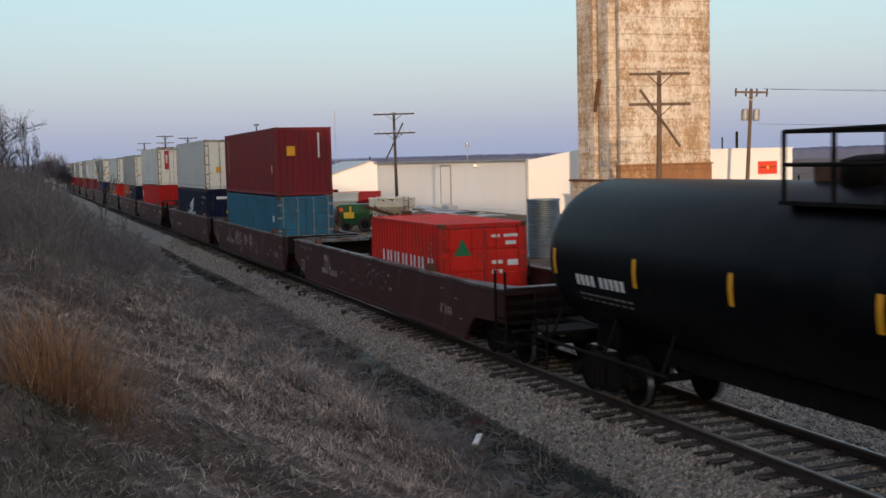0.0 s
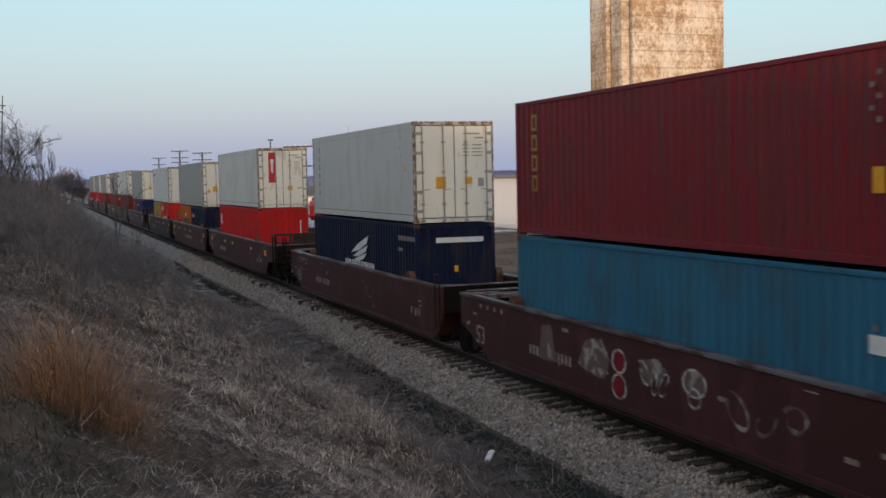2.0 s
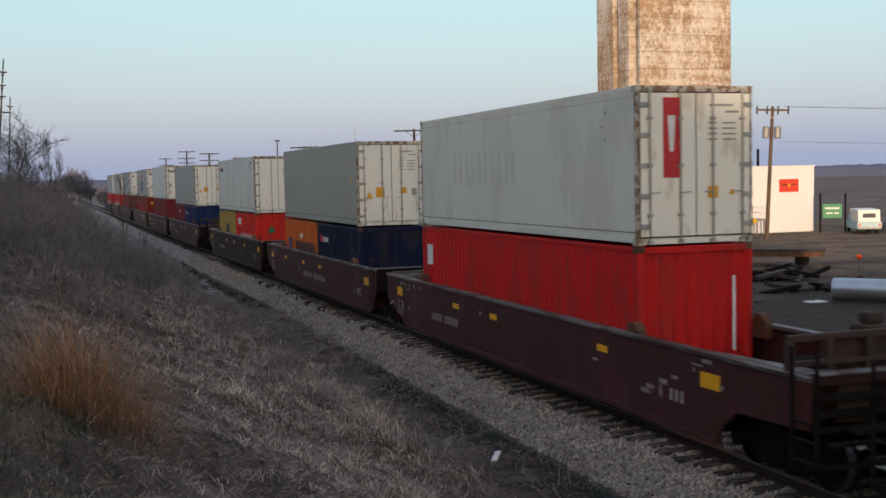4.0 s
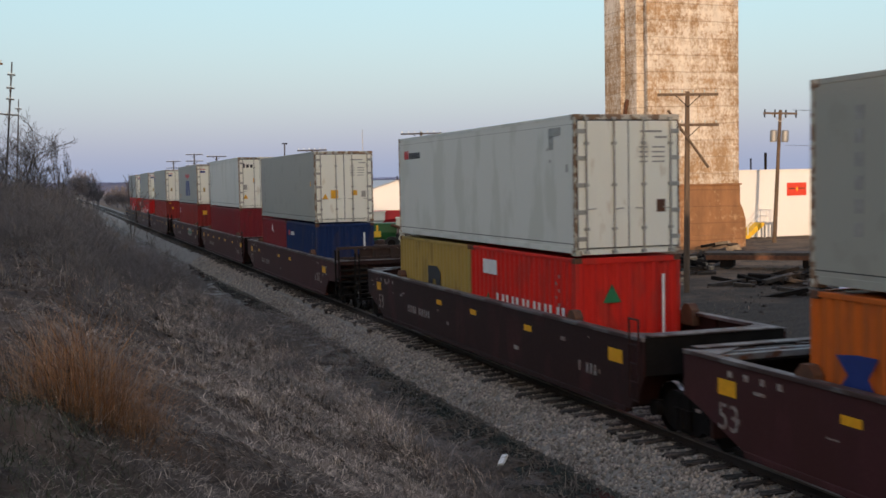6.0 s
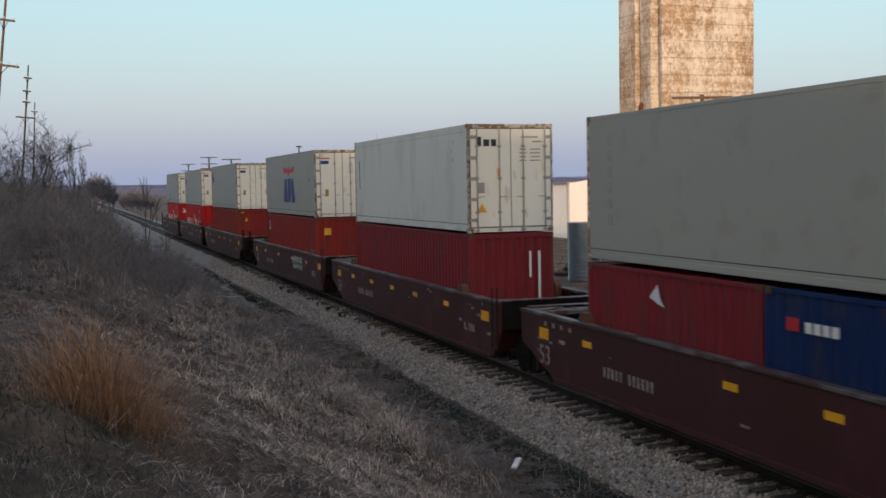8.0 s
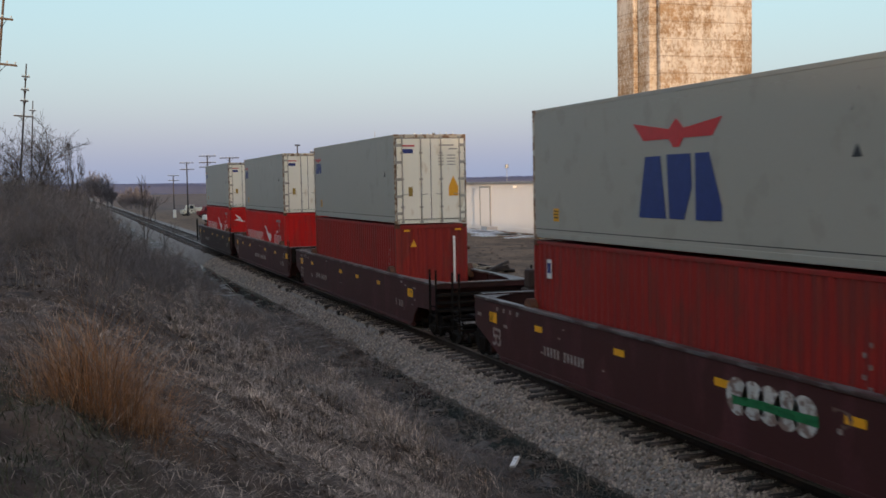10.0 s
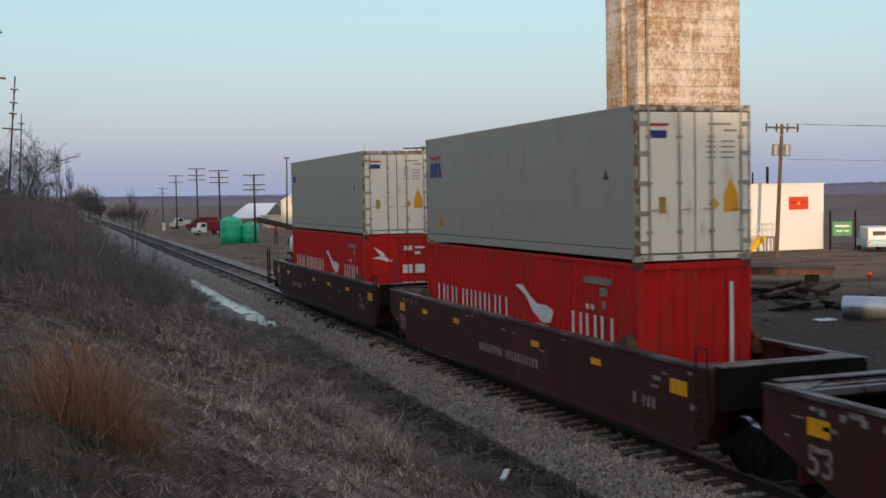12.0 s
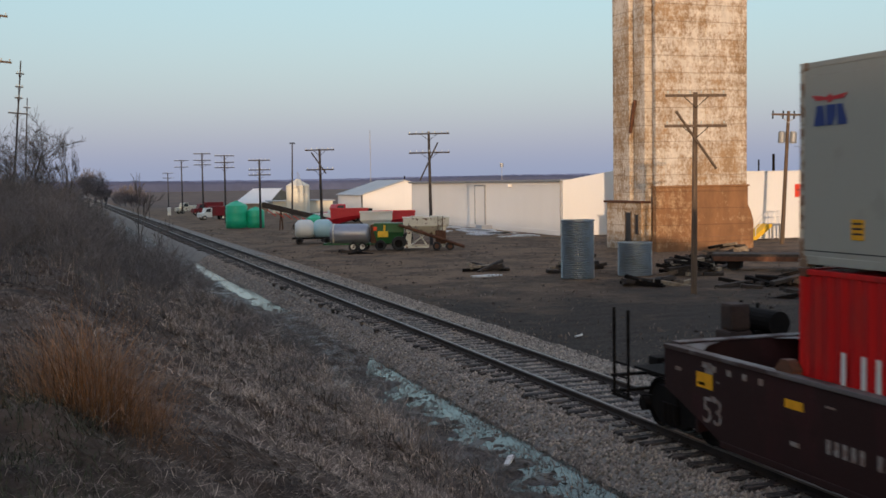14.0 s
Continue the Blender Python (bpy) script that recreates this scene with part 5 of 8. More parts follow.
    part("bottom_valve", boxes((-0.25, 0.25, -0.3, 0.3, 0.75, 1.25), bevel=0.06), "dark_iron", u)
    return rides(u, 12.65)


tank_car()
# ---- buildings and yard ----
YARD = -0.58
M["white_wall"] = surface("white painted metal siding", (0.74, 0.735, 0.72), 0.55, var=0.03, scale=0.3, fine=12, bump=0.03, stretch=(1, 1, 0.3))
M["roof_metal"] = surface("dull grey roofing metal", (0.38, 0.40, 0.43), 0.5, 0.3, var=0.12, scale=0.5)
M["window_dark"] = surface("dark opening", (0.02, 0.02, 0.022), 0.4, var=0.2)
M["sign_red"] = surface("red sign board", (0.62, 0.05, 0.02), 0.5, var=0.08, scale=3)
M["sign_green"] = surface("green sign board", (0.01, 0.22, 0.09), 0.5, var=0.1, scale=3)
M["safety_yellow"] = surface("yellow safety paint", (0.72, 0.44, 0.02), 0.5, var=0.15, scale=3)
M["pole_wood"] = surface("weathered brown pole timber", (0.11, 0.075, 0.05), 0.85, var=0.35, scale=2, fine=30, bump=0.4, stretch=(6, 6, 0.6))
# Same timber with shade put into its colour, for poles out of the sun.
M["pole_shaded"] = surface("pole timber darkened for shade", (0.040, 0.036, 0.036), 0.85, var=0.35, scale=2, fine=30, bump=0.4, stretch=(6, 6, 0.6))
M["glass_cap"] = surface("pale insulator glass", (0.5, 0.53, 0.5), 0.25, var=0.2)
M["grey_iron"] = surface("grey painted steel", (0.28, 0.29, 0.30), 0.5, 0.3, var=0.15, scale=2)
M["galv_sheet"] = surface("galvanised corrugated steel", (0.40, 0.455, 0.51), 0.36, 0.8, var=0.12, scale=1.3, wear=((0.36, 0.39, 0.41), 0.2, 2.5))
M["poly_green"] = surface("bright green plastic tank", (0.012, 0.46, 0.26), 0.4, var=0.1, scale=1.0)
M["poly_white"] = surface("milky white plastic tank", (0.66, 0.68, 0.66), 0.4, var=0.08, scale=1.0)
M["poly_blue"] = surface("pale blue plastic tank", (0.35, 0.55, 0.62), 0.4, var=0.08, scale=1.0)
M["stainless"] = surface("stainless steel shell", (0.32, 0.34, 0.39), 0.38, 0.6, var=0.1, scale=1.5)
M["farm_red"] = surface("farm machine red paint", (0.56, 0.012, 0.03), 0.45, var=0.12, scale=1.5)
M["farm_green"] = surface("farm machine green paint", (0.015, 0.10, 0.03), 0.45, var=0.2, scale=1.5)
M["farm_cream"] = surface("cream painted steel", (0.68, 0.65, 0.54), 0.45, var=0.12, scale=1.5, wear=(RUST, 0.12, 3))
M["tyre"] = surface("black tyre rubber", (0.02, 0.02, 0.02), 0.85, var=0.3)
M["car_glass"] = surface("dark vehicle glass", (0.03, 0.04, 0.05), 0.15, var=0.1)
M["bin_cream"] = surface("cream painted bin steel", (0.70, 0.67, 0.56), 0.5, var=0.05, scale=0.6)
M["scrap"] = surface("dark scrap timber and iron", (0.045, 0.033, 0.026), 0.85, var=0.5, scale=3, bump=0.5)
M["timber"] = surface("grey brown sawn timber", (0.14, 0.10, 0.07), 0.85, var=0.4, scale=4, bump=0.4, stretch=(1, 5, 5))
M["orange_marker"] = surface("bright orange plastic", (0.85, 0.08, 0.01), 0.5, var=0.08)
M["barn_wood"] = surface("weathered barn boards", (0.26, 0.21, 0.15), 0.85, var=0.35, scale=2, stretch=(5, 5, 0.6))


def elevator_material(name, paint, bare, share):
    """Old concrete with flaking paint and level casting lines."""
    m = bpy.data.materials.new(name)
    m.use_nodes = True
    nt = m.node_tree
    b = nt.nodes["Principled BSDF"]
    tc = nt.nodes.new("ShaderNodeTexCoord")

    def nz(scale, stretch, detail=8.0, rough=0.6):
        mp, n = nt.nodes.new("ShaderNodeMapping"), nt.nodes.new("ShaderNodeTexNoise")
        mp.inputs["Scale"].default_value = stretch
        n.inputs["Scale"].default_value, n.inputs["Detail"].default_value, n.inputs["Roughness"].default_value = scale, detail, rough
        nt.links.new(tc.outputs["Object"], mp.inputs[0])
        nt.links.new(mp.outputs[0], n.inputs["Vector"])
        return n.outputs["Fac"]

    def op(kind, a, c):
        n = nt.nodes.new("ShaderNodeMath")
        n.operation = kind
        for i, v in enumerate((a, c)):
            if isinstance(v, bpy.types.NodeSocket):
                nt.links.new(v, n.inputs[i])
            else:
                n.inputs[i].default_value = v
        return n.outputs[0]

    def rng(v, lo, hi):
        n = nt.nodes.new("ShaderNodeMapRange")
        n.inputs["From Min"].default_value, n.inputs["From Max"].default_value = lo, hi
        nt.links.new(v, n.inputs[0])
        return n.outputs[0]

    def mix(f, a, c):
        n = nt.nodes.new("ShaderNodeMix")
        n.data_type = "RGBA"
        for sock, v in ((n.inputs[0], f), (n.inputs[6], a), (n.inputs[7], c)):
            if isinstance(v, bpy.types.NodeSocket):
                nt.links.new(v, sock)
            else:
                sock.default_value = (*v, 1) if isinstance(v, tuple) else v
        return n.outputs[2]
    broad, streak, chip = nz(0.45, (1, 1, 0.4)), nz(2.6, (1.2, 1.2, 0.75)), nz(6.0, (1, 1, 0.8))
    level = nz(1.0, (0.15, 0.15, 1.7), 3.0)
    f = op("ADD", op("MULTIPLY", broad, 0.9), op("ADD", op("MULTIPLY", streak, 0.55), op("ADD", op("MULTIPLY", chip, 0.6), op("MULTIPLY", level, 0.5))))
    f = rng(f, 1.26 - share, 1.52 - share)
    bare_c = mix(rng(nz(1.1, (1, 1, 0.4)), 0.3, 0.7), tuple(c * 0.72 for c in bare), tuple(c * 1.2 for c in bare))
    paint_c = mix(rng(nz(2.0, (1, 1, 0.5)), 0.35, 0.7), paint, tuple(c * 0.75 for c in paint))
    col = mix(f, bare_c, paint_c)
    w = nt.nodes.new("ShaderNodeTexWave")
    w.wave_type, w.bands_direction = "BANDS", "Z"
    w.inputs["Scale"].default_value, w.inputs["Distortion"].default_value = 0.26, 0.6
    nt.links.new(tc.outputs["Object"], w.inputs["Vector"])
    line = rng(w.outputs["Fac"], 0.985, 1.0)
    col = mix(op("MULTIPLY", line, 0.45), col, tuple(c * 0.45 for c in bare))
    nt.links.new(col, b.inputs["Base Color"])
    b.inputs["Roughness"].default_value = 0.85
    bp = nt.nodes.new("ShaderNodeBump")
    bp.inputs["Strength"].default_value, bp.inputs["Distance"].default_value = 0.5, 0.03
    nt.links.new(op("SUBTRACT", op("ADD", f, chip), line), bp.inputs["Height"])
    nt.links.new(bp.outputs[0], b.inputs["Normal"])
    return m


M["elevator"] = elevator_material("flaking whitewash on tan concrete", (0.67, 0.61, 0.53), (0.31, 0.205, 0.115), 0.10)
M["elevator_base"] = elevator_material("stained brown concrete", (0.50, 0.34, 0.195), (0.235, 0.115, 0.05), -0.06)


def grain_elevator():
    t = thing("grain_elevator", "tall old concrete grain elevator with flaking whitewash", "grain elevator", pose(0, 0, YARD))
    top = 34.0
    part("main_bin", boxes((29.43, 36.35, 70.7, 77.3, 0.2, top), bevel=0.1), "elevator", t)
    part("base", boxes((29.42, 36.40, 70.64, 77.3, 0, 4.55), bevel=0.06), "elevator_base", t, "stained brown concrete base")
    part("ledge", boxes((29.42, 36.48, 70.56, 77.3, 4.55, 4.68), bevel=0.03), "elevator_base", t)
    part("plinth", boxes((29.42, 36.5, 70.5, 77.3, -0.3, 0.95), bevel=0.05), "elevator_base", t)
    part("base_corner", boxes((28.81, 29.41, 70.642, 71.2, 0.95, 4.55), bevel=0.03), "elevator_base", t)
    part("ledge_corner", boxes((28.72, 29.41, 70.562, 71.25, 4.55, 4.68), bevel=0.02), "elevator_base", t)
    part("plinth_corner", boxes((28.74, 29.41, 70.502, 71.25, -0.3, 0.95), bevel=0.03), "elevator_base", t)
    # piers on the side towards the track, with recesses between them
    for y0, y1 in ((70.7, 71.15), (72.3, 74.0), (74.65, 77.3)):
        part("pier", boxes((28.85, 29.5, y0, y1, -0.2, top), bevel=0.12), "elevator", t)
    for x in (29.6, 32.95, 35.95):
        part("pilaster", boxes((x - 0.10, x + 0.10, 70.64, 70.74, 4.7, top), bevel=0.03), "elevator", t)
    part("annex", boxes((28.2, 28.85, 71.7, 77.1, 0, 3.45), bevel=0.05), "elevator", t)
    part("annex_roof", boxes((28.02, 28.9, 71.5, 77.3, 3.45, 3.6), bevel=0.03), "rust", t, "rusty annex roof edge")
    for y0, y1, z0, z1 in ((73.2, 74.0, 0.6, 2.75), (72.1, 72.55, 1.2, 2.6)):
        part("opening", boxes((28.16, 28.3, y0, y1, z0, z1)), "window_dark", t)
        part("opening_frame", boxes((28.13, 28.28, y0 - 0.08, y0, z0, z1 + 0.08)), "timber", t)
        part("opening_frame", boxes((28.13, 28.28, y1, y1 + 0.08, z0, z1 + 0.08)), "timber", t)
    bm = bmesh.new()
    prism(bm, [(36.4, 0), (37.1, 0), (37.1, 2.0), (36.85, 2.8), (36.4, 3.6)], 71.0, 72.2, "y")
    part("buttress", bm, "elevator_base", t)
    part("spout", rods(((28.65, 74.1, 8.6), (28.65, 73.4, 10.9), 0.14)), "rust", t, "rusty grain spout")


grain_elevator()


def siding_wall(bm, p0, p1, z0, z1_0, z1_1):
    """A wall slab of siding from p0 to p1; its top may slope."""
    p0, p1 = Vector((*p0, 0)), Vector((*p1, 0))
    d = (p1 - p0).normalized()
    nrm = Vector((d.y, -d.x, 0))
    L = (p1 - p0).length

    def slab(a, b, t0, t1):
        vs = []
        for off in (t0, t1):
            for s in (a, b):
                q = p0 + d * s + nrm * off
                zt = z1_0 + (z1_1 - z1_0) * s / L
                vs.append((bm.verts.new((q.x, q.y, z0)), bm.verts.new((q.x, q.y, zt))))
        (a0, a1), (b0, b1), (c0, c1), (d0, d1) = vs
        for f in ((a0, b0, b1, a1), (c0, c1, d1, d0), (a0, a1, c1, c0), (b0, d0, d1, b1), (a1, b1, d1, c1), (a0, c0, d0, b0)):
            bm.faces.new(f)
    slab(0, L, -0.15, 0)
    return bm


def long_warehouse():
    t = thing("warehouse", "long low white metal warehouse with a plain door", "warehouse", pose(0, 0, YARD))
    x0, x1, y0, y1, eave, ridge = 33.0, 57.0, 95.3, 142.5, 5.15, 7.1
    part("wall", siding_wall(bmesh.new(), (x0, y1), (x0, 119.2), 0, eave, eave), "white_wall", t)
    part("wall", siding_wall(bmesh.new(), (x0, 119.2), (x0, y0), 0, eave, eave), "white_wall", t)
    part("gable_wall", siding_wall(bmesh.new(), (x0 + 0.15, y0 - 0.003), (45, y0 - 0.003), 0, eave, ridge), "white_wall", t)
    part("gable_wall", siding_wall(bmesh.new(), (45, y0), (x1, y0), 0, ridge, eave), "white_wall", t)
    part("wall", siding_wall(bmesh.new(), (x1, y0), (x1, y1), 0, eave, eave), "white_wall", t)
    part("gable_wall", siding_wall(bmesh.new(), (x1, y1), (45, y1), 0, eave, eave), "white_wall", t)
    part("gable_wall", siding_wall(bmesh.new(), (45, y1), (x0, y1), 0, eave, eave), "white_wall", t)
    bm = bmesh.new()
    box(bm, x0 - 0.35, x1 + 0.2, y0 + 0.05, y1 + 0.2, eave, eave + 0.12)
    part("roof", bm, "roof_metal", t, "flat dull grey metal roof")
    part("fascia", boxes((x0 - 0.4, x0 - 0.36, y0 - 0.3, y1 + 0.3, eave - 0.08, eave + 0.12)), "grey_iron", t)
    part("door", boxes((x0 - 0.09, x0 - 0.02, 115.4, 118.3, 0.5, 4.65), bevel=0.03), "white_wall", t)
    part("door_frame", boxes((x0 - 0.12, x0 - 0.03, 118.3, 118.5, 0.4, 4.75), (x0 - 0.12, x0 - 0.03, 115.2, 115.4, 0.4, 4.75), (x0 - 0.12, x0 - 0.03, 115.2, 118.5, 4.65, 4.8)), "grey_iron", t)
    part("downpipe", rods(((x0 - 0.12, y0 + 0.25, 0), (x0 - 0.12, y0 + 0.25, eave), 0.06)), "grey_iron", t)
    part("wall_lamp", boxes((x0 - 0.5, x0 - 0.05, 107.6, 108.0, 4.55, 4.85), bevel=0.05), "white_wall", t)
    part("foundation", boxes((x0 - 0.08, x0, y0, y1, -0.3, 0.45), (x0, x1, y0 - 0.08, y0, -0.3, 0.45)), "white_wall", t)
    part("step", boxes((x0 - 1.3, x0 - 0.1, 113.2, 115.0, -0.2, 0.45), bevel=0.03), "roof_metal", t)


long_warehouse()


def gable_shed():
    t = thing("shed", "white metal shed with a pale gabled roof", "shed", pose(0, 0, YARD))
    xa, xm, xb, ya, yb = 31.5, 38.2, 45.0, 163.0, 178.0
    e, r = 3.4, 5.5
    part("wall", siding_wall(bmesh.new(), (xa, yb), (xa, ya), 0, e, e), "white_wall", t)
    part("gable_wall", siding_wall(bmesh.new(), (xa, ya), (xm, ya), 0, e, r), "white_wall", t)
    part("gable_wall", siding_wall(bmesh.new(), (xm, ya), (xb, ya), 0, r, e), "white_wall", t)
    part("wall", siding_wall(bmesh.new(), (xb, ya), (xb, yb), 0, e, e), "white_wall", t)
    bm = bmesh.new()
    prism(bm, [(xa - 0.3, e - 0.08), (xm, r), (xb + 0.3, e - 0.08), (xb + 0.3, e + 0.06), (xm, r + 0.14), (xa - 0.3, e + 0.06)], ya - 0.25, yb + 0.25, "y")
    part("roof", bm, "roof_metal", t)
    part("vent_pipe", rods(((xm + 0.2, ya + 0.5, r), (xm + 0.2, ya + 0.5, r + 0.7), 0.09)), "dark_iron", t)


gable_shed()


def office_block():
    t = thing("office_building", "plain white box building with a red sign", "building", pose(0, 0, YARD))
    x0, x1, y0, y1, h = 43.0, 51.6, 81.0, 92.0, 5.6
    part("wall", boxes((x0, x1, y0, y0 + 0.25, 0, h), bevel=0.02), "white_wall", t)
    part("wall", boxes((x0, x0 + 0.25, y0 + 0.25, y1, 0, h), bevel=0.02), "white_wall", t)
    part("wall", boxes((x1 - 0.25, x1, y0 + 0.25, y1, 0, h), bevel=0.02), "white_wall", t)
    part("wall", boxes((x0, x1, y1, y1 + 0.25, 0, h), bevel=0.02), "white_wall", t)
    part("roof", boxes((x0 + 0.25, x1 - 0.25, y0 + 0.25, y1, h - 0.3, h - 0.15)), "roof_metal", t)
    part("coping", boxes((x0 - 0.08, x1 + 0.08, y0 - 0.08, y0 + 0.3, h, h + 0.1), (x0 - 0.08, x0 + 0.3, y0 + 0.3, y1 + 0.3, h, h + 0.1), bevel=0.02), "white_wall", t)
    sg = part("sign", boxes((48.0, 49.95, y0 - 0.08, y0 - 0.01, 3.45, 4.55), bevel=0.02), "sign_red", t, "red sign board with a small yellow shape")
    part("emblem", prism(bmesh.new(), [(48.85, 4.0), (49.0, 4.2), (49.1, 4.0), (49.0, 3.8)], y0 - 0.09, y0 - 0.081, "y"), "safety_yellow", sg)
    part("lettering", boxes((48.15, 48.75, y0 - 0.088, y0 - 0.081, 4.0, 4.1), (49.15, 49.8, y0 - 0.088, y0 - 0.081, 4.02, 4.1)), "rust", sg)
    part("vent_pipe", rods(((45.8, 83, h), (45.8, 83, h + 1.1), 0.07), ((48.0, 84, h), (48.0, 84, h + 1.6), 0.12)), "dark_iron", t)
    st = thing("loading_stair", "yellow loading ramp with white handrails", "stairs", pose(0, 0, YARD))
    bm = bmesh.new()
    prism(bm, [(42.6, 0), (44.3, 1.3), (44.7, 1.3), (44.7, 1.05), (43.2, 0)], 79.5, 80.7, "y")
    part("ramp", bm, "safety_yellow", st)
    part("landing", boxes((44.7, 45.7, 79.5, 80.9, 1.15, 1.3)), "grey_iron", st)
    for x, z in ((43.1, 0.3), (44.3, 1.3), (45.0, 1.3), (45.65, 1.3)):
        part("rail_post", rods(((x, 79.5, z), (x, 79.5, z + 1.1), 0.03), n=8), "white_wall", st)
    for z in (0.6, 1.1):
        part("handrail", rods(((43.1, 79.5, 0.3 + z), (44.3, 79.5, 1.3 + z), 0.03), n=8), "white_wall", st)
        part("handrail", rods(((44.3, 79.5, 1.3 + z), (45.65, 79.5, 1.3 + z), 0.03), n=8), "white_wall", st)
    for x in (44.85, 45.55):
        part("post", boxes((x - 0.06, x + 0.06, 79.6, 79.72, 0, 1.15)), "grey_iron", st)


office_block()


def utility_pole(x, y, h, arms, label, brace=None, lean=0.0, group="telegraph poles along the yard", base=YARD, turn=0.0, wood="pole_shaded"):
    """arms: (height from the top, half length)."""
    t = thing("utility_pole", label, "utility pole", pose(x, y, base, 0, lean, turn), group=group)
    bm = rod(bmesh.new(), (0, 0, -0.4), (0, 0, h), 0.15 if h < 12 else 0.11, 12, 0.10 if h < 12 else 0.06)
    part("pole", bm, wood, t)
    for dz, half in arms:
        z = h - dz
        arm = part("crossarm", boxes((-half, half, -0.17, -0.08, z - 0.06, z + 0.06), bevel=0.01), wood, t)
        n = max(2, int(half * 2 / 0.5))
        for k in range(n + 1):
            xx = -half + 0.12 + (2 * half - 0.24) * k / n
            bm = turned(bmesh.new(), [(0.015, z + 0.06), (0.015, z + 0.12), (0.045, z + 0.12), (0.04, z + 0.2), (0, z + 0.22)], 8, Matrix.Translation((xx, -0.125, 0)))
            part("insulator", bm, "glass_cap", arm)
        part("arm_brace", rods(((-half * 0.4, -0.15, z - 0.05), (0, -0.15, z - 0.55), 0.018), ((half * 0.4, -0.15, z - 0.05), (0, -0.15, z - 0.55), 0.018), n=6), "dark_iron", arm)
    if brace:
        (xa, za), (xb, zb) = brace
        part("loose_crossarm", rods(((xa, -0.25, za), (xb, -0.25, zb), 0.06), n=6), wood, t, "broken crossarm hanging aslant")
    return t


TEN = "old dark telegraph pole with two crossarms"
utility_pole(15.65, 44.1, 9.0, ((0.15, 1.35), (1.5, 1.38)), "old brown telegraph pole with broken slanting crossarm", ((-0.9, 8.15), (0.9, 5.6)), 0.5, turn=-20, wood="pole_wood")
utility_pole(17.7, 88.0, 9.34, ((0.19, 1.68), (1.74, 1.68)), "dark telegraph pole with two crossarms and loose brace", ((0.71, 8.43), (-0.84, 5.34)), -0.6, turn=-14)
utility_pole(11.0, 98.9, 8.3, ((0.1, 1.3), (1.85, 1.25)), "dark telegraph pole with broken slanting crossarm", ((-0.75, 8.0), (0.5, 6.1)), -0.8, turn=-10)
utility_pole(11.45, 134.2, 8.2, ((0.1, 1.3), (1.25, 1.3), (1.85, 1.3)), "dark telegraph pole with three crossarms", turn=-8)
utility_pole(10.25, 155.2, 9.3, ((0.1, 1.3), (1.0, 1.3), (1.7, 1.3)), "dark telegraph pole with three crossarms", turn=-6)
utility_pole(9.85, 177.0, 10.2, ((0.1, 1.3), (1.1, 1.3), (1.8, 1.3)), "dark telegraph pole with three crossarms", turn=-6)
utility_pole(10.5, 214.4, 10.0, ((0.1, 1.3), (1.3, 1.3)), TEN, turn=-5)
utility_pole(14.4, 286.0, 8.5, ((0.1, 1.3), (1.3, 1.3)), TEN, turn=-5)
utility_pole(-15.28, 110, 13.26, ((1.2, 0.35), (2.4, 0.35), (3.4, 0.35), (4.8, 0.85)), "tall thin dark power pole above the brush", group="power poles above the bank", base=3.0, lean=4.9)
utility_pole(-15.34, 150, 13.65, ((1.2, 0.4),), "tall thin dark power pole above the brush", group="power poles above the bank", base=2.2, lean=3.1)
utility_pole(-15.55, 70, 14.4, ((0.6, 0.6), (2.8, 0.6), (5.4, 1.0)), "tall weathered power pole above the brush", group="power poles above the bank", base=3.0, lean=6.1, wood="pole_wood")


def transformer_pole():
    t = thing("transformer_pole", "leaning brown power pole with two transformer cans", "utility pole", pose(41.3, 73.4, YARD, 0, 2.6, -32))
    part("pole", rod(bmesh.new(), (0, 0, -0.4), (0, 0, 10.2), 0.17, 12, 0.12), "pole_wood", t)
    arm = part("crossarm", boxes((-1.25, 1.25, -0.2, -0.1, 9.85, 10.0), bevel=0.01), "pole_wood", t)
    bm = bmesh.new()
    for x in (-1.15, -0.4, 0.4, 1.15):
        turned(bm, [(0.02, 10.0), (0.06, 10.05), (0.05, 10.2), (0, 10.25)], 8, Matrix.Translation((x, -0.15, 0)))
        box(bm, x - 0.05, x + 0.05, -0.2, -0.1, 9.6, 9.85)
    part("insulators", bm, "dark_iron", arm)
    for x in (-0.42, 0.42):
        bm = turned(bmesh.new(), [(0, 7.75), (0.24, 7.75), (0.27, 7.85), (0.27, 8.55), (0.22, 8.65), (0, 8.68)], 20, Matrix.Translation((x, -0.2, 0)))
        part("transformer", bm, "grey_iron", t, smooth=False)
    part("arm_brace", rods(((-0.6, -0.15, 9.85), (0, -0.15, 9.3), 0.03), ((0.6, -0.15, 9.85), (0, -0.15, 9.3), 0.03), n=6), "grey_iron", t)


transformer_pole()


def wire(points, r=0.011, name="power_line", label="thin sagging overhead power wire"):
    bm = bmesh.new()
    for p, q, sag in points:
        p, q = Vector(p), Vector(q)
        prev = p
        for k in range(1, 13):
            u = k / 12
            c = p.lerp(q, u) - Vector((0, 0, sag * 4 * u * (1 - u)))
            rod(bm, prev, c, r, 5)
            prev = c
    ob = part(name, bm, "dark_iron")
    tagged(ob, label, "cable", "overhead wires")


wire([((42.5, 72.8, 9.6), (130, 60, 10.5), 1.0)])
wire([((42.0, 72.9, 6.9), (130, 56, 6.6), 0.6)])
wire([((42.9, 72.3, 9.5), (140, 40, 11), 1.2)])


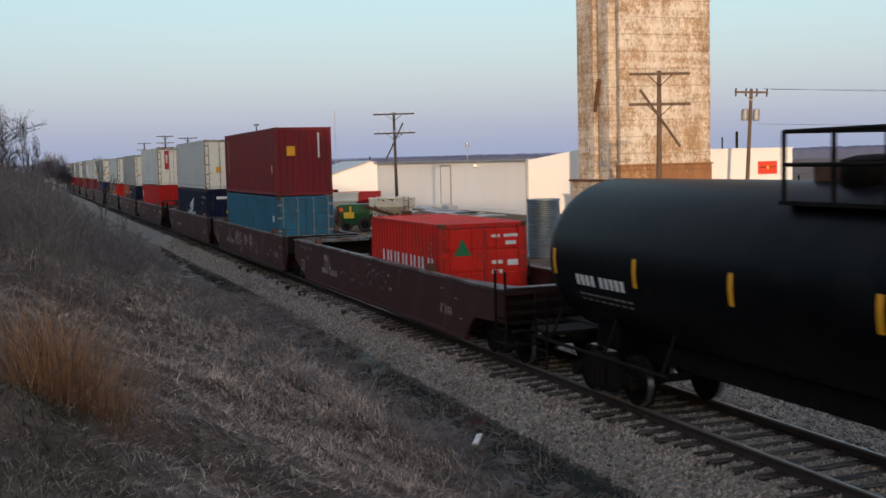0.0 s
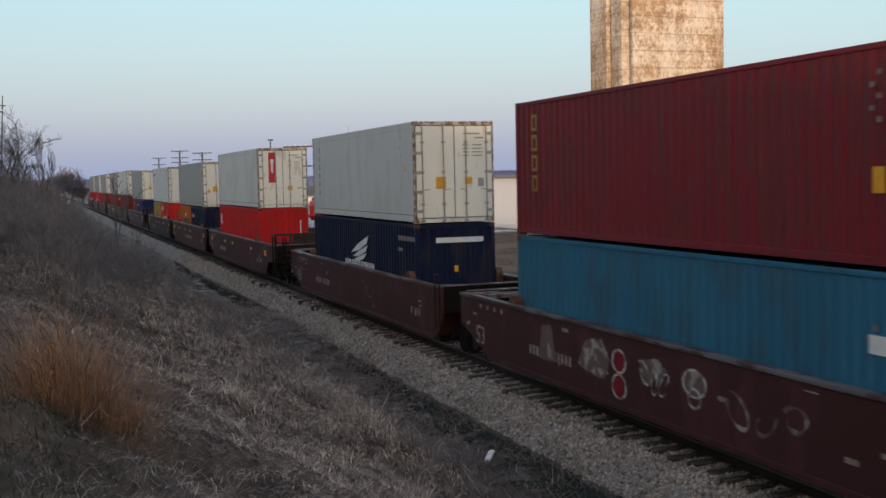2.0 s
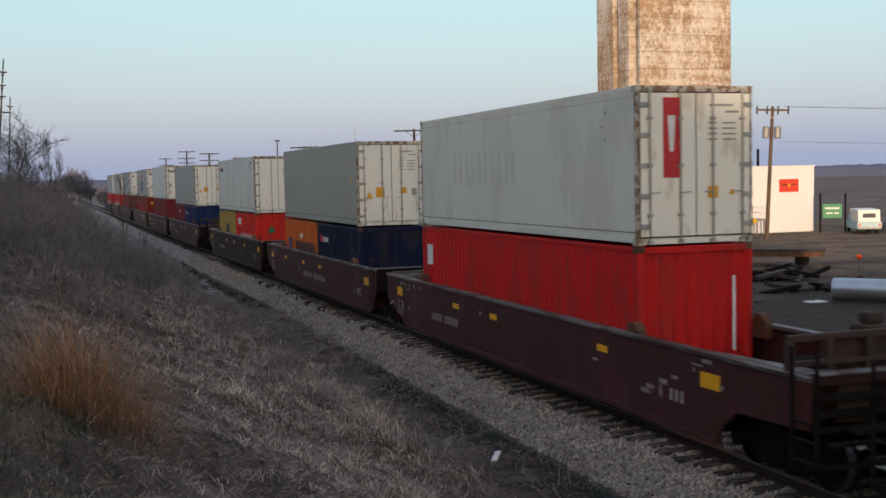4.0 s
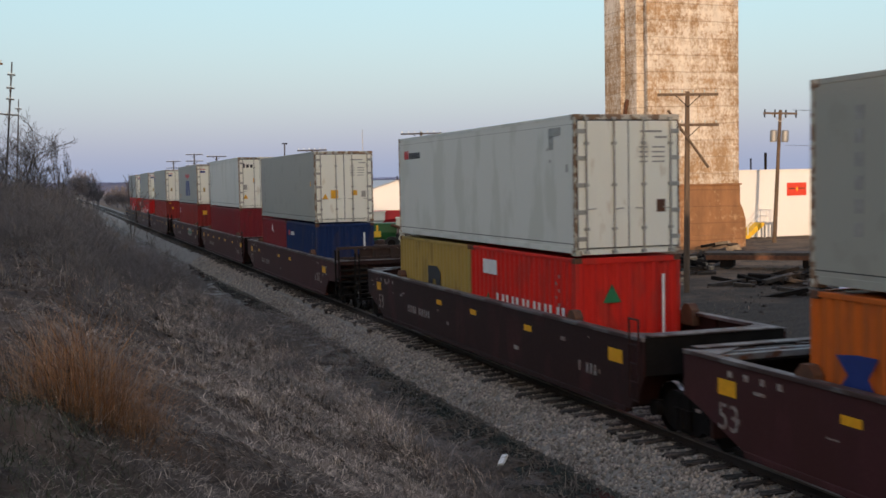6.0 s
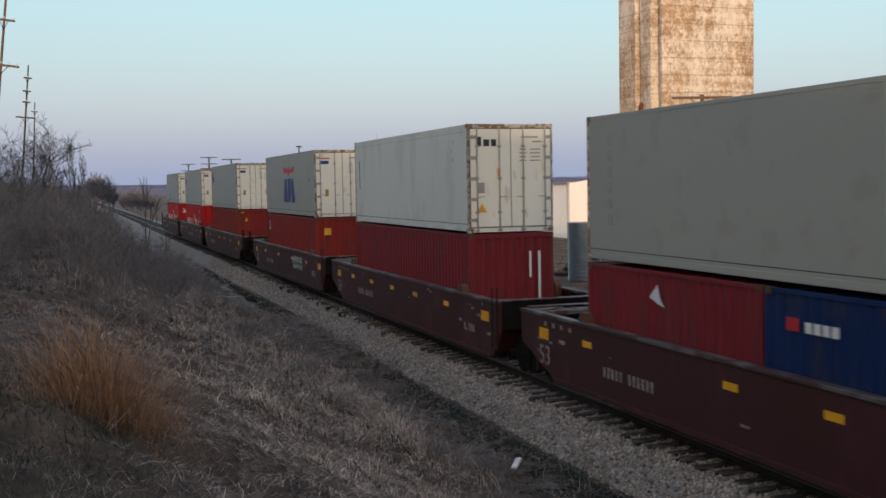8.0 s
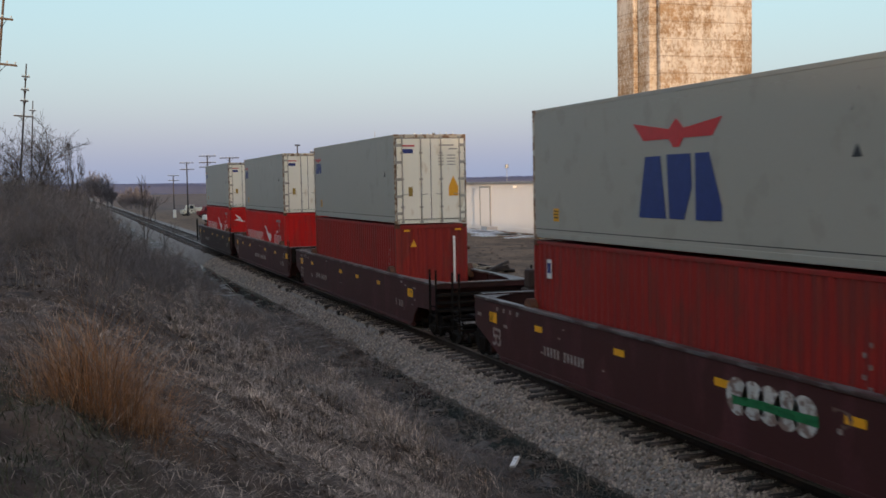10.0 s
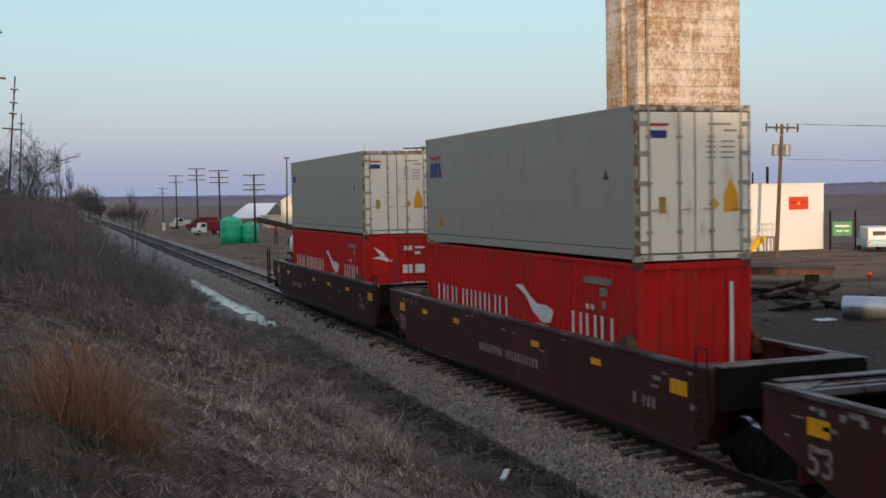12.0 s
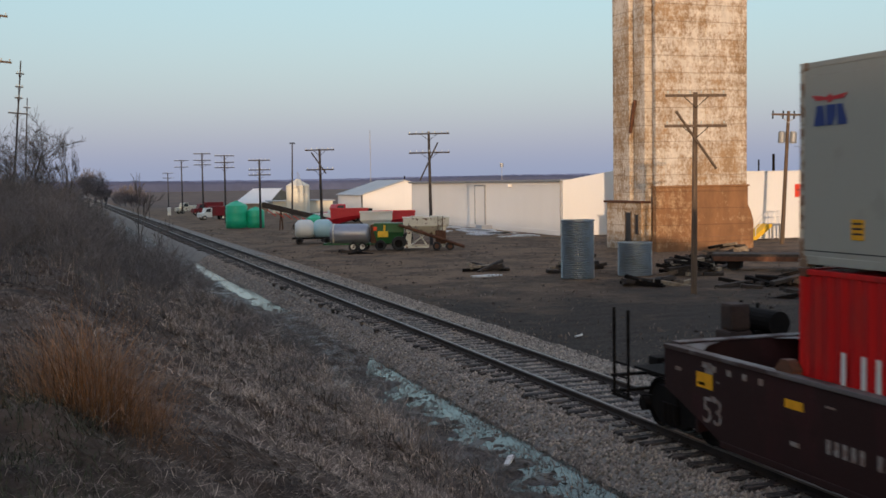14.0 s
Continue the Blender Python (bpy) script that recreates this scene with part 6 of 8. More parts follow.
def corrugated_tank(x, y, r, h, label):
    t = thing("culvert_pipe", label, "metal tank", pose(x, y, YARD), group="upright corrugated steel tanks")
    prof = [(r - 0.02, 0)]
    n = int(h / 0.105)
    for k in range(n):
        prof += [(r - 0.045, (k + 0.1) * h / n), (r + 0.03, (k + 0.5) * h / n), (r + 0.03, (k + 0.7) * h / n)]
    prof += [(r, h), (r - 0.06, h), (r - 0.06, 0.02), (r - 0.02, 0)]
    part("shell", turned(bmesh.new(), prof, 40), "galv_sheet", t)
    part("rim", turned(bmesh.new(), [(r - 0.05, h - 0.02), (r + 0.045, h - 0.02), (r + 0.045, h + 0.04), (r - 0.05, h + 0.04), (r - 0.05, h - 0.02)], 40), "galv_sheet", t)


corrugated_tank(14.55, 53.8, 0.86, 3.05, "tall upright corrugated galvanised steel tank")
corrugated_tank(18.0, 53.9, 0.90, 1.75, "short upright corrugated galvanised steel tank")


def lying_pipe():
    bm = bmesh.new()
    r = 0.43
    prof = [(r - 0.04, 0)]
    for k in range(90):
        prof += [(r, 0.0 + k * 0.1), (r + 0.02, 0.05 + k * 0.1)]
    prof += [(r - 0.04, 9.0), (r - 0.04, 0)]
    turned(bm, prof, 36, Matrix.Translation((18.3, 36.9, YARD + 0.48)) @ Matrix.Rotation(radians(-52), 4, "Z") @ Matrix.Rotation(radians(90), 4, "Y").to_4x4())
    ob = part("culvert_pipe", bm, "galv_sheet", smooth=True)
    tagged(ob, "long galvanised culvert pipe lying on the ground", "pipe")


lying_pipe()
tagged(part("snow_patch", boxes((16.9, 17.7, 36.5, 37.0, YARD - 0.05, YARD + 0.06), bevel=0.03), "snow"), "grey leftover snow beside the pipe", "snow")


def wheel(parent, x, y, r, w, rim="farm_cream", name="wheel"):
    bm = turned(bmesh.new(), [(r * 0.55, -w / 2), (r * 0.9, -w / 2), (r, -w * 0.3), (r, w * 0.3), (r * 0.9, w / 2), (r * 0.55, w / 2), (r * 0.55, -w / 2)], 24, Matrix.Translation((x, y, r)) @ Matrix.Rotation(radians(90), 4, "Y"))
    wh = part(name, bm, "tyre", parent)
    bm = turned(bmesh.new(), [(0, -w * 0.32), (r * 0.56, -w * 0.42), (r * 0.56, w * 0.42), (0, w * 0.32)], 20, Matrix.Translation((x, y, r)) @ Matrix.Rotation(radians(90), 4, "Y"))
    part("rim", bm, rim, wh)


# each machine is built along its own x axis, length from -a to a, seen from -y
def tank_trailer():
    t = thing("tank_trailer", "stainless steel tank on a tandem wheel trailer", "trailer", pose(9.7, 84.0, YARD, 0, 0, -22))
    bm = turned(bmesh.new(), [(0, -1.55), (0.45, -1.52), (0.72, -1.38), (0.78, -1.25), (0.78, 1.25), (0.72, 1.38), (0.45, 1.52), (0, 1.55)], 32, Matrix.Translation((0.1, 0, 1.3)) @ Matrix.Rotation(radians(90), 4, "Y"))
    part("tank", bm, "stainless", t, smooth=True)
    part("frame", boxes((-1.9, 1.6, -0.75, -0.6, 0.5, 0.62), (-1.9, 1.6, 0.6, 0.75, 0.5, 0.62), (-1.9, -1.8, -0.75, 0.75, 0.5, 0.62), (1.5, 1.6, -0.75, 0.75, 0.5, 0.62)), "farm_green", t)
    for x in (0.45, 1.15):
        for y in (-0.85, 0.85):
            wh = new("axle_end")
            wh.parent, wh.matrix_basis = t, pose(x, y, 0, 0, 0, 90)
            wheel(wh, 0, 0, 0.36, 0.24, "farm_cream")
    part("end_ring", turned(bmesh.new(), [(0.79, -0.05), (0.81, -0.05), (0.81, 0.05), (0.79, 0.05), (0.79, -0.05)], 32, Matrix.Translation((-1.1, 0, 1.3)) @ Matrix.Rotation(radians(90), 4, "Y")), "farm_cream", t)
    part("drawbar", rods(((1.6, -0.6, 0.55), (2.8, 0, 0.5), 0.05), ((1.6, 0.6, 0.55), (2.8, 0, 0.5), 0.05)), "farm_green", t)


tank_trailer()


def nurse_tanks():
    t = thing("nurse_tank_wagon", "pair of pale plastic tanks on a dark wagon", "wagon", pose(9.6, 96.3, YARD, 0, 0, -14))
    for x, m in ((-0.75, "poly_white"), (0.85, "poly_blue")):
        bm = turned(bmesh.new(), [(0, -0.85), (0.5, -0.82), (0.8, -0.55), (0.85, -0.3), (0.85, 0.3), (0.8, 0.55), (0.5, 0.82), (0, 0.85)], 28, Matrix.Translation((x, 0, 1.25)) @ Matrix.Rotation(radians(90), 4, "Y"))
        part("tank", bm, m, t, smooth=True)
    part("bed", boxes((-1.8, 1.9, -0.8, 0.8, 0.42, 0.56)), "dark_iron", t)
    for x in (-1.2, 1.2):
        for y in (-0.8, 0.8):
            wh = new("axle_end")
            wh.parent, wh.matrix_basis = t, pose(x, y, 0, 0, 0, 90)
            wheel(wh, 0, 0, 0.3, 0.2, "dark_iron")


nurse_tanks()


def hopper_body(t, x0, x1, y0, y1, z0, z1, floor, material, name="hopper"):
    """A box that narrows towards the bottom."""
    bm = bmesh.new()
    cx, cy, k = (x0 + x1) / 2, (y0 + y1) / 2, floor
    up = [(x0, y0, z1), (x1, y0, z1), (x1, y1, z1), (x0, y1, z1)]
    mid = [(x, y, z0 + (z1 - z0) * 0.55) for x, y, z in up]
    lo = [(cx + (x - cx) * k, cy + (y - cy) * k, z0) for x, y, z in up]
    rings = [[bm.verts.new(p) for p in r] for r in (lo, mid, up)]
    for a, b in zip(rings, rings[1:]):
        for i in range(4):
            bm.faces.new((a[i], a[(i + 1) % 4], b[(i + 1) % 4], b[i]))
    bm.faces.new(rings[0][::-1])
    bm.faces.new(rings[2])
    return part(name, bm, material, t)


def seed_tender():
    t = thing("seed_tender", "cream painted hopper on legs with a rusty auger", "farm machine", pose(15.4, 82.3, YARD, 0, 0, -18))
    hopper_body(t, -1.75, 1.75, -1.0, 1.0, 1.15, 2.45, 0.35, "farm_cream")
    part("lid", boxes((-1.8, 1.8, -1.05, 1.05, 2.45, 2.52), (-1.2, -0.2, -0.5, 0.5, 2.52, 2.6), (0.3, 1.3, -0.5, 0.5, 2.52, 2.6)), "farm_cream", t)
    for x in (-1.3, 1.3):
        for y in (-0.9, 0.9):
            bm = bmesh.new()
            prism(bm, [(x - 0.1, 0.25), (x + 0.1, 0.25), (x + 0.22, 1.75), (x - 0.22, 1.75)], y - 0.05, y + 0.05, "y")
            part("leg", bm, "farm_cream", t)
    part("skid", boxes((-1.7, 0.2, -1.0, -0.85, 0.2, 0.35), (-1.7, 0.2, 0.85, 1.0, 0.2, 0.35)), "farm_cream", t)
    part("leg_brace", rods(((-1.3, -0.95, 0.3), (0.0, -0.95, 1.3), 0.05), ((0.1, -0.95, 0.3), (-0.6, -0.95, 1.4), 0.05), n=6), "farm_cream", t)
    part("auger", rods(((-2.1, -1.3, 2.0), (2.9, -1.3, 0.25), 0.12), n=10), "rust", t, "long rusty auger tube")
    part("conveyor_box", boxes((0.7, 1.5, -1.2, -0.4, 0.5, 1.5), bevel=0.05), "rust", t)
    part("ladder", rods(((0.9, -1.02, 1.2), (0.9, -1.05, 2.6), 0.025), ((1.25, -1.02, 1.2), (1.25, -1.05, 2.6), 0.025), ((0.9, -1.03, 1.5), (1.25, -1.03, 1.5), 0.02), ((0.9, -1.03, 1.9), (1.25, -1.03, 1.9), 0.02), ((0.9, -1.03, 2.3), (1.25, -1.03, 2.3), 0.02), n=6), "rust", t)
    for x in (0.8, 1.8):
        wh = new("axle_end")
        wh.parent, wh.matrix_basis = t, pose(x, -1.2, 0, 0, 0, 90)
        wheel(wh, 0, 0, 0.32, 0.22, "rust")


seed_tender()


def spreader():
    t = thing("fertiliser_spreader", "white hopper spreader parked between red wagons", "farm machine", pose(14.1, 92.0, YARD, 0, 0, -15))
    hopper_body(t, -1.35, 1.35, -0.9, 0.9, 1.25, 2.75, 0.45, "poly_white")
    part("frame", boxes((-1.5, 1.5, -0.6, -0.5, 0.85, 1.0), (-1.5, 1.5, 0.5, 0.6, 0.85, 1.0)), "dark_iron", t)
    for q in (-0.9, 0.9):
        part("leg", boxes((q - 0.06, q + 0.06, -0.6, -0.5, 0.4, 1.3), (q - 0.06, q + 0.06, 0.5, 0.6, 0.4, 1.3)), "dark_iron", t)
        for w in (-0.75, 0.75):
            wh = new("axle_end")
            wh.parent, wh.matrix_basis = t, pose(q, w, 0, 0, 0, 90)
            wheel(wh, 0, 0, 0.45, 0.3, "farm_cream")
    part("lip", boxes((-1.42, 1.42, -0.97, -0.88, 2.7, 2.8), (-1.42, 1.42, 0.88, 0.97, 2.7, 2.8), (-1.42, -1.33, -0.88, 0.88, 2.7, 2.8), (1.33, 1.42, -0.88, 0.88, 2.7, 2.8), bevel=0.015), "poly_white", t)


spreader()


def combine():
    t = thing("farm_implement", "dark green farm implement with yellow panel and red lamp", "farm machine", pose(12.7, 83.4, YARD, 0, 0, -18))
    hopper_body(t, -1.1, 1.2, -0.9, 0.9, 0.55, 2.1, 0.75, "farm_green", "body")
    part("panel", boxes((-0.8, 0.0, -0.95, -0.9, 1.05, 1.5), (-0.35, -0.2, -0.95, -0.9, 1.5, 1.95)), "safety_yellow", t)
    part("tail_lamp", boxes((-1.12, -0.85, -0.95, -0.88, 1.55, 1.85), bevel=0.04), "orange_marker", t)
    part("elevator_arm", boxes((-1.35, -0.95, -0.7, 0.7, 0.4, 2.0), bevel=0.06), "rust", t)
    for x, r in ((-0.6, 0.42), (0.8, 0.55)):
        for y in (-0.95, 0.95):
            wh = new("axle_end")
            wh.parent, wh.matrix_basis = t, pose(x, y, 0, 0, 0, 90)
            wheel(wh, 0, 0, r, 0.35, "dark_iron")


combine()


def grain_wagon(x, y, turn, label):
    t = thing("grain_wagon", label, "wagon", pose(x, y, YARD, 0, 0, turn), group="red grain wagons")
    bm = bmesh.new()
    rings = [[bm.verts.new(p) for p in ring] for ring in (
        [(-1.5, -0.55, 1.2), (1.6, -0.55, 1.95), (1.6, 0.55, 1.95), (-1.5, 0.55, 1.2)],
        [(-1.75, -1.1, 1.75), (1.8, -1.1, 2.3), (1.8, 1.1, 2.3), (-1.75, 1.1, 1.75)],
        [(-1.8, -1.1, 2.75), (1.8, -1.1, 2.75), (1.8, 1.1, 2.75), (-1.8, 1.1, 2.75)],
        [(-1.72, -1.02, 2.75), (1.72, -1.02, 2.75), (1.72, 1.02, 2.75), (-1.72, 1.02, 2.75)],
        [(-1.72, -1.02, 2.35), (1.72, -1.02, 2.35), (1.72, 1.02, 2.35), (-1.72, 1.02, 2.35)])]
    for p, q in zip(rings, rings[1:]):
        for i in range(4):
            bm.faces.new((p[i], p[(i + 1) % 4], q[(i + 1) % 4], q[i]))
    bm.faces.new(rings[0][::-1])
    bm.faces.new(rings[-1])
    part("box", bm, "farm_red", t)
    for q in (-1.2, 0.0, 1.2):
        part("stake", boxes((q - 0.03, q + 0.03, -1.14, -1.1, 2.2, 2.72)), "farm_red", t)
    for q in (-1.2, 1.2):
        for w in (-0.5, 0.5):
            part("leg", boxes((q - 0.05, q + 0.05, w - 0.05, w + 0.05, 0.7, 1.9)), "dark_iron", t)
    part("rim", boxes((-1.85, 1.85, -1.15, -1.05, 2.68, 2.78), (-1.85, 1.85, 1.05, 1.15, 2.68, 2.78)), "farm_red", t)
    part("frame", boxes((-1.6, 1.6, -0.5, 0.5, 0.6, 0.75)), "dark_iron", t)
    part("chute", boxes((-2.2, -1.6, -0.4, 0.4, 1.2, 1.9), bevel=0.05), "farm_red", t)
    for q in (-1.2, 1.2):
        for s in (-0.85, 0.85):
            wh = new("axle_end")
            wh.parent, wh.matrix_basis = t, pose(q, s, 0, 0, 0, 90)
            wheel(wh, 0, 0, 0.42, 0.26, "farm_cream")


grain_wagon(16.1, 93.5, -15, "bright red grain wagon with stake ribs")
grain_wagon(15.3, 106.2, -12, "bright red grain wagon parked behind pale tanks")


def upright_tank(x, y, r, h, material, label, name="storage_tank"):
    t = thing(name, label, "tank", pose(x, y, YARD), group="upright storage tanks")
    part("shell", turned(bmesh.new(), [(0, 0), (r, 0), (r, h * 0.3), (r * 1.01, h * 0.32), (r, h * 0.34), (r, h * 0.64), (r * 1.01, h * 0.66), (r, h * 0.68), (r, h * 0.97), (r * 0.97, h)], 36), material, t, smooth=True)
    part("top", turned(bmesh.new(), [(r * 0.97, h), (r * 0.5, h * 1.0 + r * 0.28), (r * 0.18, h + r * 0.36), (r * 0.18, h + r * 0.42), (0, h + r * 0.42)], 36), material, t, smooth=True)


upright_tank(8.95, 136.5, 1.3, 2.75, "poly_green", "bright green upright plastic tank")
upright_tank(11.15, 136.0, 1.05, 2.1, "poly_green", "smaller bright green upright plastic tank")
upright_tank(13.2, 112.0, 0.85, 1.75, "poly_green", "bright green plastic tank behind wagons")


def truck(x, y, turn, cab, bed, label, scale=1.0, green=False):
    t = thing("truck", label, "truck", pose(x, y, YARD, 0, 0, turn), group="parked trucks in the yard")
    s = scale
    bm = bmesh.new()
    prism(bm, [(-2.8 * s, 0.5 * s), (-2.8 * s, 1.2 * s), (-1.9 * s, 1.3 * s), (-1.6 * s, 2.1 * s), (-0.6 * s, 2.15 * s), (-0.6 * s, 0.5 * s)], -0.95 * s, 0.95 * s, "y")
    part("cab", bm, cab, t)
    bm = bmesh.new()
    prism(bm, [(-1.78 * s, 1.4 * s), (-1.56 * s, 2.0 * s), (-0.8 * s, 2.02 * s), (-0.8 * s, 1.4 * s)], -0.97 * s, 0.97 * s, "y")
    part("window", bm, "car_glass", t)
    part("bed", boxes((-0.5 * s, 2.8 * s, -1.0 * s, 1.0 * s, 0.7 * s, (2.4 if green else 1.6) * s), bevel=0.06), bed, t)
    for q in (-2.0, 1.4, 2.1):
        for w in (-0.85, 0.85):
            wh = new("axle_end")
            wh.parent, wh.matrix_basis = t, pose(q * s, w * s, 0, 0, 0, 90)
            wheel(wh, 0, 0, 0.42 * s, 0.26 * s, "farm_cream")


truck(10.9, 173.0, 12, "poly_white", "maroon", "white truck with a dark red bed", 0.85, True)
truck(12.0, 216.0, 20, "farm_cream", "farm_cream", "cream flatbed truck parked far down the yard", 0.95)
truck(13.4, 201.0, 10, "maroon", "maroon", "dark red box truck parked far down the yard", 0.95, True)
truck(21.5, 143.0, -170, "poly_white", "poly_white", "white pickup truck parked by the auger", 0.85)
truck(25.0, 146.0, 10, "farm_red", "dark_iron", "red farm truck parked by the shed", 1.15)


def camper_pickup(x, y, turn):
    t = thing("pickup_truck", "pale blue pickup truck with a white camper shell", "truck", pose(x, y, YARD, 0, 0, turn), group="parked trucks in the yard")
    part("body", prism(bmesh.new(), [(-2.5, 0.4), (-2.52, 0.95), (0.3, 0.98), (0.5, 1.0), (0.9, 1.55), (1.1, 1.0), (2.4, 0.9), (2.45, 0.4)], -0.95, 0.95, "y"), "poly_blue", t)
    part("bumper", boxes((-2.64, -2.5, -0.93, 0.93, 0.42, 0.6), bevel=0.03), "grey_iron", t)
    shell = part("camper_shell", prism(bmesh.new(), [(-2.4, 0.98), (-2.25, 1.95), (0.7, 2.02), (1.0, 1.75), (0.7, 1.4), (0.3, 1.0)], -0.86, 0.86, "y"), "white_wall", t)
    part("window", boxes((-2.36, -2.29, -0.5, 0.5, 1.32, 1.66), bevel=0.01), "car_glass", shell)
    for w in (-0.8, 0.8):
        part("tail_light", boxes((-2.55, -2.49, w - 0.08, w + 0.08, 0.66, 0.84)), "sign_red", t)
        for q in (-1.5, 1.6):
            wh = new("axle_end")
            wh.parent, wh.matrix_basis = t, pose(q, w, 0, 0, 0, 90)
            wheel(wh, 0, 0, 0.36, 0.24, "grey_iron")


camper_pickup(52.9, 76.4, 62)


def conveyor():
    t = thing("auger_conveyor", "long rusty red inclined conveyor on wheels", "conveyor", pose(14.8, 126.0, YARD, 0, 0, -28))
    bm = bmesh.new()
    prism(bm, [(-4.6, 2.6), (-4.6, 3.2), (5.0, 0.9), (5.0, 0.4)], -0.35, 0.35, "y")
    part("trough", bm, "scrap", t)
    for k in range(9):
        x = -4.0 + k
        part("truss_bar", rods(((x, -0.37, 2.35 - k * 0.24), (x + 1, -0.37, 1.6 - k * 0.2), 0.05), n=6), "sign_red", t)
    part("support", rods(((-2.5, -0.6, 0), (-2.5, 0, 2.4), 0.07), ((-2.5, 0.6, 0), (-2.5, 0, 2.4), 0.07), ((1.5, -0.6, 0), (1.0, 0, 1.6), 0.07), n=6), "rust", t)
    for y in (-0.8, 0.8):
        wh = new("axle_end")
        wh.parent, wh.matrix_basis = t, pose(-0.5, y, 0, 0, 0, 90)
        wheel(wh, 0, 0, 0.4, 0.22, "rust")


conveyor()


def grain_bin():
    t = thing("grain_bin", "cream white steel grain bin with a cone roof", "grain bin", pose(28.6, 196, YARD))
    prof = []
    for k in range(12):
        prof += [(2.02, k * 0.41), (2.05, k * 0.41 + 0.2)]
    part("wall", turned(bmesh.new(), [(0, 0)] + prof + [(2.02, 4.95)], 36), "bin_cream", t)
    part("roof", turned(bmesh.new(), [(2.15, 4.9), (0.4, 5.95), (0.35, 6.1), (0, 6.15)], 36), "bin_cream", t)
    part("ladder_pipe", rods(((-0.6, -2.2, 4.5), (-0.2, -0.8, 7.4), 0.05), ((0.6, -2.0, 4.8), (-0.2, -0.8, 7.4), 0.05), n=6), "grey_iron", t)


grain_bin()


def old_barn():
    t = thing("barn", "low open barn with a bright pale metal roof", "barn", pose(0, 0, YARD))
    bm, rows = bmesh.new(), []
    for dz in (0.0, 0.15):
        rows.append([bm.verts.new(p) for p in ((20.3, 216, 1.6 + dz), (26.6, 214, 1.6 + dz), (31.8, 228, 4.3 + dz), (26.5, 231, 4.3 + dz))])
    lo, hi = rows
    bm.faces.new(lo[::-1])
    bm.faces.new(hi)
    for k in range(4):
        bm.faces.new((lo[k], lo[(k + 1) % 4], hi[(k + 1) % 4], hi[k]))
    part("roof", bm, "white_wall", t)
    part("wall", siding_wall(bmesh.new(), (20.6, 216.2), (26.4, 214.3), 0, 1.6, 1.6), "barn_wood", t)
    part("gable", siding_wall(bmesh.new(), (26.4, 214.3), (31.5, 228), 0, 1.6, 4.3), "barn_wood", t)
    part("gable", siding_wall(bmesh.new(), (31.5, 228), (37, 236), 0, 4.3, 1.6), "barn_wood", t)
    t = thing("shed", "low cream shed beside the grain bin", "shed", pose(0, 0, YARD))
    part("wall", boxes((25, 36, 201, 206, 0, 2.1)), "bin_cream", t)
    part("roof", boxes((24.6, 36.4, 200.6, 206.4, 2.1, 2.3)), "roof_metal", t)


old_barn()


def lamp_pole():
    t = thing("yard_lamp_pole", "tall thin dark yard light pole", "lamp post", pose(25.6, 186.3, YARD, 0, 1.2, 0))
    part("pole", rod(bmesh.new(), (0, 0, -0.3), (0, 0, 12.0), 0.16, 10, 0.1), "pole_shaded", t)
    part("lamp_head", boxes((-0.42, 0.42, -0.12, 0.12, 12.0, 12.14), (-0.42, -0.22, -0.14, 0.14, 11.9, 12.0), (0.22, 0.42, -0.14, 0.14, 11.9, 12.0), bevel=0.02), "dark_iron", t)


lamp_pole()


def mast():
    t = thing("radio_mast", "thin pale distant radio mast", "mast", pose(93.5, 386, YARD))
    part("mast_pole", rods(((0, 0, 0), (0, 0, 24), 0.11), n=6), "grey_iron", t)


mast()
tagged(part("roof_vent", rods(((36, 117.9, 4.6), (36, 117.9, 6.35), 0.03), ((36, 117.9, 6.2), (36, 117.9, 6.62), 0.2), n=10), "grey_iron"), "small grey capped vent on a thin pipe on the warehouse roof", "vent")
tagged(part("equipment_cabinet", boxes((6.95, 7.5, 205, 205.6, YARD - 0.1, YARD + 1.4), bevel=0.05), "poly_white"), "white trackside equipment cabinet", "cabinet")


def flat_wagon():
    t = thing("flat_wagon", "rusty flat wagon standing among scrap", "wagon", pose(26.3, 53.0, YARD, 0, 0, -40))
    part("deck", boxes((-3.4, 3.4, -0.9, 0.9, 0.75, 0.95), bevel=0.02), "scrap", t)
    part("side_beam", boxes((-3.3, 3.3, -0.95, -0.85, 0.55, 0.8)), "rust", t)
    for x in (-2.2, 2.2):
        part("axle_box", boxes((x - 0.35, x + 0.35, -0.8, 0.8, 0.1, 0.6), bevel=0.08), "dark_iron", t)
        for y in (-0.7, 0.7):
            wh = new("axle_end")
            wh.parent, wh.matrix_basis = t, pose(x, y, 0, 0, 0, 90)
            wheel(wh, 0, 0, 0.33, 0.15, "rust")


flat_wagon()


def heap(x, y, w, d, h, n, seed, label, woods=("scrap", "timber", "scrap", "barn_wood", "scrap", "scrap", "dark_iron")):
    rnd = random.Random(seed)
    t = thing("scrap_heap", label, "scrap heap", pose(x, y, YARD), group="scrap heaps in the yard")
    for k in range(n):
        L = rnd.uniform(0.7, 2.6)
        bm = boxes((-L / 2, L / 2, -rnd.uniform(0.06, 0.16), rnd.uniform(0.06, 0.16), -0.09, 0.09), bevel=0.012)
        ob = part("timber", bm, rnd.choice(woods), t)
        u, v = rnd.gauss(0, 0.33), rnd.gauss(0, 0.33)
        z = max(0.1, h * (1 - u * u - v * v) * rnd.random())
        ob.matrix_basis = pose(u * w, v * d, z, rnd.uniform(-12, 12), rnd.uniform(-14, 14), rnd.gauss(-10, 35))


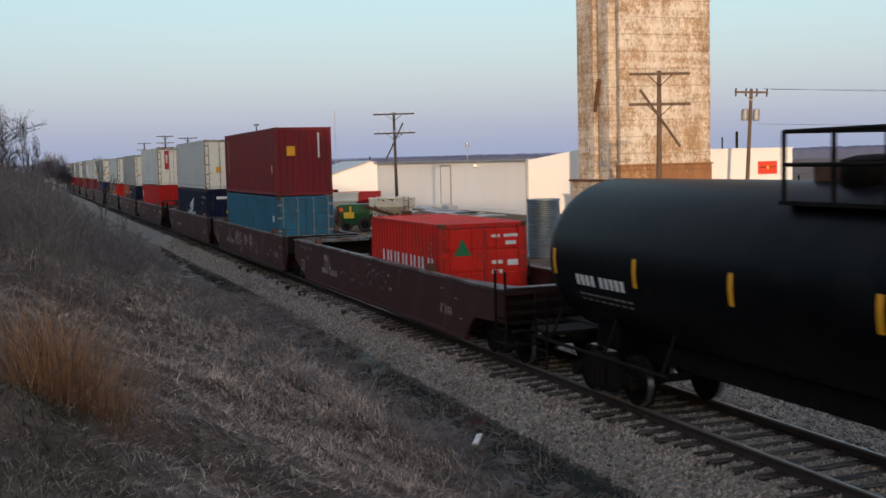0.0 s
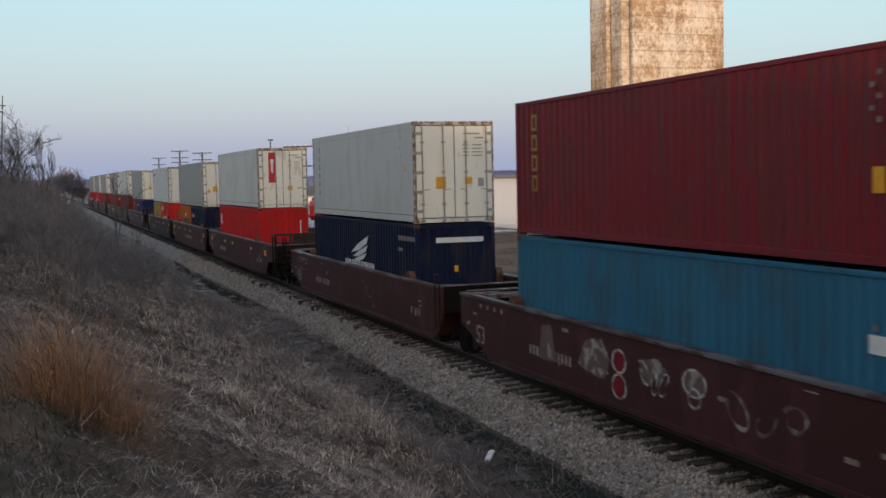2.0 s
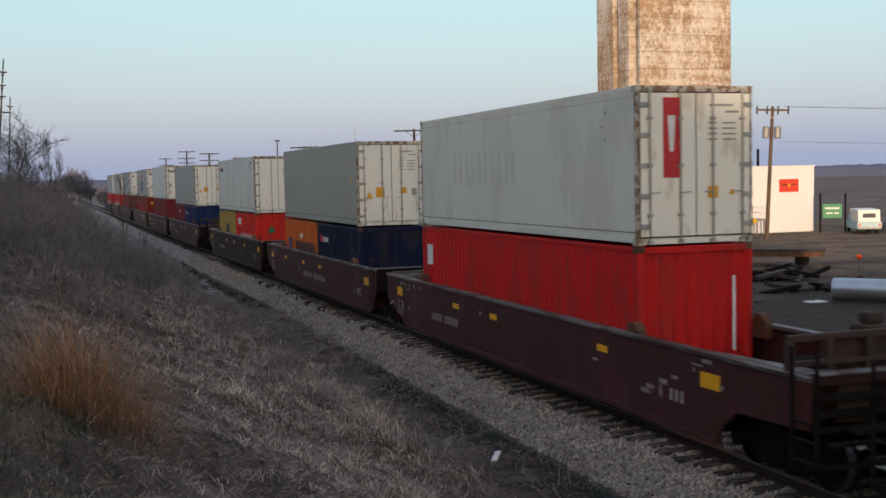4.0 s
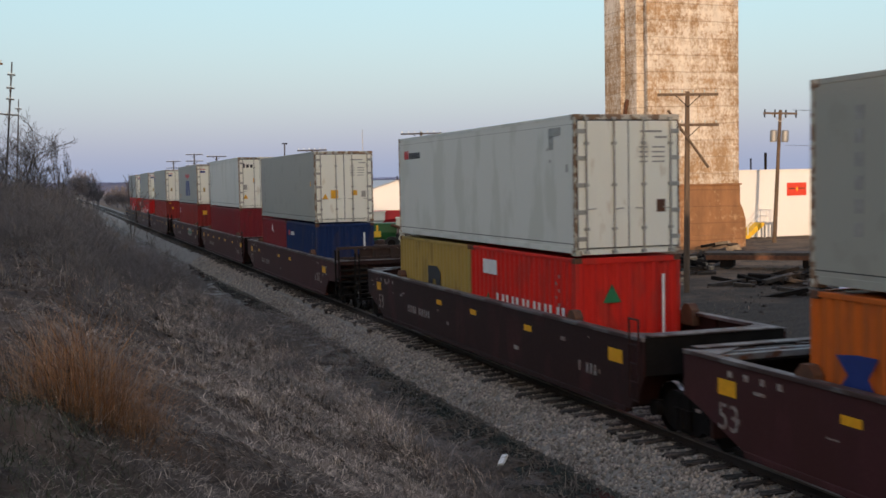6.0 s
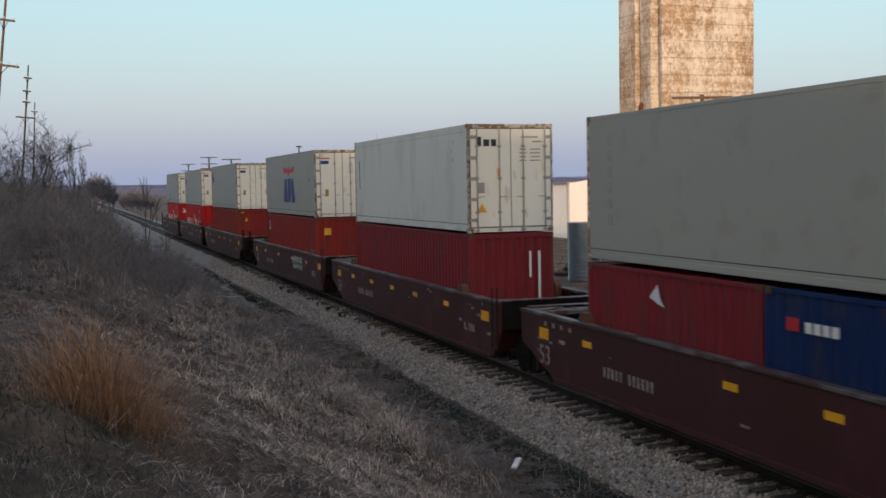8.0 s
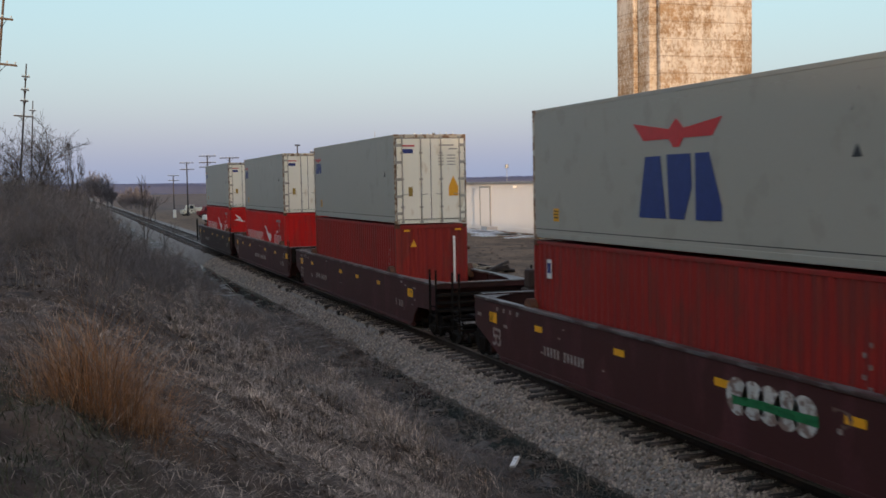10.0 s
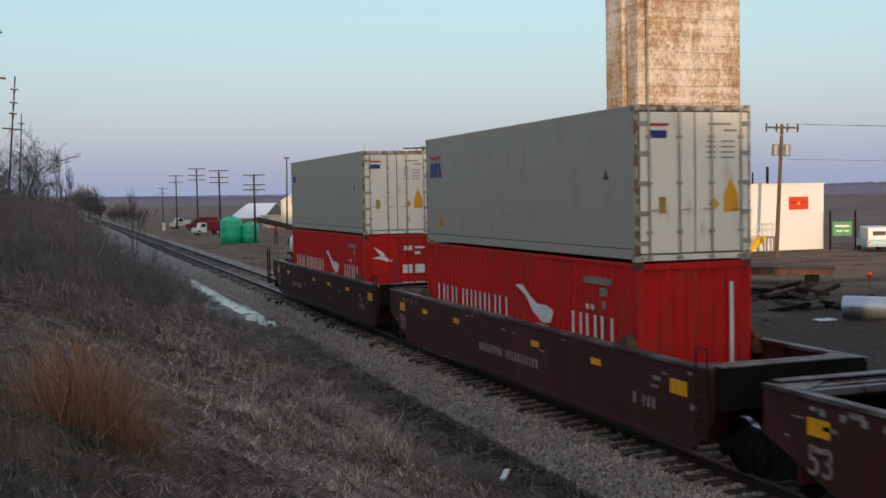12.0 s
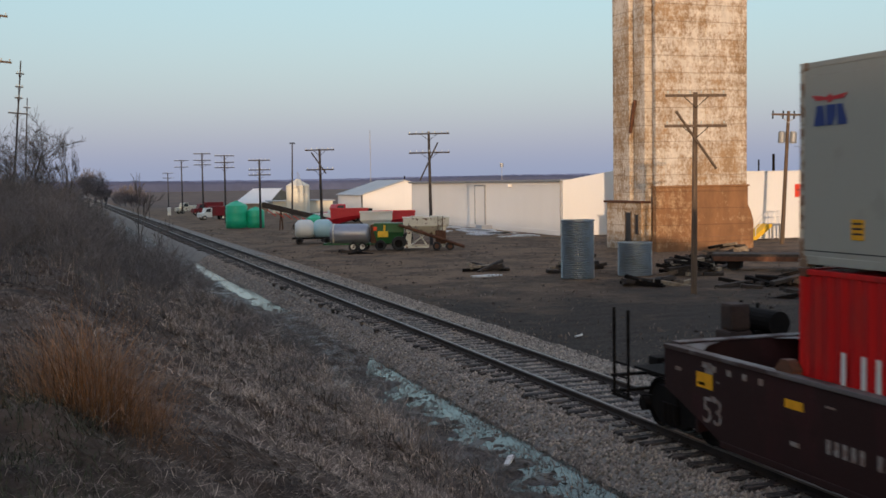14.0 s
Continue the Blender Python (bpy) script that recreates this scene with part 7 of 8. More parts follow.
heap(20.6, 52.5, 1.8, 1.2, 0.8, 26, 1, "heap of broken timber and rusty scrap")
heap(15.9, 48.2, 2.2, 1.0, 0.3, 12, 2, "low heap of dark timber scrap")
heap(23.5, 57.0, 2.5, 1.4, 0.7, 26, 3, "heap of dark sleepers and planks")
heap(16.3, 57.5, 1.6, 1.0, 0.9, 16, 4, "stack of dark old sleepers")
heap(22.0, 45.5, 3.5, 1.6, 0.45, 30, 5, "scattered dark planks and scrap iron", ("scrap", "dark_iron", "scrap"))
heap(12.0, 60.5, 1.3, 0.8, 0.35, 10, 6, "few dark timbers lying on the mud")
heap(27.5, 60.5, 2.2, 1.2, 0.6, 20, 7, "heap of pale and dark planks")
heap(20.5, 40.5, 3.4, 1.4, 0.14, 22, 8, "low scattered dark scrap near the pipe", ("scrap", "dark_iron", "scrap"))
heap(9.2, 80.0, 0.6, 0.4, 0.15, 3, 9, "small dark scrap on bare ground")
heap(33.0, 67.5, 2.2, 0.8, 0.7, 16, 10, "pale broken planks below the elevator")


def debris_and_snow():
    rnd = random.Random(8)
    for x, y, w, d in ((29.8, 108, 2.2, 7), (31.2, 122, 1.2, 5), (27.5, 103, 1.3, 2.5), (10.6, 57.2, 1.0, 0.35), (30.5, 98, 1.2, 2.0), (31.0, 113, 1.6, 5), (30.2, 103.5, 1.8, 2.2), (29.0, 97.0, 2.0, 1.0), (26.5, 112, 1.4, 2.2)):
        n = 18
        pts = [(x + w * math.cos(6.283 * k / n) * rnd.uniform(0.6, 1.1), y + d * math.sin(6.283 * k / n) * rnd.uniform(0.6, 1.1)) for k in range(n)]
        bm = prism(bmesh.new(), pts, YARD - 0.06, YARD + 0.07, "z")
        tagged(part("snow_patch", bm, "snow"), "thin patch of old snow on the yard", "snow", "snow patches")
    t = thing("marker_post", "orange ball marker on a thin stick", "marker", pose(26.4, 45.1, YARD))
    part("stick", rods(((0, 0, 0), (0, 0, 0.9), 0.02), n=6), "timber", t)
    part("ball", turned(bmesh.new(), [(0, 0.78), (0.1, 0.82), (0.15, 0.93), (0.1, 1.04), (0, 1.08)], 14), "orange_marker", t, smooth=True)
    t = thing("road_sign", "green sign board between dark posts", "sign", pose(51.2, 78.4, YARD, 0, 0, -34))
    part("post", boxes((-0.85, -0.7, 0, 0.12, 0, 3.3)), "dark_iron", t)
    part("post", boxes((1.15, 1.3, 0, 0.12, 0, 3.3)), "dark_iron", t)
    part("board", boxes((-0.6, 0.95, -0.06, 0, 1.2, 2.4), bevel=0.02), "sign_green", t)
    part("lettering", boxes((-0.4, 0.75, -0.067, -0.06, 1.95, 2.1), (-0.3, 0.2, -0.067, -0.06, 1.55, 1.68), (0.35, 0.7, -0.067, -0.06, 1.55, 1.68)), "white_clean", t)
    t = thing("gravel_heap", "dark grey gravel heap at the field edge", "gravel heap", pose(58, 76, YARD))
    bm = bmesh.new()
    turned(bm, [(4.2, -0.1), (3.4, 0.35), (2.2, 0.8), (1.0, 1.15), (0, 1.25)], 26)
    for v in bm.verts:
        v.co += Vector((rnd.uniform(-0.2, 0.2), rnd.uniform(-0.2, 0.2), rnd.uniform(-0.07, 0.07)))
    part("gravel", bm, "scrap", t, smooth=True)


debris_and_snow()
# ---- dead grass, brush and trees ----
M["straw"] = surface("dry straw coloured grass", (0.54, 0.42, 0.325), 0.8, var=0.3, scale=0.45, wear=((0.16, 0.115, 0.08), 0.22, 6.0), fine=20, bump=0, island=0.65, spec=0.2)
M["grey_grass"] = surface("grey brown dead grass", (0.27, 0.208, 0.168), 0.85, var=0.42, scale=0.4, wear=((0.075, 0.055, 0.04), 0.24, 4.0), fine=20, bump=0, island=0.5, spec=0.2)
M["rust_grass"] = surface("russet dry bunch grass", (0.33, 0.16, 0.07), 0.8, var=0.2, scale=1.5, fine=20, bump=0, island=0.5, spec=0.2)
M["sodden"] = surface("sodden dark dead leaves", (0.11, 0.082, 0.06), 0.6, var=0.4, scale=2, bump=0, island=0.6, spec=0.4)
M["stalk"] = surface("faded grey tan stalks", (0.33, 0.262, 0.21), 0.85, var=0.3, scale=0.8, bump=0, island=0.6, spec=0.2)
M["bleached"] = surface("bleached dead wood", (0.42, 0.36, 0.30), 0.85, var=0.3, scale=3, bump=0.1, spec=0.2)
M["clod"] = surface("dark clods and chips", (0.065, 0.048, 0.036), 0.9, var=0.35, scale=0.5, bump=0.2, island=0.85, spec=0.2)
# Green tinged grass; its low tone also carries the shade of the left edge.
M["corner_grass"] = surface("dark green tinged winter grass", (0.06, 0.062, 0.036), 0.85, var=0.4, scale=1.2, bump=0, island=0.6, spec=0.2)
M["bark"] = surface("grey brown bark and twigs", (0.135, 0.115, 0.105), 0.9, var=0.3, scale=2, bump=0.2, spec=0.2)
# Twig colour paled and greyed: the haze of distance is painted in.
M["far_twig"] = surface("distant twigs with haze in the colour", (0.20, 0.185, 0.195), 0.9, var=0.2, scale=0.3, bump=0, spec=0.1)
M["twig"] = surface("bare brown twigs", (0.19, 0.166, 0.157), 0.9, var=0.3, scale=0.7, bump=0, spec=0.2)


def blades(name, x, y, length, width, lean, direction, material, label, category, seed=0, lift=0.0, sag=0.3, joints=3):
    """Arching grass blades rooted on the ground: arrays of root x, y, length, width, lean (0 upright, 1 lying) and compass direction; they sag more towards the tip."""
    rng = np.random.default_rng(seed)
    n = len(x)
    p = np.stack([x, y, height(x, y) - 0.01 + lift], -1)
    way = direction.copy()
    rows = []
    for k, share_of in enumerate((0.0, 0.45, 0.35, 0.2) if joints == 3 else (0.0, 0.55, 0.45)):
        a = np.clip(lean + (sag * (k - 1.5) / 1.5 if k else 0), -0.1, 1.25) * 1.5
        ca, sa = np.cos(way), np.sin(way)
        if k:
            p = p + (np.stack([ca, sa, 0 * ca], -1) * np.sin(a)[:, None] + np.array([0, 0, 1.0]) * np.cos(a)[:, None]) * (length * share_of)[:, None]
            p[:, 2] = np.maximum(p[:, 2], height(p[:, 0], p[:, 1]) + 0.012 + 0.025 * rng.random(n) + lift)
        side = np.stack([-sa, ca, 0 * ca], -1) * (width / 2 * (1, 0.9, 0.6)[k % 3])[:, None]
        rows += [p - side, p + side] if k < joints else [p]
        way = way + rng.normal(0, 0.35, n)
    v = np.stack(rows, 1).reshape(-1, 3)
    b = (2 * joints + 1) * np.arange(n)[:, None]
    tris = [(0, 1, 3), (0, 3, 2), (2, 3, 5), (2, 5, 4), (4, 5, 6)] if joints == 3 else [(0, 1, 3), (0, 3, 2), (2, 3, 4)]
    tri = np.concatenate([b + np.array([q]) for q in tris], 0)
    ob = indexed(name, v, tri, material)
    return tagged(ob, label, category, "", "stuff")


def build_grass():
    rng = np.random.default_rng(11)

    def spread(n, y0, y1, power, x0=-16.5, x1=-3.3):
        y = y0 + (y1 - y0) * rng.random(n) ** power
        left = np.where(rng.random(n) < 0.12, x0, np.maximum(x0, -12.1 - 0.09 * y))
        right = np.minimum(x1, -9.5 + 0.95 * y)
        return left + (right - left) * rng.random(n), y
    # matted grass that lies down the slope in swirls
    for name, n, mat, lo, hi, seed in (("dead_grass", 215000, "grey_grass", 0.06, 0.22, 1), ("straw_grass", 130000, "straw", 0.06, 0.24, 2)):
        x, y = spread(n, 4.5, 62, 2.1)
        patch = ripple(x, y, 1.3, 12) + 0.5 * ripple(x, y, 0.4, 13)
        worn = np.exp(-((x + 7.6) / 2.2) ** 2 - ((y - 13) / 9) ** 2)          # the pale trampled part of the slope
        keep = (patch > -0.75 if mat == "grey_grass" else patch > -0.1 - 0.9 * worn) & (x < np.where(y < 47, -5.45, -4.4) - 0.7 * rng.random(n) - 0.35 * ripple(x * 0, y, 1.3, 44))
        keep &= (rng.random(n) < np.clip((-4.4 - x) / 1.6, 0.1, 1))
        keep &= rng.random(n) < np.where(y < 11, np.clip((x + 11.75) / 0.7, 0.12, 1), 1)
        if mat == "straw":
            keep &= rng.random(n) < (0.45 + 0.55 * worn) * np.clip((x + 11.4) / 1.3, 0.06, 1)
        x, y = x[keep], y[keep]
        k = len(x)
        direction = 2.8 * ripple(x, y, 0.6, 14) + rng.normal(0, 1.0, k) - 0.4
        lean = np.clip(rng.normal(0.98, 0.14, k), 0.2, 1.15)
        dist = np.hypot(x + 11.3, y)
        blades(name, x, y, rng.uniform(lo, hi, k), rng.uniform(0.0026, 0.0056, k) * (0.6 + dist / 12), lean, direction, mat, "matted dead grass lying over the bank" if mat == "grey_grass" else "pale dry straw lying over the bank", "grass", seed, joints=2)
    # short green tinged grass in the near corner, darkened for the shade there
    n = 11000
    y = rng.uniform(4.4, 10.5, n)
    x = rng.uniform(-13.4, -10.3 - 0.17 * (y - 4.4), n)
    blades("green_grass", x, y, rng.uniform(0.05, 0.2, n), rng.uniform(0.003, 0.006, n), np.clip(rng.normal(0.75, 0.25, n), 0, 1.1), rng.uniform(0, 6.28, n), "corner_grass", "short dark green tinged winter grass", "grass", 9, joints=2)
    # standing stalks
    x, y = spread(5000, 14, 60, 1.1, -17, -5.0)
    k = len(x)
    keep = ripple(x, y, 2.1, 15) > 0.05
    x, y = x[keep], y[keep]
    k = len(x)
    blades("weed_stalks", x, y, rng.uniform(0.2, 0.65, k), rng.uniform(0.005, 0.008, k) * (0.8 + np.hypot(x + 11.3, y) / 30), np.clip(rng.normal(0.45, 0.25, k), 0, 0.95), rng.uniform(0, 6.28, k), "stalk", "upright dry weed stalks on the bank", "weeds", 3)
    # a tangle of long pale stalks above the ditch
    n = 7000
    x, y = -5.0 - 3.6 * rng.random(n) ** 1.2, 17 + 27 * rng.random(n)
    keep = ripple(x, y, 1.2, 31) + 0.5 * ripple(x, y, 0.45, 32) > 0.1
    x, y = x[keep], y[keep]
    k = len(x)
    blades("tangled_stalks", x, y, rng.uniform(0.25, 1.0, k), rng.uniform(0.005, 0.011, k), np.clip(rng.normal(0.8, 0.22, k), 0.05, 1.05), rng.uniform(0, 6.28, k), "stalk", "tangle of long pale arching stalks above the ditch", "weeds", 8, sag=0.5)
    # tussocks over the lower bank, their blades hanging outwards
    for name, count, per, mat, seed in (("tussock_grass", 420, 60, "grey_grass", 51), ("pale_tussock_grass", 260, 45, "straw", 52)):
        rt = np.random.default_rng(seed)
        cy = 11 + 34 * rt.random(count) ** 1.3
        cx = -5.75 - 3.9 * rt.random(count) ** 1.1 + 0.3 * ripple(cy * 0, cy, 1.6, 53)
        size = np.repeat(rt.uniform(0.5, 1.3, count), per)
        away = rt.uniform(0, 6.283, count * per)
        out = 0.13 * size * np.sqrt(rt.random(count * per))
        x, y = np.repeat(cx, per) + out * np.cos(away), np.repeat(cy, per) + out * np.sin(away)
        k = len(x)
        blades(name, x, y, rt.uniform(0.12, 0.34, k) * size, rt.uniform(0.004, 0.008, k) * (0.6 + y / 25), np.clip(rt.normal(0.72, 0.2, k), 0.1, 1.05), away + rt.normal(0, 0.5, k), mat, "clumped dead grass tussocks on the lower bank", "grass", seed, sag=0.7)
    # dark sodden clumps between the slope and the ditch
    rt = np.random.default_rng(57)
    count, per = 420, 34
    cy = 13 + 36 * rt.random(count) ** 1.2
    cx = -4.1 - 4.2 * rt.random(count) ** 1.3
    some = ripple(cx, cy, 1.6, 58) + 0.4 * ripple(cx, cy, 0.5, 59) > -0.1
    cx, cy = cx[some], cy[some]
    count = len(cx)
    size = np.repeat(rt.uniform(0.5, 1.5, count), per)
    away = rt.uniform(0, 6.283, count * per)
    out = 0.2 * size * np.sqrt(rt.random(count * per))
    x, y = np.repeat(cx, per) + out * np.cos(away), np.repeat(cy, per) + out * np.sin(away)
    k = len(x)
    blades("sodden_clumps", x, y, rt.uniform(0.1, 0.34, k) * size, rt.uniform(0.006, 0.014, k) * (0.6 + y / 30), np.clip(rt.normal(0.7, 0.22, k), 0.1, 1.05), away + rt.normal(0, 0.6, k), "sodden", "dark sodden clumps of rotting grass above the ditch", "grass", 57, np.maximum(0, DITCH + 0.02 - height(x, y)), sag=0.6)
    # pale bleached stalks heaped in drifts
    count, per = 46, 70
    cy = 16 + 26 * rt.random(count)
    cx = -4.9 - 2.0 * rt.random(count)
    cy[:12], cx[:12] = 36 + 4.5 * rt.random(12), -6.0 + 1.0 * rt.random(12)
    x, y = np.repeat(cx, per) + rt.normal(0, 0.33, count * per), np.repeat(cy, per) + rt.normal(0, 0.33, count * per)
    k = len(x)
    blades("bleached_stalks", x, y, rt.uniform(0.25, 0.85, k), rt.uniform(0.005, 0.009, k) * (0.6 + y / 40), np.clip(rt.normal(0.72, 0.25, k), 0.05, 1.05), np.repeat(rt.uniform(0, 6.283, count), per) + rt.normal(0, 0.8, k), "straw", "drifts of pale bleached stalks beside the ditch", "weeds", 60, np.maximum(0, DITCH + 0.02 - height(x, y)), sag=0.5)
    # stalks strewn over the mud at the head of the pool
    n = 2600
    y = 31 + 17 * rt.random(n)
    x = -2.45 - 2.9 * rt.random(n)
    some = ripple(x, y, 0.6, 64) + 0.6 * ripple(x, y, 0.2, 65) > -0.05
    x, y = x[some], y[some]
    k = len(x)
    blades("strewn_stalks", x, y, rt.uniform(0.1, 0.5, k), rt.uniform(0.008, 0.016, k), np.clip(rt.normal(0.92, 0.14, k), 0.3, 1.05), 1.2 * ripple(x, y, 0.8, 66) + rt.normal(1.2, 0.9, k), "grey_grass", "grey stalks strewn over the mud", "weeds", 67, np.maximum(0, DITCH + 0.02 - height(x, y)), sag=0.4)
    # grass of the yard and its verges
    y = 14 + 130 * rng.random(16000) ** 1.3
    x = 3.0 + 30 * rng.random(16000) ** 1.5
    keep = ripple(x, y, 3.1, 16) + 0.6 * ripple(x, y, 0.9, 17) > 0.15
    x, y = x[keep], y[keep]
    k = len(x)
    blades("yard_grass", x, y, rng.uniform(0.06, 0.2, k), rng.uniform(0.01, 0.02, k) * (0.7 + y / 40), np.clip(rng.normal(0.55, 0.25, k), 0, 1), rng.uniform(0, 6.28, k), "grey_grass", "short dead grass tufts on the yard", "grass", 4)
    # thatch hanging over the edge of the ditch
    y = 12 + 45 * rng.random(3600)
    x = -5.4 - 0.8 * rng.random(3600) + 0.4 * ripple(y * 0, y, 1.7, 18)
    k = len(x)
    blades("ditch_grass", x, y, rng.uniform(0.15, 0.45, k), rng.uniform(0.006, 0.011, k) * (0.8 + y / 28), np.clip(rng.normal(0.9, 0.15, k), 0.3, 1.15), rng.normal(-0.1, 0.9, k), "grey_grass", "dead grass hanging over the ditch edge", "grass", 5)
    # sodden stalks and leaves in the ditch
    n = 17000
    y = 11 + 36 * rng.random(n) ** 1.2
    x = -2.45 - 2.9 * rng.random(n) ** 0.75
    keep = (ripple(x, y, 0.5, 21) + 0.5 * ripple(x, y, 0.17, 22) > -0.1) & ~((y > 15) & (y < 33) & (x > -3.35 + 0.3 * ripple(x, y, 0.7, 41)) & (rng.random(n) < 0.3))
    x, y = x[keep], y[keep]
    k = len(x)
    blades("ditch_debris", x, y, rng.uniform(0.08, 0.4, k), rng.uniform(0.008, 0.02, k), np.clip(rng.normal(0.97, 0.08, k), 0.5, 1.05), rng.uniform(0, 6.28, k), "sodden", "sodden dark stalks and leaves lying in the ditch", "debris", 6, np.maximum(0, DITCH + 0.02 - height(x, y)))
    # scraps of leaf and mud that break up the pool and the toe of the stone bed
    n = 3600
    y = 13 + 22 * rng.random(n)
    x = -2.1 - 2.1 * rng.random(n)
    keep = ripple(x, y * 0.5, 0.33, 71) + 0.7 * ripple(x, y, 0.13, 72) > 0.1
    x, y = x[keep], y[keep]
    n = len(x)
    size = 0.012 + 0.055 * rng.random(n) ** 2.5
    corner = np.array([(1, 0, 0), (0, 1.6, 0), (-1, 0, 0), (0, -1.6, 0), (0, 0, 0.4)], dtype=float)
    v = corner[None] * size[:, None, None] * rng.uniform(0.4, 1.7, (n, 5, 3)) + np.stack([x, y, np.maximum(height(x, y), DITCH) - 0.002], -1)[:, None, :]
    f = np.array([(0, 1, 4), (1, 2, 4), (2, 3, 4), (3, 0, 4)])
    ob = indexed("ditch_scraps", v.reshape(-1, 3), (f[None] + 5 * np.arange(n)[:, None, None]).reshape(-1, 3), "clod")
    tagged(ob, "dark scraps of leaf and mud lying in the pool", "debris", "", "stuff")
    n = 5200
    y = 12 + 40 * rng.random(n)
    x = -2.15 - 1.1 * rng.random(n) ** 1.4 + 0.16 * ripple(y * 0, y, 0.9, 81)
    keep = ripple(x, y, 0.8, 82) + 0.8 * ripple(x, y, 0.25, 83) > 0.12
    x, y = x[keep], y[keep]
    k = len(x)
    blades("ditch_stalks", x, y, rng.uniform(0.08, 0.35, k), rng.uniform(0.008, 0.018, k), np.clip(rng.normal(0.88, 0.16, k), 0.2, 1.05), 1.57 + rng.normal(0, 0.9, k), "sodden", "rotting stalks along the foot of the stone bed", "debris", 84, np.maximum(0, DITCH + 0.015 - height(x, y)), joints=2)
    # dead sedge standing in the shallow side of the pool
    n = 2400
    y = 15 + 19 * rng.random(n)
    x = -3.0 - 1.9 * rng.random(n) ** 0.8
    keep = ripple(x, y, 0.45, 61) + 0.5 * ripple(x, y, 0.16, 62) > 0.12
    x, y = x[keep], y[keep]
    k = len(x)
    blades("dead_sedge", x, y, rng.uniform(0.1, 0.38, k), rng.uniform(0.005, 0.010, k), np.clip(rng.normal(0.55, 0.28, k), 0, 1), rng.uniform(0, 6.28, k), "stalk", "dead sedge standing in the shallow ditch", "weeds", 63, sag=0.5)
    # clods, chips and rubbish trodden into the yard
    n = 4500
    y = 12 + 75 * rng.random(n) ** 1.4
    x = 3.4 + 27 * rng.random(n) ** 1.2
    keep = ripple(x, y, 2.3, 25) + 0.7 * ripple(x, y, 0.7, 26) > 0.0
    x, y = x[keep], y[keep]
    n = len(x)
    size = 0.025 + 0.09 * rng.random(n) ** 4 + y * 0.0004
    corner = np.array([(1, 0, 0), (0, 1, 0), (-1, 0, 0), (0, -1, 0), (0, 0, 0.6)], dtype=float)
    v = corner[None] * size[:, None, None] * rng.uniform(0.4, 1.7, (n, 5, 3)) + np.stack([x, y, height(x, y) - 0.005], -1)[:, None, :]
    f = np.array([(0, 1, 4), (1, 2, 4), (2, 3, 4), (3, 0, 4)])
    ob = indexed("yard_rubble", v.reshape(-1, 3), (f[None] + 5 * np.arange(n)[:, None, None]).reshape(-1, 3), "clod")
    tagged(ob, "dark clods and chips trodden into the muddy yard", "rubble", "", "stuff")


build_grass()


def bunch_grass(cx, cy, radius, n, tall, seed, label, material="rust_grass"):
    rng = np.random.default_rng(seed)
    dx, dy = rng.normal(0, radius * 0.55, n), rng.normal(0, radius * 0.55, n)
    r = np.hypot(dx, dy) / radius
    direction = np.arctan2(dy, dx) + rng.normal(0, 1.1, n)
    lean = np.clip(0.10 + 0.30 * r + np.abs(rng.normal(0, 0.36, n)), 0, 1.05)
    length = tall * rng.uniform(0.2, 1.0, n) * np.clip(1.15 - 0.45 * r, 0.25, 1.1)
    return blades("bunch_grass", cx + dx, cy + dy, length, rng.uniform(0.0016, 0.0036, n), lean, direction, material, label, "grass clump", seed, sag=0.6)


bunch_grass(-11.08, 9.0, 0.44, 1500, 1.25, 21, "tall russet clump of dry bunch grass")
bunch_grass(-11.02, 9.0, 0.38, 320, 1.1, 24, "pale straw blades mixed in the russet clump", "straw")
bunch_grass(-11.2, 9.1, 0.5, 1000, 1.05, 26, "grey brown blades round the russet clump", "grey_grass")
bunch_grass(-11.35, 10.0, 0.5, 600, 1.1, 22, "grey brown clump of dry bunch grass behind", "grey_grass")
bunch_grass(-10.8, 9.4, 0.42, 620, 1.05, 23, "thin russet clump of dry bunch grass")


def branching(seed, height_m, spread_m, levels, per, up=0.6, start_r=0.05, droop=0.0, fine=False):
    """Segments (p, q, r0, r1) of a bare branching plant rooted at the origin."""
    rnd = random.Random(seed)
    segs = []

    def grow(p, d, length, r, level):
        n = (3, 2, 1)[min(level, 2)] if fine else 3 if level < levels else 2
        for k in range(n):
            d = (d + Vector((rnd.gauss(0, 0.16), rnd.gauss(0, 0.16), rnd.gauss(0.03 - droop, 0.08)))).normalized()
            q = p + d * (length / n)
            r2 = r * 0.86
            segs.append((p, q, r, r2))
            p, r = q, r2
            if level < levels and (k > 0 or level > 0):
                for j in range(per):
                    a = rnd.uniform(0, 6.28)
                    side = Vector((math.cos(a), math.sin(a), rnd.uniform(0.0, 0.7)))
                    nd = (d * up + side * spread_m).normalized()
                    grow(p, nd, length * rnd.uniform(0.45, 0.75), r * rnd.uniform(0.45, 0.65), level + 1)
    return grow, segs


def twig_mesh(bm_segs, min_r):
    v, f = [], []
    for p, q, r0, r1 in bm_segs:
        d = (q - p).normalized()
        a = d.orthogonal().normalized()
        b = d.cross(a)
        i = len(v)
        for c, r in ((p, max(r0, min_r)), (q, max(r1, min_r))):
            for k in range(3):
                t = 2.0944 * k
                v.append(tuple(c + (a * math.cos(t) + b * math.sin(t)) * r))
        for k in range(3):
            j = (k + 1) % 3
            f.append((i + k, i + j, i + 3 + j, i + 3 + k))
    return v, f


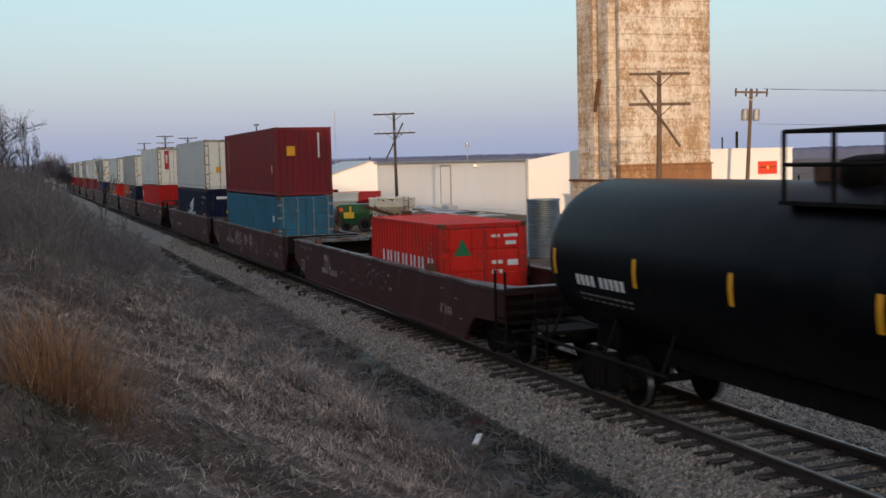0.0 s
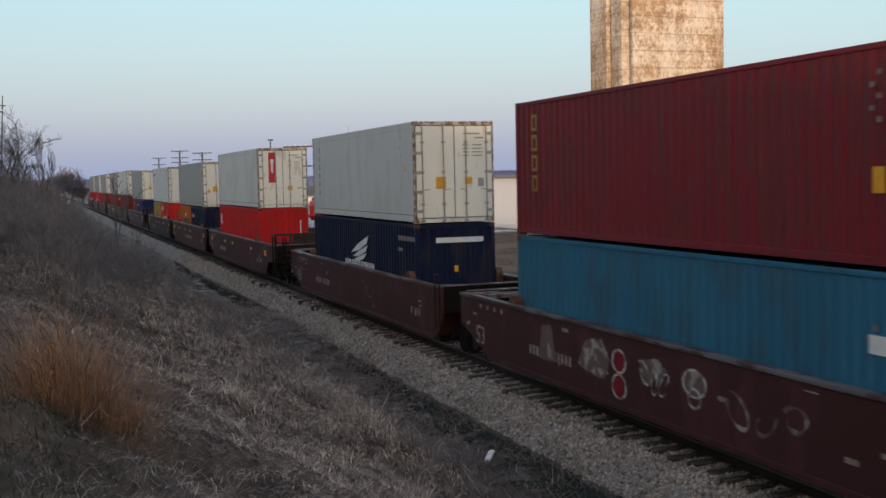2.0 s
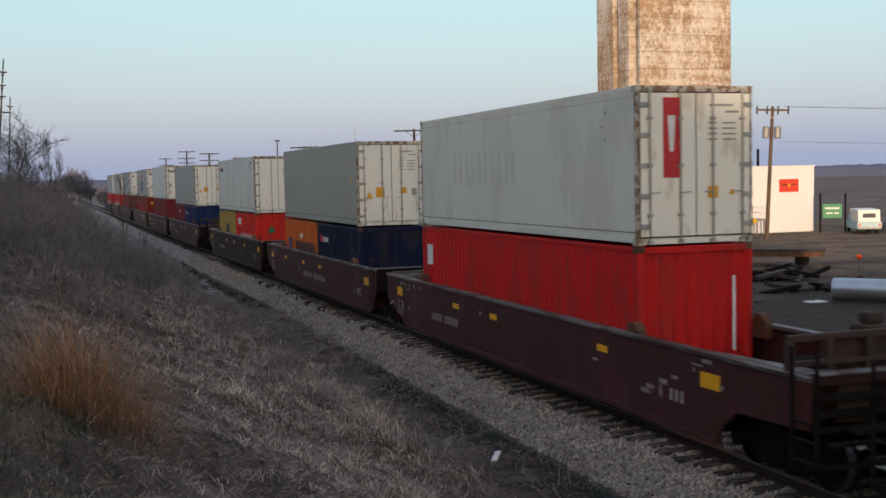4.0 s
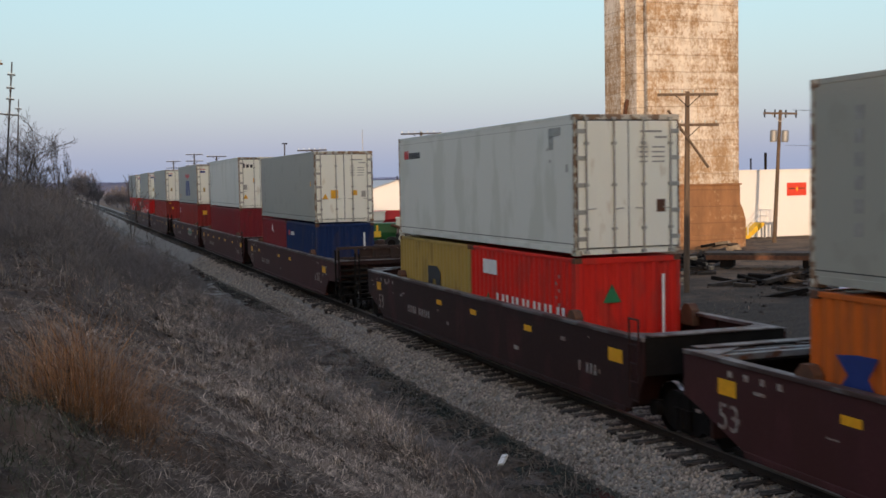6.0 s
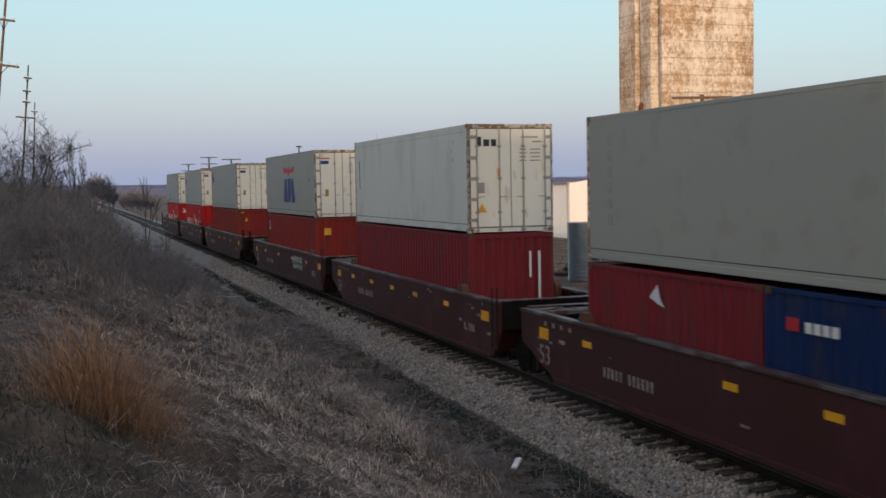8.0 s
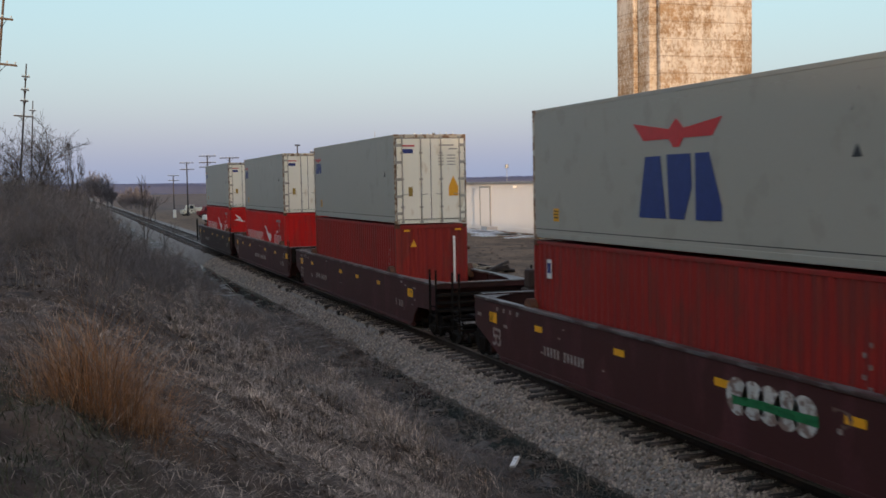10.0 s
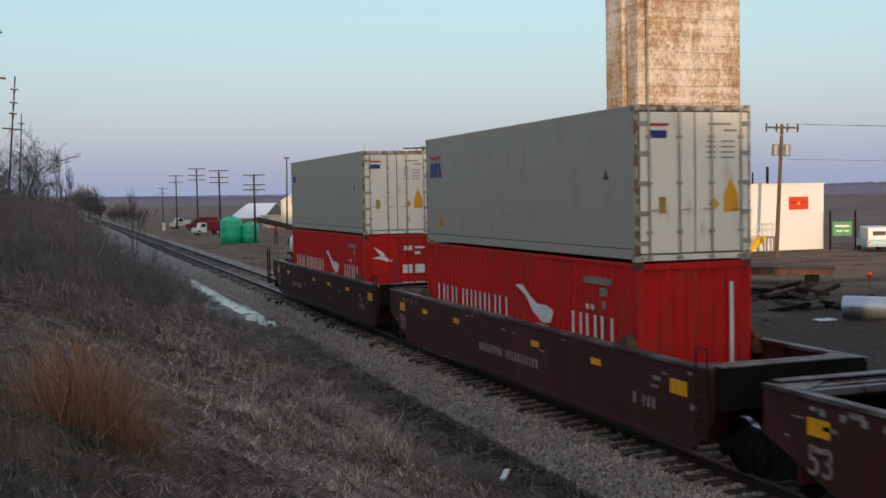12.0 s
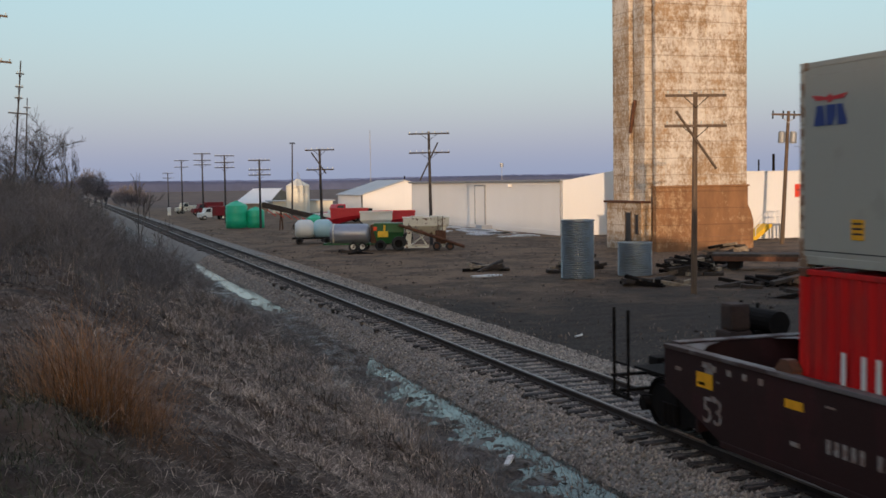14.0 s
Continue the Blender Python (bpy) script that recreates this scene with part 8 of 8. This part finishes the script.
def shrub(seed, h, stems, label, min_r=0.006, spread_m=0.75):
    rnd = random.Random(seed)
    segs = []
    for s in range(stems):
        grow, out = branching(seed * 50 + s, h, spread_m, 2, 2, 0.75, droop=0.01, fine=True)
        a = rnd.uniform(0, 6.28)
        base = Vector((math.cos(a), math.sin(a), 0)) * rnd.uniform(0, 0.5 * h)
        lean = Vector((rnd.gauss(0, 0.38), rnd.gauss(0, 0.38), 1)).normalized()
        grow(base, lean, h * rnd.uniform(0.6, 1.05), 0.016, 0)
        segs += out
    v, f = twig_mesh(segs, min_r)
    ob = indexed("shrub", v, f, "twig")
    return tagged(ob, label, "shrub", "bare shrubs on the bank")


def build_brush():
    rnd = random.Random(77)
    kinds = [shrub(k + 1, 1.5, 13, "dense tangle of bare grey brown twigs", 0.007) for k in range(4)]
    kinds += [shrub(k + 9, 1.9, 16, "tall bare brown shrub thicket", 0.011) for k in range(3)]
    made = []
    tall = {ob: max(v.co.z for v in ob.data.vertices) for ob in kinds}
    spots = []
    for k in range(128):
        y = 24 + 110 * rnd.random() ** 1.4
        edge = -9.3 - 0.05 * max(0, 50 - y) + 0.02 * max(0, y - 70)
        x = edge - rnd.random() ** 1.3 * 9
        spots.append((x, y, rnd.uniform(0.8, 1.5) if y > 45 else rnd.uniform(0.42, 0.8)))
    for k in range(52):
        spots.append((rnd.uniform(-9.5, -4.4), rnd.uniform(24, 60), rnd.uniform(0.22, 0.48)))
    for k in range(50):
        spots.append((rnd.uniform(-12.5, -8.0), rnd.uniform(28, 55), rnd.uniform(0.4, 1.0)))
    for k in range(24):
        spots.append((rnd.uniform(-13.5, -9.5), rnd.uniform(17, 34), rnd.uniform(0.25, 0.5)))
    flat = len(spots)          # from here on beaten down into low tangles beside the ditch
    for k in range(44):
        spots.append((rnd.uniform(-6.9, -4.0), rnd.uniform(17, 38), rnd.uniform(0.28, 0.5)))
    for k, (x, y, s) in enumerate(spots):
        z = float(height(x, y)) - 0.05
        base = kinds[k % 4] if y < 60 else kinds[4 + k % 3]
        roof = 4.59 + y * float(np.interp((x + 11.28) / y, [-0.05, -0.02, 0.005, 0.014, 0.025, 0.036, 0.066, 0.2], [0.024, 0.018, 0.004, -0.004, -0.013, -0.019, -0.036, -0.09]))
        if y > 22:                           # the thicket falls away towards the line
            s = max(0.1, min(s, (roof - z) / (1.1 * tall[base])))
        m = pose(x, y, z, 0, 0, rnd.uniform(0, 360))
        if base in made:
            ob = copy_thing(base, m)
        else:
            ob = base
            ob.matrix_basis = m
            made.append(base)
        ob.scale = (s, s, s * (rnd.uniform(0.85, 1.15) if k < flat else rnd.uniform(0.3, 0.5)))


build_brush()


def limbs(rnd, p, d, length, r, level, top, out, rise=0.10, wide=0.85):
    """Grow one limb from p along d and its side limbs, down to twigs at the level top; segments go to out."""
    n = (5, 4, 3, 2, 1)[min(level, 4)]
    for k in range(n):
        d = (d + Vector((rnd.gauss(0, 0.17), rnd.gauss(0, 0.17), rnd.gauss(rise, 0.10)))).normalized()
        q = p + d * (length / n)
        out.append((p, q, r, r * 0.84))
        p, r = q, r * 0.84
        if level < top and (k > 0 or level > 1):
            for j in range(2 if rnd.random() < 0.6 else 1):
                a = rnd.uniform(0, 6.283)
                side = Vector((math.cos(a), math.sin(a), rnd.uniform(-0.1, 0.5))).normalized()
                limbs(rnd, p, (d * 0.75 + side * wide).normalized(), length * rnd.uniform(0.42, 0.68), r * rnd.uniform(0.45, 0.62), level + 1, top, out, rise, wide)


def bare_tree(seed, x, y, h, label, stems=2, top=3, r=0.11, min_r=0.008, wide=1.25, lean=(0, 0), base=None, crown=0.5, wood="bark", group="bare trees beside the track"):
    """A leafless tree: a forked trunk and a crown of limbs and twigs."""
    rnd = random.Random(seed)
    t = thing("tree", label, "tree", pose(x, y, float(height(x, y)) - 0.1 if base is None else base), group=group)
    fork = h * rnd.uniform(0.16, 0.24)
    way = Vector((lean[0], lean[1], 1)).normalized()
    part("trunk", rod(bmesh.new(), (0, 0, 0), way * (fork + 0.05), r, 10, r * 0.85), wood, t)
    segs = []
    for k in range(stems):
        a = 6.283 * k / stems + rnd.uniform(-0.5, 0.5)
        d = (way + Vector((math.cos(a), math.sin(a), 0)) * (0.0 if stems == 1 else 0.38)).normalized()
        limbs(rnd, way * fork, d, (h - fork) * rnd.uniform(0.8, 0.97), r * 0.72, 0, top, segs, 0.0, wide)
    tall, broad = max(q.z for p, q, a, b in segs) / h, max(math.hypot(q.x - lean[0] * q.z, q.y - lean[1] * q.z) for p, q, a, b in segs) / (h * crown)
    fit = Matrix.Translation(way * fork) @ Matrix.Diagonal((1 / broad, 1 / broad, 1 / tall, 1)) @ Matrix.Translation(-way * fork)
    v, f = twig_mesh([(fit @ p, fit @ q, a, b) for p, q, a, b in segs], min_r)
    ob = indexed("crown", v, f, wood)
    ob.parent = t
    return t


bare_tree(3, -12.9, 74, 6.9, "bare spreading tree above the brush", 3, 3, 0.12, 0.009)
bare_tree(41, -12.4, 76, 6.4, "bare upright tree above the brush", 3, 3, 0.10, 0.009, 0.9, crown=0.34)
bare_tree(4, -13.7, 71, 5.9, "bare spreading tree above the brush", 3, 3, 0.11, 0.009)
bare_tree(5, -10.8, 70, 5.6, "slender bare forked tree above the brush", 2, 3, 0.08, 0.008, 0.6, crown=0.20)
bare_tree(6, -11.9, 72, 4.2, "slender bare tree above the brush", 2, 3, 0.07, 0.009, 0.8, crown=0.34)
bare_tree(8, -14.3, 64, 4.6, "bare spreading tree above the brush", 2, 3, 0.09, 0.009)
bare_tree(13, -11.9, 84, 3.9, "bare tree among brush", 3, 3, 0.08, 0.010)
bare_tree(17, -8.25, 50, 3.7, "small dead forked tree leaning over the ditch", 2, 2, 0.06, 0.010, 0.7, (0.27, 0), crown=0.25)
bare_tree(18, -7.75, 49, 2.2, "small dead leaning tree", 1, 2, 0.04, 0.009, 0.8, (0.5, 0), crown=0.3)
CLUMP = "distant rounded bare tree by the line"
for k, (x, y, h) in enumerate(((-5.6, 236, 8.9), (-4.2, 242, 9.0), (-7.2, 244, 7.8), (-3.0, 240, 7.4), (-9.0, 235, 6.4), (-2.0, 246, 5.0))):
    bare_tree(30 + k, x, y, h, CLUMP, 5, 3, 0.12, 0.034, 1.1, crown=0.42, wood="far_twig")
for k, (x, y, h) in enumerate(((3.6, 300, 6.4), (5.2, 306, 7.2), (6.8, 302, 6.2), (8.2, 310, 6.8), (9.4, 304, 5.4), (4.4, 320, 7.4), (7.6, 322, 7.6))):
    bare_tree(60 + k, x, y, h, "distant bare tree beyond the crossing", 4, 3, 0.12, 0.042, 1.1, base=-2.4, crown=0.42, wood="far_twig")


def far_woods(name, points, low, high, step, seed, material, label):
    """A belt of distant leafless woods: a strip with depth and a ragged top."""
    rng = np.random.default_rng(seed)
    pts = [Vector(p) for p in points]
    v, f = [], []
    for a, b in zip(pts, pts[1:]):
        n = max(2, int((b - a).length / step))
        d = (b - a) / n
        nrm = Vector((-d.y, d.x, 0)).normalized()
        base = len(v)
        tops = low + (high - low) * np.clip(0.5 + 0.33 * np.sin(np.arange(n + 1) * 0.045 + seed) + rng.normal(0, 0.07, n + 1), 0, 1)
        for i in range(n + 1):
            p = a + d * i
            for off, z in ((-6, YARD - 1), (-4, tops[i] * 0.6), (0, tops[i]), (14, tops[i] * 0.9), (20, YARD - 1)):
                q = p + nrm * off
                v.append((q.x, q.y, z))
        for i in range(n):
            for j in range(4):
                k = base + i * 5 + j
                f.append((k, k + 5, k + 6, k + 1))
    ob = indexed(name, v, f, material)
    tagged(ob, label, "woods", "", "stuff")


# Distance haze is mixed into both base colours, which turns them blue.
M["woods"] = surface("winter woods with blue haze in the colour", (0.085, 0.100, 0.165), 0.95, var=0.16, scale=0.012, fine=0.12, bump=0, spec=0.1)
M["hills"] = surface("distant hills with blue haze in the colour", (0.14, 0.175, 0.30), 0.95, var=0.12, scale=0.01, fine=0.1, bump=0, spec=0.1)
far_woods("far_woods", [(-700, 1000, 0), (150, 1050, 0), (500, 950, 0), (800, 700, 0), (1000, 300, 0)], 7.0, 10.5, 3.0, 4, "woods", "far belt of leafless woods, blue haze in their colour")
far_woods("far_hills", [(-900, 2400, 0), (600, 2300, 0), (1500, 2000, 0)], 14.0, 19.0, 12.0, 6, "hills", "low wooded hills on the horizon, blue haze in their colour")


def litter():
    for x, y, w in ((-3.45, 19.3, 0.14), (-6.3, 30.5, 0.16), (-9.3, 45.5, 0.25), (4.6, 33.0, 0.13)):
        z = float(height(x, y))
        bm = boxes((-w, w, -w * 0.45, w * 0.45, -0.01, 0.05), bevel=0.02)
        for v in bm.verts:
            v.co.z += 0.05 * math.sin(v.co.x * 17 + x) + 0.03
        ob = part("plastic_litter", bm, "white_clean")
        ob.matrix_basis = pose(x, y, z + 0.04, 12, 8, 40 * x)
        tagged(ob, "crumpled piece of pale plastic litter", "litter", "litter on the bank")


litter()


def fallen_branches():
    rnd = random.Random(19)
    for k, (x, y, turn, size) in enumerate(((-5.6, 27.5, 70, 2.6), (-5.0, 24.5, 55, 2.2), (-6.4, 33, 110, 2.4), (-4.9, 36, 80, 1.8), (-7.2, 25.5, 20, 1.8), (-5.3, 21.0, 95, 1.6), (-6.8, 38, 60, 2.4), (-4.6, 30.5, 100, 1.8), (-7.8, 30, 130, 2.0), (-5.2, 29.0, 125, 2.4), (-6.0, 24.0, 85, 2.0), (-5.6, 34.5, 60, 2.2), (-6.9, 29.0, 75, 2.2), (-4.9, 22.5, 65, 1.6), (-7.4, 35.0, 95, 2.4), (-6.2, 20.5, 40, 1.6), (-4.7, 39.0, 85, 2.0), (-4.75, 35.2, 96, 5.0), (-5.4, 37.6, 60, 3.0), (-5.7, 36.4, 112, 3.0), (-5.2, 33.0, 75, 3.2))):
        grow, segs = branching(300 + k, size, 0.6, 2, 1, 0.9)
        grow(Vector((-size / 2, 0, 0.05)), Vector((1, 0.05, 0.04)).normalized(), size, 0.04, 0)
        v, f = twig_mesh(segs, 0.012)
        v = [(p[0], p[1], p[2] * 0.3) for p in v]
        ob = indexed("fallen_branch", v, f, "bleached" if k % 3 else "bark")
        slope = float(height(x - 0.5, y) - height(x + 0.5, y))
        ob.matrix_basis = pose(x, y, float(height(x, y)) + 0.07, 0, math.degrees(math.atan(slope)), 0) @ pose(0, 0, 0, 0, 0, turn)
        tagged(ob, "dead grey branch lying on the bank", "branch", "fallen branches")


fallen_branches()


def motions():
    """The whole train runs towards -y at an even speed, and its wheels turn with it."""
    for ob, y, z in MOVERS:
        walk(ob, [(t, pose(0, y - SPEED * t, z)) for t in (0.0, 7.0, 14.0)])
    turn = math.degrees(SPEED / 0.46)
    for ob, q in AXLES:
        walk(ob, [(k / FPS, pose(0, q, 0.46, turn * k / FPS)) for k in range(int(14 * FPS) + 1)])


motions()
